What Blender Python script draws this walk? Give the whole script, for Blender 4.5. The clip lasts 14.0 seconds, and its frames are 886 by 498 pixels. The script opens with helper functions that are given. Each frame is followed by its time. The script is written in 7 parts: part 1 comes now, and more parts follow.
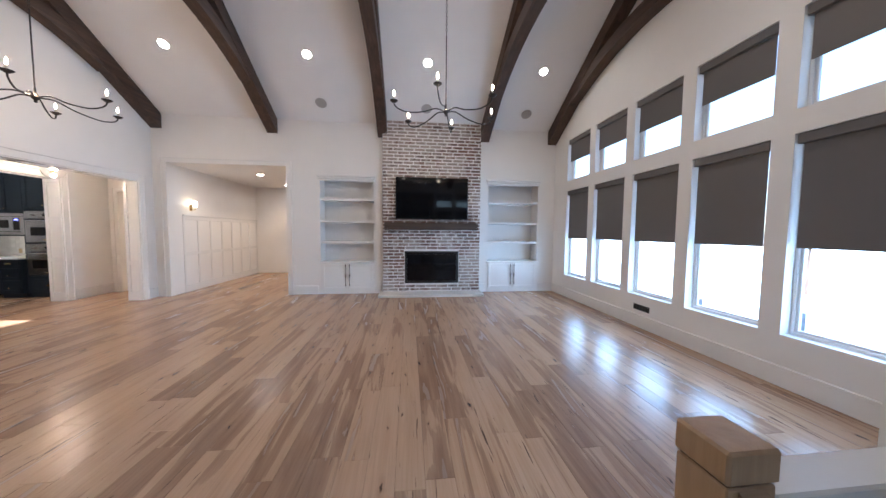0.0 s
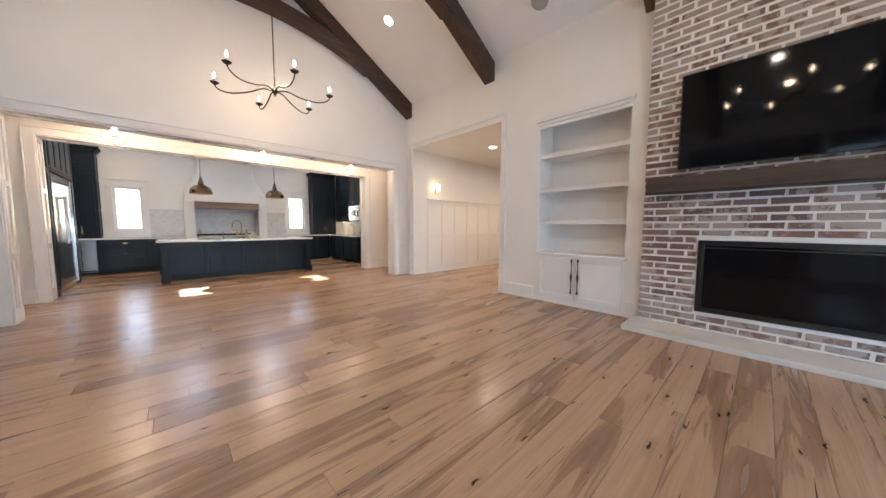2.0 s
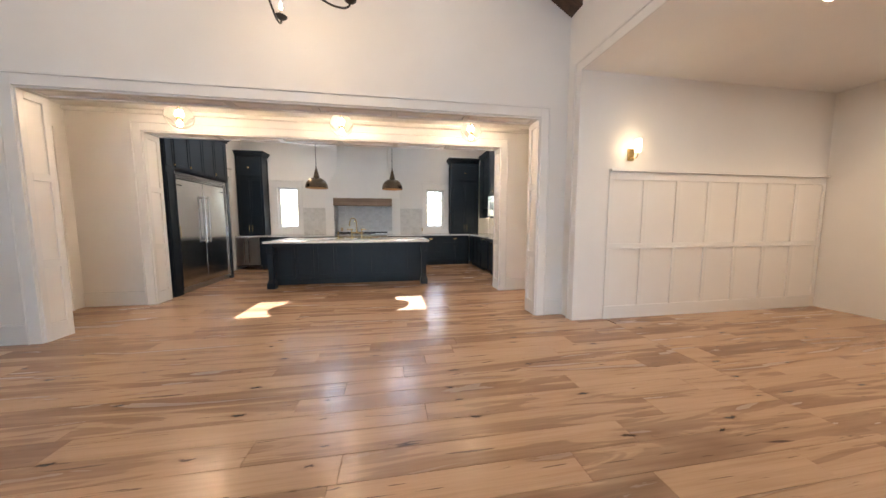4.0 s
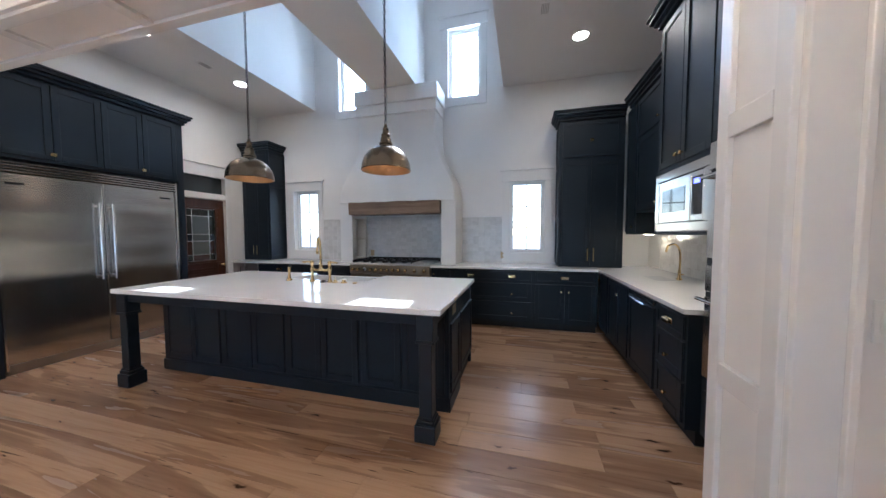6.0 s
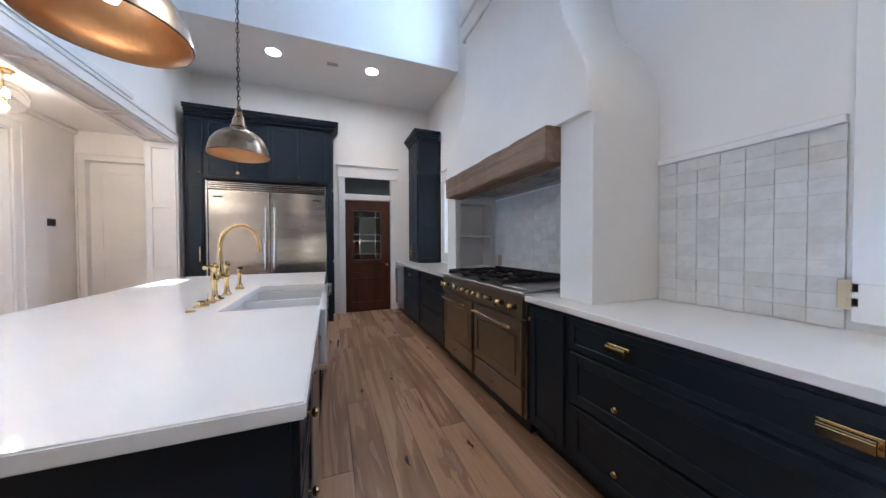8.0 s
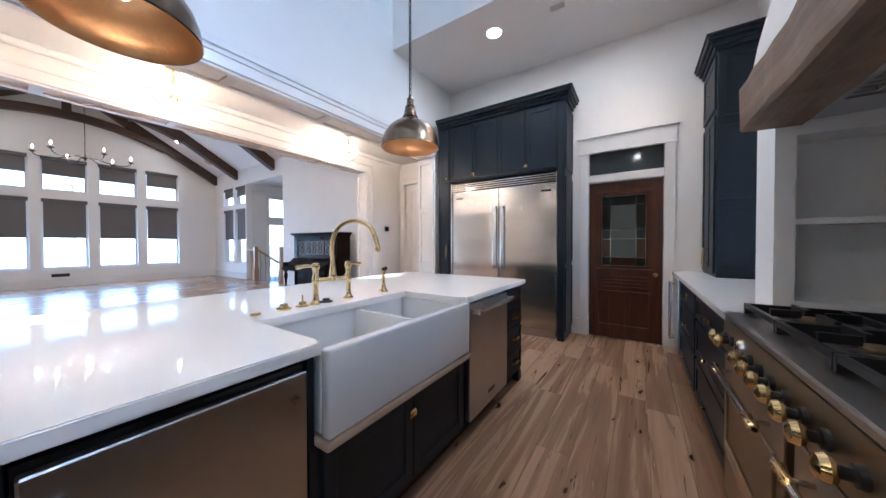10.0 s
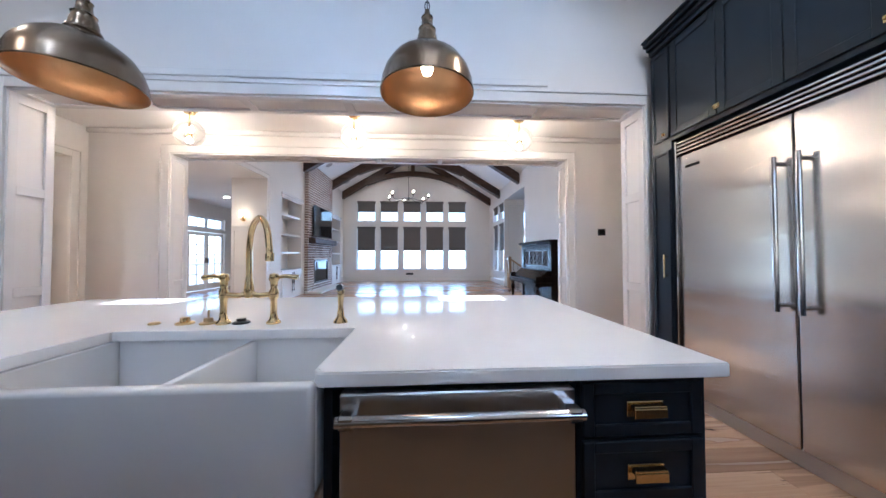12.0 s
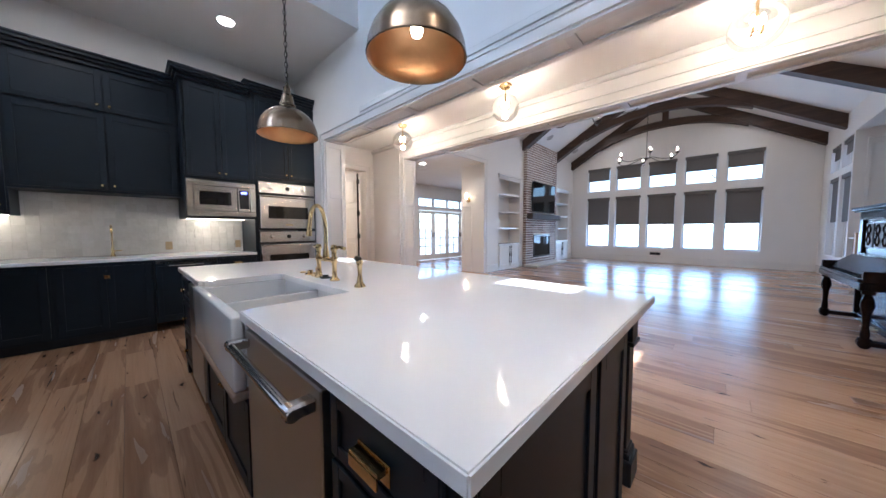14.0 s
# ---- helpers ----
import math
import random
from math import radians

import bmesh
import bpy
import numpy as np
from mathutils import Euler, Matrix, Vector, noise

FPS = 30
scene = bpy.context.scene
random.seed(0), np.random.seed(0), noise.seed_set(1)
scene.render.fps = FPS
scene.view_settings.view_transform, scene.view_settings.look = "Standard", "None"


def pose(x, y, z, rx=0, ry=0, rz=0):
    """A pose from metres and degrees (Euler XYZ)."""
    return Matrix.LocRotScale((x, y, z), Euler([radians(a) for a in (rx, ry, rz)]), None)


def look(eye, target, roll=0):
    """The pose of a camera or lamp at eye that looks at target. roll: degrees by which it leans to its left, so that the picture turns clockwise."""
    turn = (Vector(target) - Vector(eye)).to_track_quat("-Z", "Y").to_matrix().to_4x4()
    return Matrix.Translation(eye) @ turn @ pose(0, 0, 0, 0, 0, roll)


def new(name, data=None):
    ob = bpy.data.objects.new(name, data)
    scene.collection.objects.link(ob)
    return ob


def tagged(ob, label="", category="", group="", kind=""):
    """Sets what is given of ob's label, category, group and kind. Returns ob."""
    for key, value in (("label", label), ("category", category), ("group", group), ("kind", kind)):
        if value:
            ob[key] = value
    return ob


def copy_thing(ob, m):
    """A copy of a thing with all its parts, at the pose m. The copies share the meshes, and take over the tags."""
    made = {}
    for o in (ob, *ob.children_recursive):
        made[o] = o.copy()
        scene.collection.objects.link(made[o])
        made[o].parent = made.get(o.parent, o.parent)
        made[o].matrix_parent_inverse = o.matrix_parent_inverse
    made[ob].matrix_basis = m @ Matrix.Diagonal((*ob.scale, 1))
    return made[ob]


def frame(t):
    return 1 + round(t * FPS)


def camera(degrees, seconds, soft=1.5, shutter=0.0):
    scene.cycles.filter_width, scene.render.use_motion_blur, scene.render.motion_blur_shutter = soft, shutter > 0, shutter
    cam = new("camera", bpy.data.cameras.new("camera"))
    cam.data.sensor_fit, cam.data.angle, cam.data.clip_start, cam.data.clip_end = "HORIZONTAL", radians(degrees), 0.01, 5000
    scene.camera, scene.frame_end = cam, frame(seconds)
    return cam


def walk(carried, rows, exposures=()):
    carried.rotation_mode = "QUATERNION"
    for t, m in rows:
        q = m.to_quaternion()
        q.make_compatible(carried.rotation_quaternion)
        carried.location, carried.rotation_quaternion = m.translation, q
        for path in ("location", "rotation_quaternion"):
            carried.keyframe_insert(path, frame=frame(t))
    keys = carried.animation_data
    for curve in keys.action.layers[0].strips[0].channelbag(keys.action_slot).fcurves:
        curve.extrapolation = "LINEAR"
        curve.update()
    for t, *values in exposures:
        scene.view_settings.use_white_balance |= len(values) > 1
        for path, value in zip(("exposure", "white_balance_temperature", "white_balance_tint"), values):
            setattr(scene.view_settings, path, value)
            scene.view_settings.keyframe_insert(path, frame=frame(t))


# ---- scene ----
cam = camera(112.5, 14.0)
PATH = [
    (0, (-0.496, 0.481, 1.586), (-0.271, 2.464, 1.468), 0.5),
    (0.5, (-0.159, 1.244, 1.521), (-0.379, 3.226, 1.38), 0.5),
    (1, (0.056, 2.028, 1.384), (-0.63, 3.902, 1.246), 0.3),
    (1.5, (0.065, 2.83, 1.261), (-1.051, 4.485, 1.132), 0.3),
    (2, (-0.117, 3.57, 1.237), (-1.582, 4.923, 1.083), 0.1),
    (2.5, (-0.492, 4.214, 1.199), (-2.197, 5.246, 1.028), 0.1),
    (3, (-1.032, 4.787, 1.175), (-2.88, 5.53, 0.995), -0.0),
    (5.5, (-5.801, 6.825, 1.488), (-7.784, 6.603, 1.353), -0.1),
    (6, (-6.872, 7.029, 1.414), (-8.803, 6.516, 1.313), -0.2),
    (6.5, (-7.889, 7.179, 1.352), (-9.68, 6.291, 1.287), -0.3),
    (7, (-8.77, 7.231, 1.285), (-10.295, 5.939, 1.245), -0.4),
    (7.5, (-9.54, 7.27, 1.262), (-10.66, 5.612, 1.23), -0.3),
    (8.25, (-10.45, 7.13, 1.245), (-10.92, 5.186, 1.205), -0.2),
    (9.0, (-10.83, 6.8, 1.245), (-10.5, 4.828, 1.2), -0.1),
    (9.5, (-10.916, 6.466, 1.253), (-10.18, 4.607, 1.208), -0.1),
    (10, (-11.0, 6.049, 1.237), (-9.9, 4.379, 1.206), -0.1),
    (10.5, (-11.044, 5.592, 1.239), (-9.613, 4.195, 1.226), -0.2),
    (11, (-11.026, 5.093, 1.267), (-9.317, 4.054, 1.263), -0.3),
    (11.5, (-10.982, 4.628, 1.244), (-9.076, 4.023, 1.267), -0.1),
    (12, (-10.918, 4.199, 1.216), (-8.922, 4.081, 1.26), -0.1),
    (12.5, (-10.874, 3.842, 1.2), (-8.909, 4.214, 1.233), 0.1),
    (13, (-10.796, 3.536, 1.166), (-8.967, 4.345, 1.165), 0.2),
    (13.5, (-10.662, 3.279, 1.172), (-9.024, 4.425, 1.116), 0.1),
    (14, (-10.416, 3.13, 1.224), (-8.962, 4.498, 1.101), -0.1),
]
EXPOSURES = [(0, 2.38, 5500, 10), (1.5, 2.42, 6000, 10), (3, 2.5, 6400, 10), (5.5, 2.1, 5600, 8), (6, 2.08, 5250, 8), (6.5, 2.25, 5150, 8), (7, 2.4, 5100, 8), (9.5, 2.6, 5150, 10), (10.5, 2.6, 5100, 10), (12, 2.34, 5050, 10), (14, 2.22, 5150, 10)]
walk(cam, [(t, look(eye, target, roll)) for t, eye, target, roll in PATH], EXPOSURES)


# world and sun: clear afternoon, low in the west, sky through the real windows
world = bpy.data.worlds.new("sky")
scene.world = world
world.use_nodes = True
_nt = world.node_tree
_sky = _nt.nodes.new("ShaderNodeTexSky")
_sky.sky_type = "NISHITA"
_sky.sun_disc = False
_sky.sun_elevation = radians(43)
_sky.sun_rotation = radians(270)
_sky.altitude = 100
_nt.links.new(_sky.outputs[0], _nt.nodes["Background"].inputs[0])
_nt.nodes["Background"].inputs[1].default_value = 0.15

sun = new("sun", bpy.data.lights.new("sun", "SUN"))
sun.data.energy = 5.0
sun.data.angle = radians(0.53)
sun.data.color = (1.0, 0.93, 0.84)
sun.matrix_world = look((-40, 5, 37.3), (0, 5, 0))


def window_light(name, eye, target, w, h, watts, color=(0.66, 0.82, 1.0)):
    """An area lamp in a window's opening that stands in for the sky's light."""
    l = bpy.data.lights.new(name, "AREA")
    l.shape, l.size, l.size_y, l.energy, l.color = "RECTANGLE", w, h, watts, color
    ob = new(name, l)
    ob.matrix_world = look(eye, target)
    return ob


def lamp(name, where, watts, color=(1.0, 0.76, 0.52), radius=0.05, spot=0):
    l = bpy.data.lights.new(name, "SPOT" if spot else "POINT")
    l.energy, l.color, l.shadow_soft_size = watts, color, radius
    if spot:
        l.spot_size, l.spot_blend = radians(spot), 0.6
    ob = new(name, l)
    ob.location = where
    return ob


# ---- materials ----
def node_mat(name):
    m = bpy.data.materials.new(name)
    m.use_nodes = True
    nt = m.node_tree
    return m, nt, nt.nodes["Principled BSDF"]


def ramp(nt, fac, stops):
    r = nt.nodes.new("ShaderNodeValToRGB")
    el = r.color_ramp.elements
    while len(el) < len(stops):
        el.new(0.5)
    for e, (p, c) in zip(el, stops):
        e.position, e.color = p, (*c, 1)
    nt.links.new(fac, r.inputs[0])
    return r.outputs[0]


def coords(nt, scale=(1, 1, 1), offset=None):
    tc = nt.nodes.new("ShaderNodeNewGeometry")
    mp = nt.nodes.new("ShaderNodeMapping")
    mp.inputs["Scale"].default_value = scale
    nt.links.new(tc.outputs["Position"], mp.inputs["Vector"])
    if offset is not None:
        nt.links.new(offset, mp.inputs["Location"])
    return mp.outputs[0]


def noise_tex(nt, vec, scale, detail=4, rough=0.55, dist=0.0):
    n = nt.nodes.new("ShaderNodeTexNoise")
    n.inputs["Scale"].default_value, n.inputs["Detail"].default_value = scale, detail
    n.inputs["Roughness"].default_value, n.inputs["Distortion"].default_value = rough, dist
    nt.links.new(vec, n.inputs["Vector"])
    return n.outputs[0]


def mix(nt, fac, a, b, kind="MIX"):
    x = nt.nodes.new("ShaderNodeMix")
    x.data_type, x.blend_type = "RGBA", kind
    for sock, v in ((x.inputs[0], fac), (x.inputs[6], a), (x.inputs[7], b)):
        if isinstance(v, (int, float)):
            sock.default_value = v
        elif isinstance(v, tuple):
            sock.default_value = (*v, 1)
        else:
            nt.links.new(v, sock)
    return x.outputs[2]


def bump(nt, p, height, strength, dist=0.01):
    b = nt.nodes.new("ShaderNodeBump")
    b.inputs["Strength"].default_value, b.inputs["Distance"].default_value = strength, dist
    nt.links.new(height, b.inputs["Height"])
    nt.links.new(b.outputs[0], p.inputs["Normal"])


def paint(name, color, rough, vary=0.06, relief=0.06, grain=60, metal=0.0, spec=0.5):
    """Paint, plaster or cast stuff: a base colour with soft blotches, fine grain and relief."""
    m, nt, p = node_mat(name)
    v = coords(nt)
    big = noise_tex(nt, v, 1.7, 3)
    fine = noise_tex(nt, v, grain, 3)
    lo = tuple(c * (1 - vary) for c in color)
    hi = tuple(min(1, c * (1 + vary)) for c in color)
    c = ramp(nt, big, [(0.3, lo), (0.7, hi)])
    c = mix(nt, 0.12, c, ramp(nt, fine, [(0.35, lo), (0.65, hi)]))
    nt.links.new(c, p.inputs["Base Color"])
    rr = nt.nodes.new("ShaderNodeMapRange")
    rr.inputs[3].default_value, rr.inputs[4].default_value = rough * 0.85, min(1, rough * 1.15)
    nt.links.new(big, rr.inputs[0])
    nt.links.new(rr.outputs[0], p.inputs["Roughness"])
    p.inputs["Metallic"].default_value = metal
    p.inputs["Specular IOR Level"].default_value = spec
    bump(nt, p, fine, relief, 0.004)
    return m


def wood(name, dark, mid, light, axis, rough=0.5, scale=1.0, tone=0.35, relief=0.25, island=False, objects=False):
    """Sawn wood: grain drawn out along one axis, each piece of its own tone."""
    m, nt, p = node_mat(name)
    s = [9.0 * scale] * 3
    s["xyz".index(axis)] = 0.55 * scale
    rnd = None
    off = None
    if objects or island:
        src = nt.nodes.new("ShaderNodeObjectInfo" if objects else "ShaderNodeNewGeometry")
        rnd = src.outputs["Random" if objects else "Random Per Island"]
        off = nt.nodes.new("ShaderNodeMath")
        off.operation = "MULTIPLY"
        off.inputs[1].default_value = 57.0
        nt.links.new(rnd, off.inputs[0])
        cb = nt.nodes.new("ShaderNodeCombineXYZ")
        for i in range(3):
            nt.links.new(off.outputs[0], cb.inputs[i])
        off = cb.outputs[0]
    v = coords(nt, tuple(s), off)
    g = noise_tex(nt, v, 1.0, 6, 0.6, 1.2)
    f = noise_tex(nt, v, 6.0, 4, 0.7, 0.3)
    c = ramp(nt, g, [(0.28, dark), (0.5, mid), (0.72, light)])
    c = mix(nt, 0.25, c, ramp(nt, f, [(0.3, dark), (0.6, light)]))
    if rnd is not None:
        t = ramp(nt, rnd, [(0.0, dark), (0.22, mid), (0.55, light), (1.0, mid)])
        c = mix(nt, tone, c, t)
    nt.links.new(c, p.inputs["Base Color"])
    p.inputs["Roughness"].default_value = rough
    bump(nt, p, f, relief, 0.003)
    return m


def floor_wood(name, objects):
    """Matt-lacquered hickory boards: pale sapwood, brown heartwood streaks, dark knots and splits."""
    m, nt, p = node_mat(name)
    src = nt.nodes.new("ShaderNodeObjectInfo" if objects else "ShaderNodeNewGeometry")
    rnd = src.outputs["Random" if objects else "Random Per Island"]
    mul = nt.nodes.new("ShaderNodeMath")
    mul.operation = "MULTIPLY"
    mul.inputs[1].default_value = 91.0
    nt.links.new(rnd, mul.inputs[0])
    cb = nt.nodes.new("ShaderNodeCombineXYZ")
    for i in range(3):
        nt.links.new(mul.outputs[0], cb.inputs[i])
    v = coords(nt, (6.2, 0.5, 1.0), cb.outputs[0])
    g = noise_tex(nt, v, 1.0, 4, 0.5, 1.4)
    f = noise_tex(nt, coords(nt, (60, 1.3, 1), cb.outputs[0]), 1.0, 5, 0.7, 0.4)
    # how much heartwood a board holds follows its own random number
    sh = nt.nodes.new("ShaderNodeMath")
    sh.operation = "MULTIPLY_ADD"
    sh.inputs[1].default_value, sh.inputs[2].default_value = 0.27, -0.125
    nt.links.new(rnd, sh.inputs[0])
    sm = nt.nodes.new("ShaderNodeMath")
    nt.links.new(g, sm.inputs[0])
    nt.links.new(sh.outputs[0], sm.inputs[1])
    c = ramp(nt, sm.outputs[0], [(0.30, (0.485, 0.314, 0.197)), (0.505, (0.442, 0.277, 0.167)), (0.53, (0.333, 0.203, 0.123)), (0.68, (0.268, 0.156, 0.093)), (0.85, (0.20, 0.113, 0.066))])
    c = mix(nt, 0.34, c, ramp(nt, f, [(0.30, (0.54, 0.46, 0.40)), (0.58, (1.0, 1.0, 1.0))]), "MULTIPLY")
    w = noise_tex(nt, coords(nt, (30, 1.5, 1), cb.outputs[0]), 1.0, 3, 0.5, 1.6)
    crack = ramp(nt, w, [(0.675, (0, 0, 0)), (0.71, (0.92, 0.92, 0.92))])
    c = mix(nt, crack, c, (0.06, 0.034, 0.022))
    # knots: sparse stretched cells; splits: thin dark lines within them
    vo = nt.nodes.new("ShaderNodeTexVoronoi")
    vo.voronoi_dimensions = "2D"
    vo.inputs["Scale"].default_value = 1.0
    vo.inputs["Randomness"].default_value = 1.0
    kv = nt.nodes.new("ShaderNodeMapping")
    kv.inputs["Scale"].default_value = (5.2, 1.25, 1)
    gp = nt.nodes.new("ShaderNodeNewGeometry")
    ad = nt.nodes.new("ShaderNodeVectorMath")
    nz = nt.nodes.new("ShaderNodeTexNoise")
    nz.inputs["Scale"].default_value = 14
    nt.links.new(gp.outputs["Position"], nz.inputs["Vector"])
    sc = nt.nodes.new("ShaderNodeVectorMath")
    sc.operation = "SCALE"
    sc.inputs["Scale"].default_value = 0.05
    nt.links.new(nz.outputs["Color"], sc.inputs[0])
    nt.links.new(gp.outputs["Position"], ad.inputs[0])
    nt.links.new(sc.outputs[0], ad.inputs[1])
    nt.links.new(ad.outputs[0], kv.inputs["Vector"])
    nt.links.new(kv.outputs[0], vo.inputs["Vector"])
    # each knot has a size of its own
    sep = nt.nodes.new("ShaderNodeSeparateColor")
    nt.links.new(vo.outputs["Color"], sep.inputs[0])
    own = nt.nodes.new("ShaderNodeMapRange")
    own.inputs[1].default_value, own.inputs[2].default_value = 0.35, 1.0
    own.inputs[3].default_value, own.inputs[4].default_value = 0.08, 1.0
    nt.links.new(sep.outputs[1], own.inputs[0])
    dv = nt.nodes.new("ShaderNodeMath")
    dv.operation = "DIVIDE"
    nt.links.new(vo.outputs["Distance"], dv.inputs[0])
    nt.links.new(own.outputs[0], dv.inputs[1])
    core = ramp(nt, dv.outputs[0], [(0.0, (1, 1, 1)), (0.04, (1, 1, 1)), (0.075, (0, 0, 0))])
    halo = ramp(nt, dv.outputs[0], [(0.03, (1, 1, 1)), (0.22, (0, 0, 0))])
    pick = ramp(nt, vo.outputs["Color"], [(0.47, (0, 0, 0)), (0.55, (1, 1, 1))])
    k1 = mix(nt, 1.0, core, pick, "MULTIPLY")
    k2 = mix(nt, 1.0, halo, pick, "MULTIPLY")
    k2 = mix(nt, 1.0, k2, (0.55, 0.55, 0.55), "MULTIPLY")
    c = mix(nt, k2, c, (0.24, 0.135, 0.08))
    c = mix(nt, k1, c, (0.05, 0.026, 0.014))
    nt.links.new(c, p.inputs["Base Color"])
    ro = nt.nodes.new("ShaderNodeMapRange")
    ro.inputs[3].default_value, ro.inputs[4].default_value = 0.17, 0.33
    nt.links.new(g, ro.inputs[0])
    nt.links.new(ro.outputs[0], p.inputs["Roughness"])
    bump(nt, p, f, 0.12, 0.002)
    return m


def brick_mat(name, objects):
    """Old red-brown bricks, limewashed in uneven smears."""
    m, nt, p = node_mat(name)
    src = nt.nodes.new("ShaderNodeObjectInfo" if objects else "ShaderNodeNewGeometry")
    rnd = src.outputs["Random" if objects else "Random Per Island"]
    base = ramp(nt, rnd, [(0.0, (0.075, 0.042, 0.034)), (0.3, (0.145, 0.062, 0.042)), (0.6, (0.185, 0.092, 0.062)), (0.8, (0.11, 0.074, 0.062)), (1.0, (0.24, 0.145, 0.105))])
    v = coords(nt)
    smear = noise_tex(nt, v, 9.0, 6, 0.7)
    big = noise_tex(nt, v, 1.3, 3)
    fine = noise_tex(nt, v, 90.0, 4)
    add = nt.nodes.new("ShaderNodeMath")
    add.operation = "ADD"
    nt.links.new(smear, add.inputs[0])
    nt.links.new(big, add.inputs[1])
    f = ramp(nt, add.outputs[0], [(0.0, (0, 0, 0)), (0.98, (0.05, 0.05, 0.05)), (1.1, (0.5, 0.5, 0.5))])
    c = mix(nt, f, base, (0.60, 0.54, 0.49))
    c = mix(nt, 0.2, c, ramp(nt, fine, [(0.3, (0.1, 0.06, 0.05)), (0.7, (0.5, 0.38, 0.32))]))
    nt.links.new(c, p.inputs["Base Color"])
    p.inputs["Roughness"].default_value = 0.9
    bump(nt, p, smear, 0.5, 0.008)
    return m


def metal(name, color, rough, brushed=None, vary=0.1, wave=0.0):
    m, nt, p = node_mat(name)
    s = [30.0] * 3
    if brushed:
        s = [260.0] * 3
        s["xyz".index(brushed)] = 2.0
    g = noise_tex(nt, coords(nt, tuple(s)), 1.0, 4)
    b = noise_tex(nt, coords(nt), 4.0, 3)
    lo = tuple(c * (1 - vary) for c in color)
    c = ramp(nt, b, [(0.3, lo), (0.7, color)])
    nt.links.new(c, p.inputs["Base Color"])
    p.inputs["Metallic"].default_value = 1.0
    ro = nt.nodes.new("ShaderNodeMapRange")
    ro.inputs[3].default_value, ro.inputs[4].default_value = rough * 0.9, rough * 1.12
    nt.links.new(g, ro.inputs[0])
    nt.links.new(ro.outputs[0], p.inputs["Roughness"])
    if wave:
        w = noise_tex(nt, coords(nt, (0.34, 0.34, 2.3)), 1.6, 0.5)
        bump(nt, p, w, wave, 0.05)
    elif brushed:
        bump(nt, p, g, 0.015, 0.001)
    return m


def glass_mat(name, color=(1, 1, 1), rough=0.0, ior=1.45):
    m, nt, p = node_mat(name)
    p.inputs["Base Color"].default_value = (*color, 1)
    p.inputs["Transmission Weight"].default_value = 1.0
    p.inputs["Roughness"].default_value = rough
    p.inputs["IOR"].default_value = ior
    return m


def glow(name, color, power):
    m, nt, p = node_mat(name)
    p.inputs["Emission Color"].default_value = (*color, 1)
    p.inputs["Emission Strength"].default_value = power
    return m


M_WALL = paint("wall_paint", (0.80, 0.775, 0.745), 0.55, 0.02, 0.05, 140)
M_CEIL = paint("ceiling_paint", (0.80, 0.785, 0.765), 0.7, 0.02, 0.05, 140)
M_TRIM = paint("trim_paint", (0.82, 0.80, 0.775), 0.22, 0.02, 0.03, 90)
M_PLASTER = paint("hood_plaster", (0.80, 0.785, 0.76), 0.6, 0.035, 0.12, 25)
M_FLOOR_O = floor_wood("hickory_boards", True)
M_FLOOR_I = floor_wood("hickory_far_boards", False)
M_GROOVE = paint("floor_joint", (0.10, 0.065, 0.045), 0.7)
M_BRICK_O = brick_mat("limewashed_brick", True)
M_BRICK_I = brick_mat("limewashed_brick_upper", False)
M_MORTAR = paint("lime_mortar", (0.80, 0.755, 0.71), 0.95, 0.1, 0.6, 35)
M_STONE = paint("hearth_limestone", (0.62, 0.57, 0.51), 0.6, 0.12, 0.3, 30)
M_BEAM_Y = wood("beam_wood", (0.018, 0.011, 0.008), (0.055, 0.030, 0.020), (0.10, 0.058, 0.038), "y", 0.55, 1.0)
M_MANTEL = wood("mantel_wood", (0.02, 0.012, 0.008), (0.052, 0.032, 0.021), (0.095, 0.062, 0.043), "x", 0.65, 1.0, relief=0.5)
M_HOODWOOD = wood("hood_beam_wood", (0.10, 0.06, 0.037), (0.19, 0.122, 0.078), (0.28, 0.195, 0.13), "y", 0.6, 1.0, relief=0.5)
M_NAVY = paint("navy_paint", (0.0072, 0.0135, 0.0225), 0.40, 0.10, 0.03, 80, spec=0.32)
# darkened navy: the shade of gaps and toe recesses put into the colour
M_NAVY_SHADE = paint("navy_recess_shade", (0.005, 0.008, 0.012), 0.6)
M_QUARTZ = paint("white_quartz", (0.83, 0.83, 0.83), 0.07, 0.025, 0.0, 18)
M_STEEL = metal("brushed_steel", (0.58, 0.56, 0.535), 0.21, "x", 0.08, wave=0.34)
M_STEEL_Y = metal("brushed_steel_panel", (0.50, 0.485, 0.47), 0.30, "y", 0.06)
M_STEEL_TR = metal("polished_steel", (0.72, 0.71, 0.70), 0.14)
M_RANGE = metal("range_brass_steel", (0.33, 0.27, 0.20), 0.33, "y", 0.10)
M_BRASS = metal("polished_brass", (0.80, 0.60, 0.30), 0.15)
M_ANTIQUE = metal("antique_brass", (0.55, 0.42, 0.22), 0.28)
M_PEND_OUT = metal("aged_pewter_brass", (0.25, 0.183, 0.122), 0.24, None, 0.35)
M_PEND_IN = metal("hammered_copper", (0.60, 0.35, 0.17), 0.36, None, 0.3)
for m, size, deep in ((M_PEND_IN, 42, 0.30), (M_PEND_OUT, 60, 0.10)):
    nt = m.node_tree
    bump(nt, nt.nodes["Principled BSDF"], noise_tex(nt, coords(nt), size, 2), deep, 0.004)
M_IRON = paint("black_iron", (0.022, 0.018, 0.016), 0.45, 0.2, 0.2, 50)
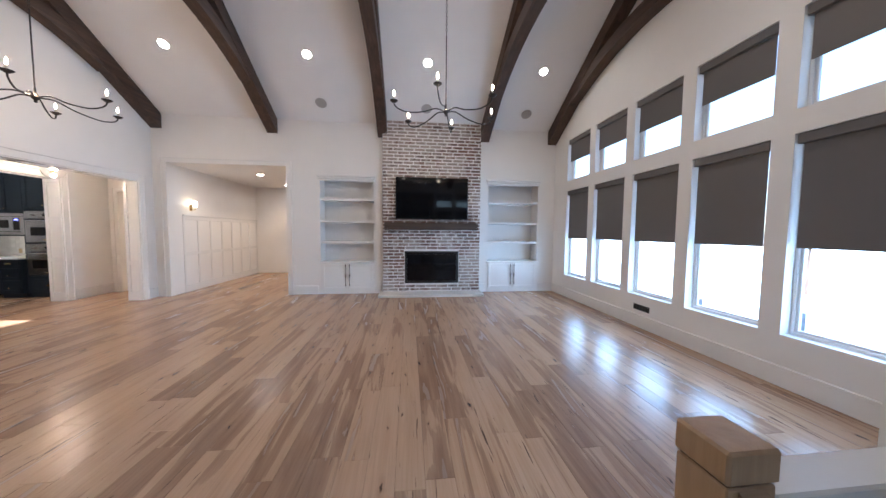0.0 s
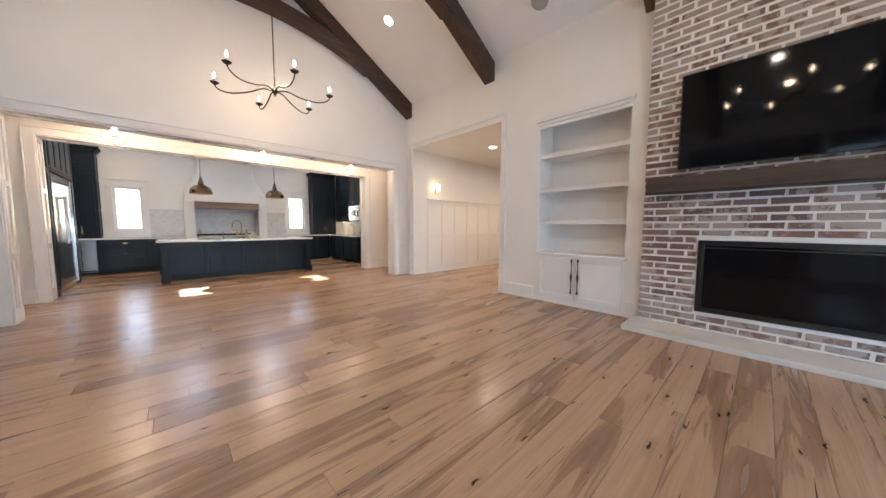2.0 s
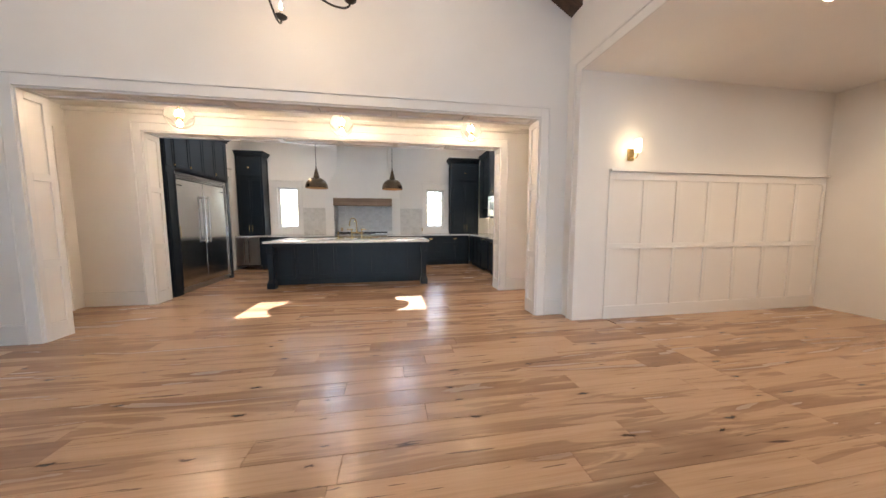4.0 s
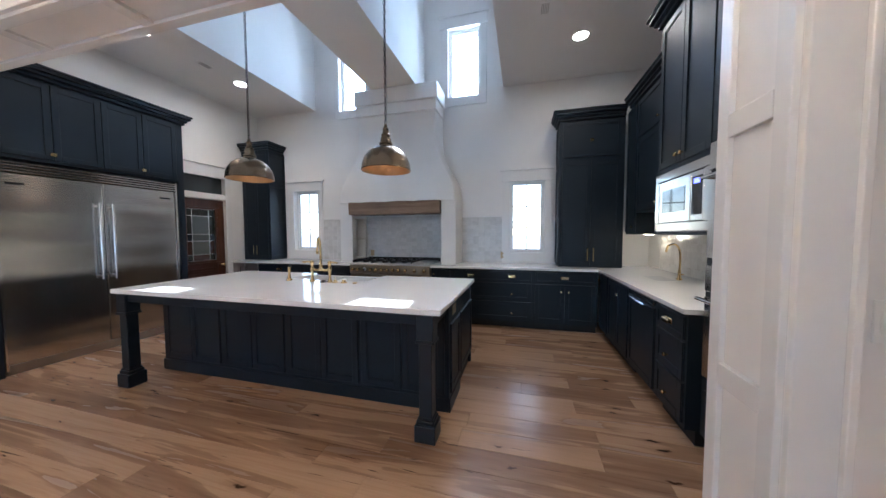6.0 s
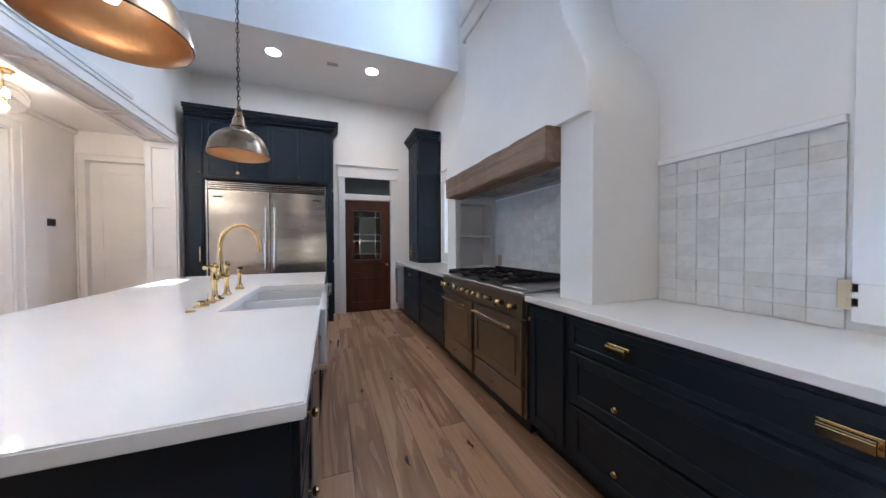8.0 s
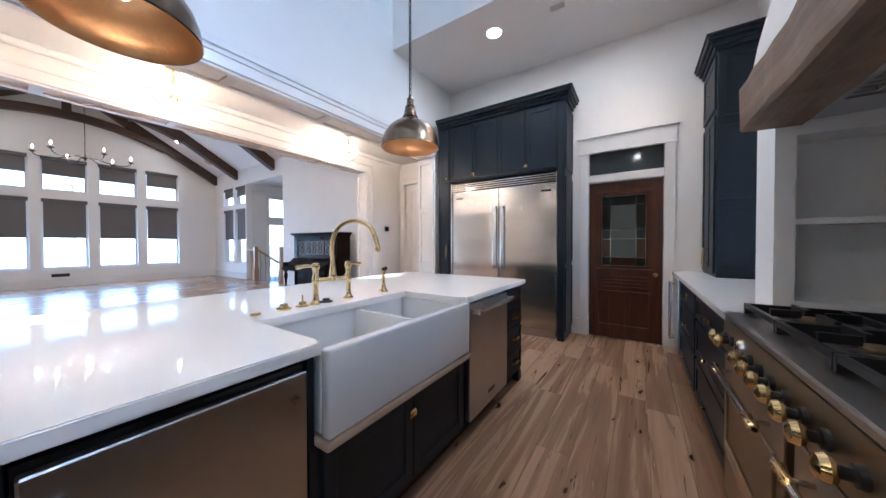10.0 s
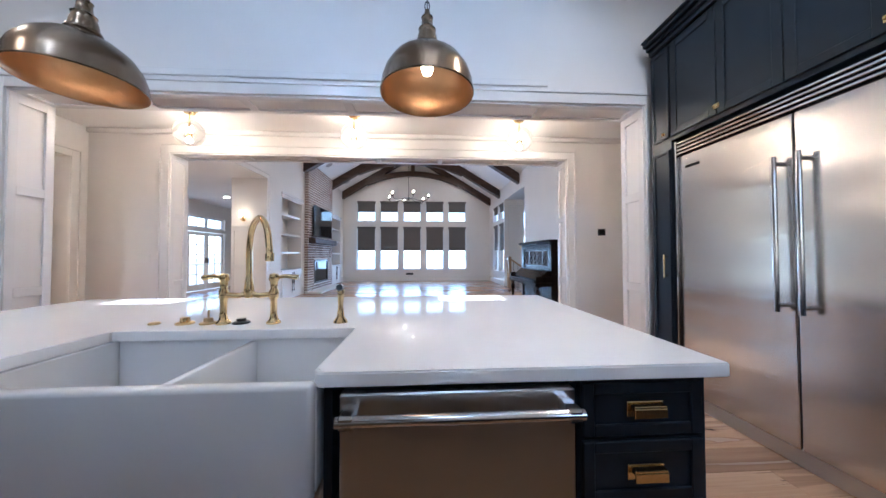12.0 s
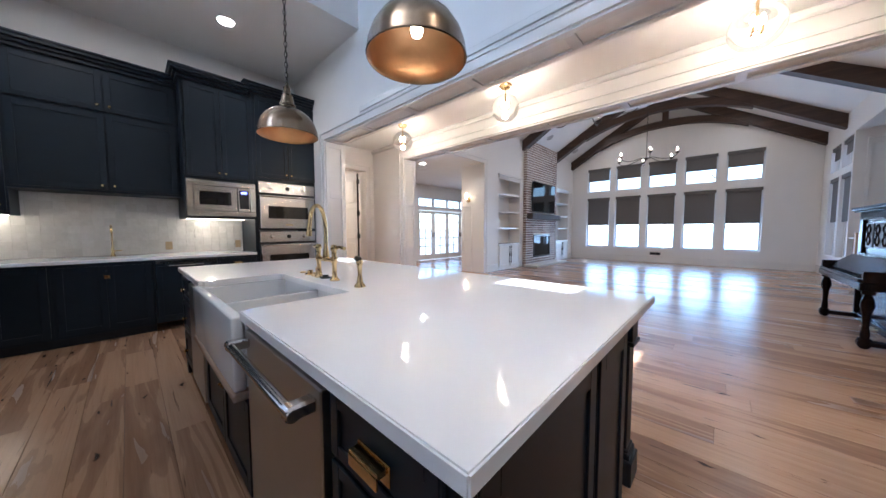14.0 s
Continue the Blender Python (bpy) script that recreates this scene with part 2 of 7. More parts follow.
M_BRONZE = paint("dark_bronze", (0.045, 0.028, 0.02), 0.4, 0.2, 0.2, 50, 0.6)
M_BLACK = paint("black_enamel", (0.010, 0.010, 0.011), 0.3, 0.1, 0.02)
M_SCREEN = paint("black_screen", (0.004, 0.004, 0.005), 0.06, 0.0, 0.0, spec=0.22)
M_OVENGLASS = paint("oven_glass", (0.012, 0.010, 0.009), 0.05, 0.0, 0.0)
M_GREY_SHADE = paint("shade_fabric", (0.145, 0.134, 0.127), 0.85, 0.04, 0.25, 220)
M_OAK = wood("newel_oak", (0.30, 0.17, 0.08), (0.43, 0.27, 0.14), (0.55, 0.37, 0.21), "z", 0.4, 1.0, objects=True)
M_OAK_Y = wood("tread_oak", (0.28, 0.16, 0.08), (0.42, 0.27, 0.15), (0.55, 0.38, 0.23), "x", 0.4)
M_SINKWOOD = wood("sink_ledge_wood", (0.30, 0.20, 0.13), (0.45, 0.33, 0.23), (0.58, 0.45, 0.34), "y", 0.5)
M_MAHOG = wood("mahogany", (0.020, 0.007, 0.004), (0.062, 0.018, 0.008), (0.115, 0.036, 0.016), "z", 0.28, 1.2)
M_PIANO = wood("piano_wood", (0.003, 0.002, 0.002), (0.008, 0.005, 0.004), (0.018, 0.010, 0.007), "z", 0.16, 1.2)
M_PIANO.node_tree.nodes["Principled BSDF"].inputs["Specular IOR Level"].default_value = 0.10
M_FRET = paint("piano_fretwork", (0.16, 0.15, 0.14), 0.5)
M_FIRECLAY = paint("white_fireclay", (0.72, 0.73, 0.74), 0.10, 0.02, 0.0)
M_TILE_O = None
M_PANE = glass_mat("window_glass", (0.97, 0.99, 1.0), 0.0, 1.1)
M_GLOBE = glass_mat("clear_globe_glass", (1, 1, 1), 0.0, 1.12)
M_SMOKE = paint("transom_glass", (0.045, 0.055, 0.06), 0.06, 0.1, 0.0)
M_SNOW = paint("pale_ground", (0.22, 0.225, 0.22), 0.9, 0.35, 0.6, 1.5)
M_BARK = paint("winter_bark", (0.12, 0.095, 0.08), 0.9, 0.3, 0.6, 30)
M_PLATE = paint("outlet_plate", (0.48, 0.36, 0.22), 0.35, 0.05, 0.0, 60, 0.6)
M_WPLATE = paint("white_plate", (0.80, 0.79, 0.76), 0.3, 0.02, 0.0)
M_SPK = paint("speaker_cloth", (0.42, 0.40, 0.38), 0.9, 0.05, 0.6, 300)
M_CAN = glow("recessed_lamp", (1.0, 0.86, 0.70), 30)
M_BULB_DIM = glow("pendant_bulb", (1.0, 0.76, 0.50), 9)
M_BULB = glow("candle_flame", (1.0, 0.76, 0.50), 45)
M_SHADE = glow("opal_glass", (1.0, 0.74, 0.42), 3.2)
M_STRIP = glow("cabinet_strip", (1.0, 0.80, 0.55), 5)
M_CANDLE = paint("candle_sleeve", (0.62, 0.55, 0.44), 0.5)
M_GASKET = paint("dark_recess", (0.008, 0.008, 0.008), 0.8)


def tile_mat(name, objects):
    """Handmade glossy white tiles, each a little off in tone and tilt."""
    m, nt, p = node_mat(name)
    src = nt.nodes.new("ShaderNodeObjectInfo" if objects else "ShaderNodeNewGeometry")
    rnd = src.outputs["Random" if objects else "Random Per Island"]
    c = ramp(nt, rnd, [(0.0, (0.60, 0.58, 0.55)), (0.35, (0.67, 0.65, 0.62)), (0.7, (0.71, 0.69, 0.66)), (1.0, (0.64, 0.62, 0.595))])
    n = noise_tex(nt, coords(nt), 22, 3)
    c = mix(nt, 0.2, c, ramp(nt, n, [(0.3, (0.42, 0.40, 0.37)), (0.7, (0.78, 0.76, 0.72))]))
    nt.links.new(c, p.inputs["Base Color"])
    p.inputs["Roughness"].default_value = 0.09
    bump(nt, p, n, 0.35, 0.012)
    return m


M_TILE_O = tile_mat("glazed_tile", True)
M_TILE_I = tile_mat("glazed_tile_field", False)
M_GROUT = paint("tile_grout", (0.60, 0.58, 0.54), 0.9)

# ---- mesh tools ----
WORLD_OF = {}


def add_box(bm, x0, x1, y0, y1, z0, z1):
    v = [bm.verts.new((x, y, z)) for x in (min(x0, x1), max(x0, x1)) for y in (min(y0, y1), max(y0, y1)) for z in (min(z0, z1), max(z0, z1))]
    for f in ((0, 1, 3, 2), (4, 6, 7, 5), (0, 4, 5, 1), (2, 3, 7, 6), (0, 2, 6, 4), (1, 5, 7, 3)):
        bm.faces.new([v[i] for i in f])
    return bm


def boxes(*bs, bevel=0.0, seg=1):
    bm = bmesh.new()
    for b in bs:
        add_box(bm, *b)
    if bevel:
        bmesh.ops.bevel(bm, geom=bm.edges[:], offset=bevel, segments=seg, affect="EDGES", profile=0.5)
    return bm


def prism(points, axis, a, b):
    """A polygon of (u, v) swept from a to b along an axis; u, v are the other two axes in order."""
    bm = bmesh.new()
    i = "xyz".index(axis)

    def at(u, v, w):
        q = [u, v]
        q.insert(i, w)
        return q
    lo = [bm.verts.new(at(u, v, a)) for u, v in points]
    hi = [bm.verts.new(at(u, v, b)) for u, v in points]
    n = len(points)
    bm.faces.new(lo)
    bm.faces.new(hi)
    for k in range(n):
        bm.faces.new((lo[k], lo[(k + 1) % n], hi[(k + 1) % n], hi[k]))
    bmesh.ops.recalc_face_normals(bm, faces=bm.faces[:])
    return bm


def lathe(profile, centre, seg=24, axis="z", bm=None, close=False):
    """Turns (radius, height) pairs about an axis through centre."""
    bm = bm or bmesh.new()
    c = Vector(centre)
    rings = []
    for r, h in profile:
        ring = []
        for k in range(seg):
            a = 2 * math.pi * k / seg
            p = Vector((r * math.cos(a), r * math.sin(a), h))
            if axis == "x":
                p = Vector((p.z, p.x, p.y))
            elif axis == "y":
                p = Vector((p.x, p.z, p.y))
            ring.append(bm.verts.new(c + p))
        rings.append(ring)
    for r0, r1 in zip(rings, rings[1:]):
        for k in range(seg):
            bm.faces.new((r0[k], r0[(k + 1) % seg], r1[(k + 1) % seg], r1[k]))
    if close:
        bm.faces.new(rings[0])
        bm.faces.new(rings[-1])
    bmesh.ops.recalc_face_normals(bm, faces=bm.faces[:])
    return bm


def tube(path, r, seg=8, bm=None, taper=None):
    """A round bar along a path of points."""
    bm = bm or bmesh.new()
    path = [Vector(p) for p in path]
    rings = []
    for i, p in enumerate(path):
        d = (path[min(i + 1, len(path) - 1)] - path[max(i - 1, 0)]).normalized()
        u = d.cross(Vector((0.31, 0.17, 0.93)))
        if u.length < 0.05:
            u = d.cross(Vector((1, 0, 0)))
        u.normalize()
        w = d.cross(u)
        rr = r * (taper[i] if taper else 1)
        rings.append([bm.verts.new(p + (u * math.cos(2 * math.pi * k / seg) + w * math.sin(2 * math.pi * k / seg)) * rr) for k in range(seg)])
    for r0, r1 in zip(rings, rings[1:]):
        for k in range(seg):
            bm.faces.new((r0[k], r0[(k + 1) % seg], r1[(k + 1) % seg], r1[k]))
    bm.faces.new(rings[0])
    bm.faces.new(rings[-1])
    bmesh.ops.recalc_face_normals(bm, faces=bm.faces[:])
    return bm


def arc(points, n=10):
    """A smooth line through the points."""
    out = []
    ps = [Vector(p) for p in points]
    ps = [ps[0] * 2 - ps[1]] + ps + [ps[-1] * 2 - ps[-2]]
    for a, b, c, d in zip(ps, ps[1:], ps[2:], ps[3:]):
        for k in range(n):
            t = k / n
            out.append(0.5 * (2 * b + (c - a) * t + (2 * a - 5 * b + 4 * c - d) * t * t + (3 * b - a - 3 * c + d) * t ** 3))
    out.append(ps[-2])
    return out


def as_mesh(name, bm, material, smooth=False):
    me = bpy.data.meshes.new(name)
    bm.to_mesh(me)
    bm.free()
    me.materials.append(material)
    if smooth:
        me.shade_smooth()
        me.set_sharp_from_angle(angle=radians(40))
    return me


def part(name, bm, material, parent, label="", smooth=False):
    """One mesh, built at its place in the world, under a thing or a part."""
    ob = new(name, as_mesh(name, bm, material, smooth))
    ob.parent = parent
    ob.matrix_parent_inverse = WORLD_OF.get(parent.name, Matrix()).inverted()
    if label:
        tagged(ob, label)
    return ob


def thing(name, label, category, at, group=""):
    ob = new(name)
    ob.empty_display_size = 0.1
    ob.location = at
    WORLD_OF[ob.name] = Matrix.Translation(at)
    return tagged(ob, label, category, group)


def solid(name, bm, material, label, category, group="", kind="", smooth=False):
    """A top-level thing or piece of the setting that is one mesh."""
    return tagged(new(name, as_mesh(name, bm, material, smooth)), label, category, group, kind)


def shift(ob, x=0, y=0, z=0):
    """A copy of a thing, moved by so much."""
    return copy_thing(ob, Matrix.Translation(ob.location + Vector((x, y, z))))

# ---- structure ----
XE, XW, YN, YS = 3.36, -6.375, 8.09, 1.07           # great room
EAVE, SLOPE, RIDGE_Y = 4.22, 0.60, 4.80
RIDGE = EAVE + SLOPE * (YN - RIDGE_Y)
HE, HW = -6.66, -7.906                              # cross hall
KE, KW, KN, KS, KC = -8.22, -12.03, 8.9, 1.60, 3.86  # kitchen
STAIR_E = 0.68
WIN_Y = [(6.575, 7.465), (5.49, 6.38), (4.402, 5.292), (3.308, 4.198), (2.218, 3.108)]


def structure(name, bm, material, label, category="wall", smooth=False):
    return solid(name, bm, material, label, category, kind="structure", smooth=smooth)


def wall_with_holes(axis, a, b, u0, u1, z0, z1, holes):
    """Boxes of a wall between a and b along axis, u0..u1 the other way, with rectangular openings (u0, u1, z0, z1)."""
    us = sorted({u0, u1, *[h[0] for h in holes], *[h[1] for h in holes]})
    bs = []
    for ua, ub in zip(us, us[1:]):
        zs = [(z0, z1)]
        for h in holes:
            if h[0] <= ua + 1e-6 and h[1] >= ub - 1e-6:
                nz = []
                for za, zb in zs:
                    if h[2] > za:
                        nz.append((za, min(zb, h[2])))
                    if h[3] < zb:
                        nz.append((max(za, h[3]), zb))
                zs = [q for q in nz if q[1] - q[0] > 1e-4]
        for za, zb in zs:
            bs.append((a, b, ua, ub, za, zb) if axis == "x" else (ua, ub, a, b, za, zb))
    return boxes(*bs)


# unseen overhang, added on the kitchen side to keep the sun off the lower windows
structure("added_sun_block", boxes((-14.3, KW - 0.2, 0.5, 9.5, 3.05, 3.25)), M_TRIM, "plain unseen overhang added to keep sun off the kitchen windows", "roof")
# great room, window wall (east)
east_holes = [(y0, y1, 0.54, 2.60) for y0, y1 in WIN_Y] + [(y0, y1, 2.84, 3.83) for y0, y1 in WIN_Y]
bm = wall_with_holes("x", XE, XE + 0.22, YS - 0.2, YN + 0.5, -0.1, EAVE, east_holes)
structure("wall_east", bm, M_WALL, "white painted wall with two rows of tall windows")
structure("gable_east", prism([(YS - 0.2, EAVE), (YN + 0.2, EAVE), (RIDGE_Y, RIDGE + 0.12)], "x", XE, XE + 0.22), M_WALL, "white painted gable above the window wall")
# fireplace wall (north), with hall opening and two niches
north_holes = [(-6.08, -3.45, -0.1, 3.12), (-2.68, -1.38, 0.06, 2.95), (1.54, 2.90, 0.06, 2.95)]
structure("wall_north", wall_with_holes("y", YN, YN + 0.42, XW, XE, -0.1, EAVE + 0.1, north_holes), M_WALL, "white painted wall with shelf niches and a wide opening")
structure("niche_backs", boxes((-2.8, -1.26, YN + 0.42, YN + 0.5, -0.1, 3.1), (1.42, 3.02, YN + 0.42, YN + 0.5, -0.1, 3.1)), M_WALL, "white painted backs of the shelf niches")
# south wall with stair opening and windows
SW = [(0.76, 1.57), (1.73, 2.60)]
south_holes = [(-1.74, STAIR_E, -0.1, 3.42)] + [(a, b, 0.55, 2.56) for a, b in SW] + [(a, b, 2.72, 3.38) for a, b in SW]
structure("wall_south", wall_with_holes("y", YS - 0.2, YS, XW, XE, -0.1, EAVE + 0.1, south_holes), M_WALL, "white painted wall with windows and the stair opening")
# west wall with the wide cased opening to the hall
structure("wall_west", wall_with_holes("x", HE, XW, -0.2, 9.2, -0.1, EAVE, [(2.10, 7.705, -0.1, 2.637)]), M_WALL, "white painted wall with a wide cased opening")
structure("gable_west", prism([(YS - 0.2, EAVE), (YN + 0.2, EAVE), (RIDGE_Y, RIDGE + 0.12)], "x", HE, XW), M_WALL, "white painted gable above the opening")
# vaulted ceiling: two slopes
for nm, y_eave, sgn in (("ceiling_north", YN + 0.3, 1), ("ceiling_south", YS - 0.3, -1)):
    z_e = RIDGE - SLOPE * abs(y_eave - RIDGE_Y)
    structure(nm, prism([(y_eave, z_e), (RIDGE_Y, RIDGE), (RIDGE_Y, RIDGE + 0.22), (y_eave, z_e + 0.22)], "x", HE, XE + 0.3), M_CEIL, "white painted sloping ceiling", "ceiling")
# hall between great room and kitchen
structure("wall_hall_west", wall_with_holes("x", KE, HW, 1.0, KN + 0.6, -0.1, 5.7, [(2.10, 7.75, -0.1, 2.65)]), M_WALL, "deep white wall with a wide paneled opening to the kitchen")
structure("wall_hall_north", wall_with_holes("y", 8.76, 8.96, HW, HE, -0.1, 3.3, [(-7.70, -6.86, -0.1, 2.50)]), M_WALL, "white hall end wall with an open doorway")
structure("wall_hall_south", wall_with_holes("y", 1.0, 1.15, HW, HE, -0.1, 3.3, [(-7.62, -6.78, -0.1, 2.52)]), M_WALL, "white hall end wall")
structure("ceiling_hall", boxes((HW, HE, 1.0, 8.96, 2.955, 3.1)), M_CEIL, "low white hall ceiling", "ceiling")
# small room beyond the hall's north door
structure("wall_back_room", boxes((-8.2, -8.1, 8.96, 11.5, -0.1, 3.0), (-8.1, -6.4, 11.4, 11.5, -0.1, 3.0)), M_WALL, "plain white walls of the room behind")
structure("ceiling_back_room", boxes((-8.2, -6.45, 8.96, 11.5, 2.9, 3.0)), M_CEIL, "white ceiling of the room behind", "ceiling")
# kitchen
kw_holes = [(6.826, 7.388, 1.094, 2.297), (2.49, 3.062, 1.094, 2.297), (5.76, 6.321, 3.78, 4.95), (3.60, 4.16, 3.78, 4.95)]
structure("wall_kitchen_west", wall_with_holes("x", KW - 0.2, KW, KS - 0.3, KN + 0.3, -0.1, 5.7, kw_holes), M_WALL, "white kitchen wall with two sash windows and two high dormer windows")
structure("wall_kitchen_north", boxes((KW, KE, KN, KN + 0.2, -0.1, KC + 0.3)), M_WALL, "white kitchen wall behind the ovens")
structure("wall_kitchen_south", wall_with_holes("y", KS - 0.2, KS, KW, KE, -0.1, KC + 0.3, [(-11.257, -10.437, -0.1, 2.46), (-10.15, -8.50, -0.1, 2.22)]), M_WALL, "white kitchen wall with the pantry door")
structure("fridge_recess", boxes((-10.18, -8.45, 1.0, 1.08, -0.1, 2.3), (-10.18, -10.15, 1.08, KS - 0.2, -0.1, 2.3), (-8.50, -8.45, 1.08, KS - 0.2, -0.1, 2.3), (-10.18, -8.45, 1.08, KS - 0.2, 2.22, 2.3)), M_WALL, "plain recess behind the fridge")
WELLS = [(3.05, 4.55), (5.33, 6.71)]
structure("ceiling_kitchen", boxes((KW, KE, KS, WELLS[0][0], KC, KC + 0.15), (KW, KE, WELLS[0][1], WELLS[1][0], KC, KC + 0.15), (KW, KE, WELLS[1][1], KN, KC, KC + 0.15),
          *[(KW, KE, a - 0.12, a, KC + 0.15, 5.6) for a, _ in WELLS], *[(KW, KE, b, b + 0.12, KC + 0.15, 5.6) for _, b in WELLS],
          *[(KW, KE, a - 0.12, b + 0.12, 5.6, 5.7) for a, b in WELLS]), M_CEIL, "white flat ceiling with two deep dormer wells", "ceiling")
# north room seen through the hall opening
structure("wall_passage_west", boxes((-6.45, -6.08, YN + 0.42, 12.1, -0.1, 3.3)), M_WALL, "white passage wall with wainscot panels")
structure("wall_passage_east", boxes((-3.45, -3.21, YN + 0.42, 8.91, -0.1, 3.3)), M_WALL, "white return wall with a wall lamp")
FD = (-2.30, 1.24)
structure("wall_garden", wall_with_holes("y", 12.1, 12.3, -6.45, 4.0, -0.1, 3.3, [(FD[0], FD[1], -0.1, 2.08), (FD[0], FD[1], 2.2, 2.62)]), M_WALL, "white far wall with glazed doors")
structure("wall_garden_room_east", boxes((3.4, 3.6, YN + 0.5, 12.1, -0.1, 3.3)), M_WALL, "plain white wall")
structure("ceiling_garden_room", boxes((-6.45, 3.6, YN + 0.42, 12.3, 3.12, 3.3)), M_CEIL, "white ceiling of the garden room", "ceiling")
# stairwell
structure("wall_stairwell", wall_with_holes("x", STAIR_E, STAIR_E + 0.12, -2.6, YS - 0.2, -2.6, 3.6, [(-0.65, 0.28, -0.25, 2.05), (-0.65, 0.28, 2.25, 3.05)]), M_WALL, "paneled white stairwell wall")
structure("wall_stairwell_west", wall_with_holes("x", -1.94, -1.74, -2.6, YS - 0.2, -2.6, 3.6, []), M_WALL, "white stairwell wall")
structure("wall_stairwell_south", wall_with_holes("y", -2.8, -2.6, -1.94, 0.80, -2.6, 3.6, []), M_WALL, "white stairwell wall with tall windows")
structure("ceiling_stairwell", boxes((-1.94, 0.80, -2.8, YS - 0.2, 3.45, 3.6)), M_CEIL, "white stairwell ceiling", "ceiling")
structure("floor_stairwell", boxes((-1.94, 0.80, -2.8, 0.92, -2.7, -2.6)), M_GROOVE, "stairwell floor below", "floor")
# ground and far things outside
structure("ground", boxes((-400, 400, -400, 400, -0.6, -0.45)), M_SNOW, "pale sunlit winter ground", "ground")

# skirting boards: one mesh a wall, butted end to end
def baseboard(bs, label="tall white painted baseboard with a moulded top"):
    out = []
    for x0, x1, y0, y1 in bs:
        out.append((x0, x1, y0, y1, 0.0, 0.185))
        ex = 0.008 if x1 - x0 < 0.05 else 0
        ey = 0.008 if y1 - y0 < 0.05 else 0
        out.append((x0 - ex, x1 + ex, y0 - ey, y1 + ey, 0.185, 0.215))
    return structure("baseboard", boxes(*out, bevel=0.003), M_TRIM, label, "baseboard")


baseboard([(XE - 0.018, XE, YS, YN)])
baseboard([(-3.325, -2.74, YN - 0.018, YN), (-1.34, -1.20, YN - 0.018, YN), (1.34, 1.48, YN - 0.018, YN), (2.96, XE - 0.02, YN - 0.018, YN)])
baseboard([(XW + 0.02, -1.86, YS, YS + 0.018), (0.70, XE - 0.02, YS, YS + 0.018)])
baseboard([(XW, XW + 0.018, YS + 0.02, 1.965), (XW, XW + 0.018, 7.84, YN)])
baseboard([(HW, HW + 0.018, 1.16, 1.965), (HW, HW + 0.018, 7.885, 8.755), (HE - 0.018, HE, 1.16, 1.975), (HE - 0.018, HE, 7.83, 8.755)])
baseboard([(-10.325, -10.23, KS, KS + 0.018)])


def cased(name, axis, face, out, u0, u1, top, width=0.11, depth=0.022, label="flat white painted casing"):
    """A flat casing with a back band round an opening; out is +1 or -1, away from the wall's face."""
    f0, f1 = sorted((face, face + out * depth))
    g0, g1 = sorted((face, face + out * (depth + 0.014)))
    w = width
    bs = [(f0, f1, u0 - w, u0, 0, top + w), (f0, f1, u1, u1 + w, 0, top + w), (f0, f1, u0, u1, top, top + w),
          (g0, g1, u0 - w - 0.02, u0 - w, 0, top + w + 0.02), (g0, g1, u1 + w, u1 + w + 0.02, 0, top + w + 0.02), (g0, g1, u0 - w, u1 + w, top + w, top + w + 0.02)]
    if axis == "y":
        bs = [(c, d, a, b, e, f) for a, b, c, d, e, f in bs]
    return structure(name, boxes(*bs, bevel=0.002), M_TRIM, label, "trim")


cased("trim_opening_great_room", "x", XW, 1, 2.10, 7.705, 2.637)
cased("trim_opening_hall_east", "x", HE, -1, 2.10, 7.705, 2.637, 0.10)
cased("trim_opening_hall_west", "x", HW, 1, 2.10, 7.75, 2.65)
cased("trim_opening_kitchen", "x", KE, -1, 2.10, 7.75, 2.65, 0.09)
cased("trim_opening_passage", "y", YN, -1, -6.08, -3.45, 3.12, 0.10)


def paneled_reveal(name, x0, x1, y0, y1, top, rows, count):
    """Stiles and rails laid on both jambs and the soffit of a deep opening."""
    t, w = 0.020, 0.06
    bs = []
    for ya, yb in ((y0, y0 + t), (y1 - t, y1)):
        bs += [(x0, x0 + w, ya, yb, 0, top - t), (x1 - w, x1, ya, yb, 0, top - t)]
        edges = [0.0] + rows + [top - t]
        for i, z in enumerate(edges):
            h = 0.19 if i == 0 else 0.08
            lo = z if i < len(edges) - 1 else z - h
            bs.append((x0 + w, x1 - w, ya, yb, lo, lo + h))
    za, zb = top - t, top
    bs += [(x0, x0 + w, y0, y1, za, zb), (x1 - w, x1, y0, y1, za, zb)]
    for k in range(count + 1):
        y = y0 + (y1 - y0 - 0.08) * k / count
        bs.append((x0 + w, x1 - w, y, y + 0.08, za, zb))
    return structure(name, boxes(*bs, bevel=0.002), M_TRIM, "white paneled lining of the deep opening", "trim")


paneled_reveal("trim_reveal_great_room", HE, XW, 2.10, 7.705, 2.637, [0.80, 1.72], 6)
paneled_reveal("trim_reveal_kitchen", KE, HW, 2.10, 7.75, 2.65, [0.86, 1.75], 6)
structure("crown_hall", boxes((HE - 0.05, HE, 1.15, 8.76, 2.885, 2.955), (HW, HW + 0.05, 1.15, 8.76, 2.885, 2.955), bevel=0.015), M_TRIM, "white crown moulding along the hall ceiling", "trim")
structure("trim_kitchen_band", boxes((KE - 0.02, KE, 3.05, 6.71, 2.80, 2.86), bevel=0.004), M_TRIM, "white band moulding above the kitchen opening", "trim")


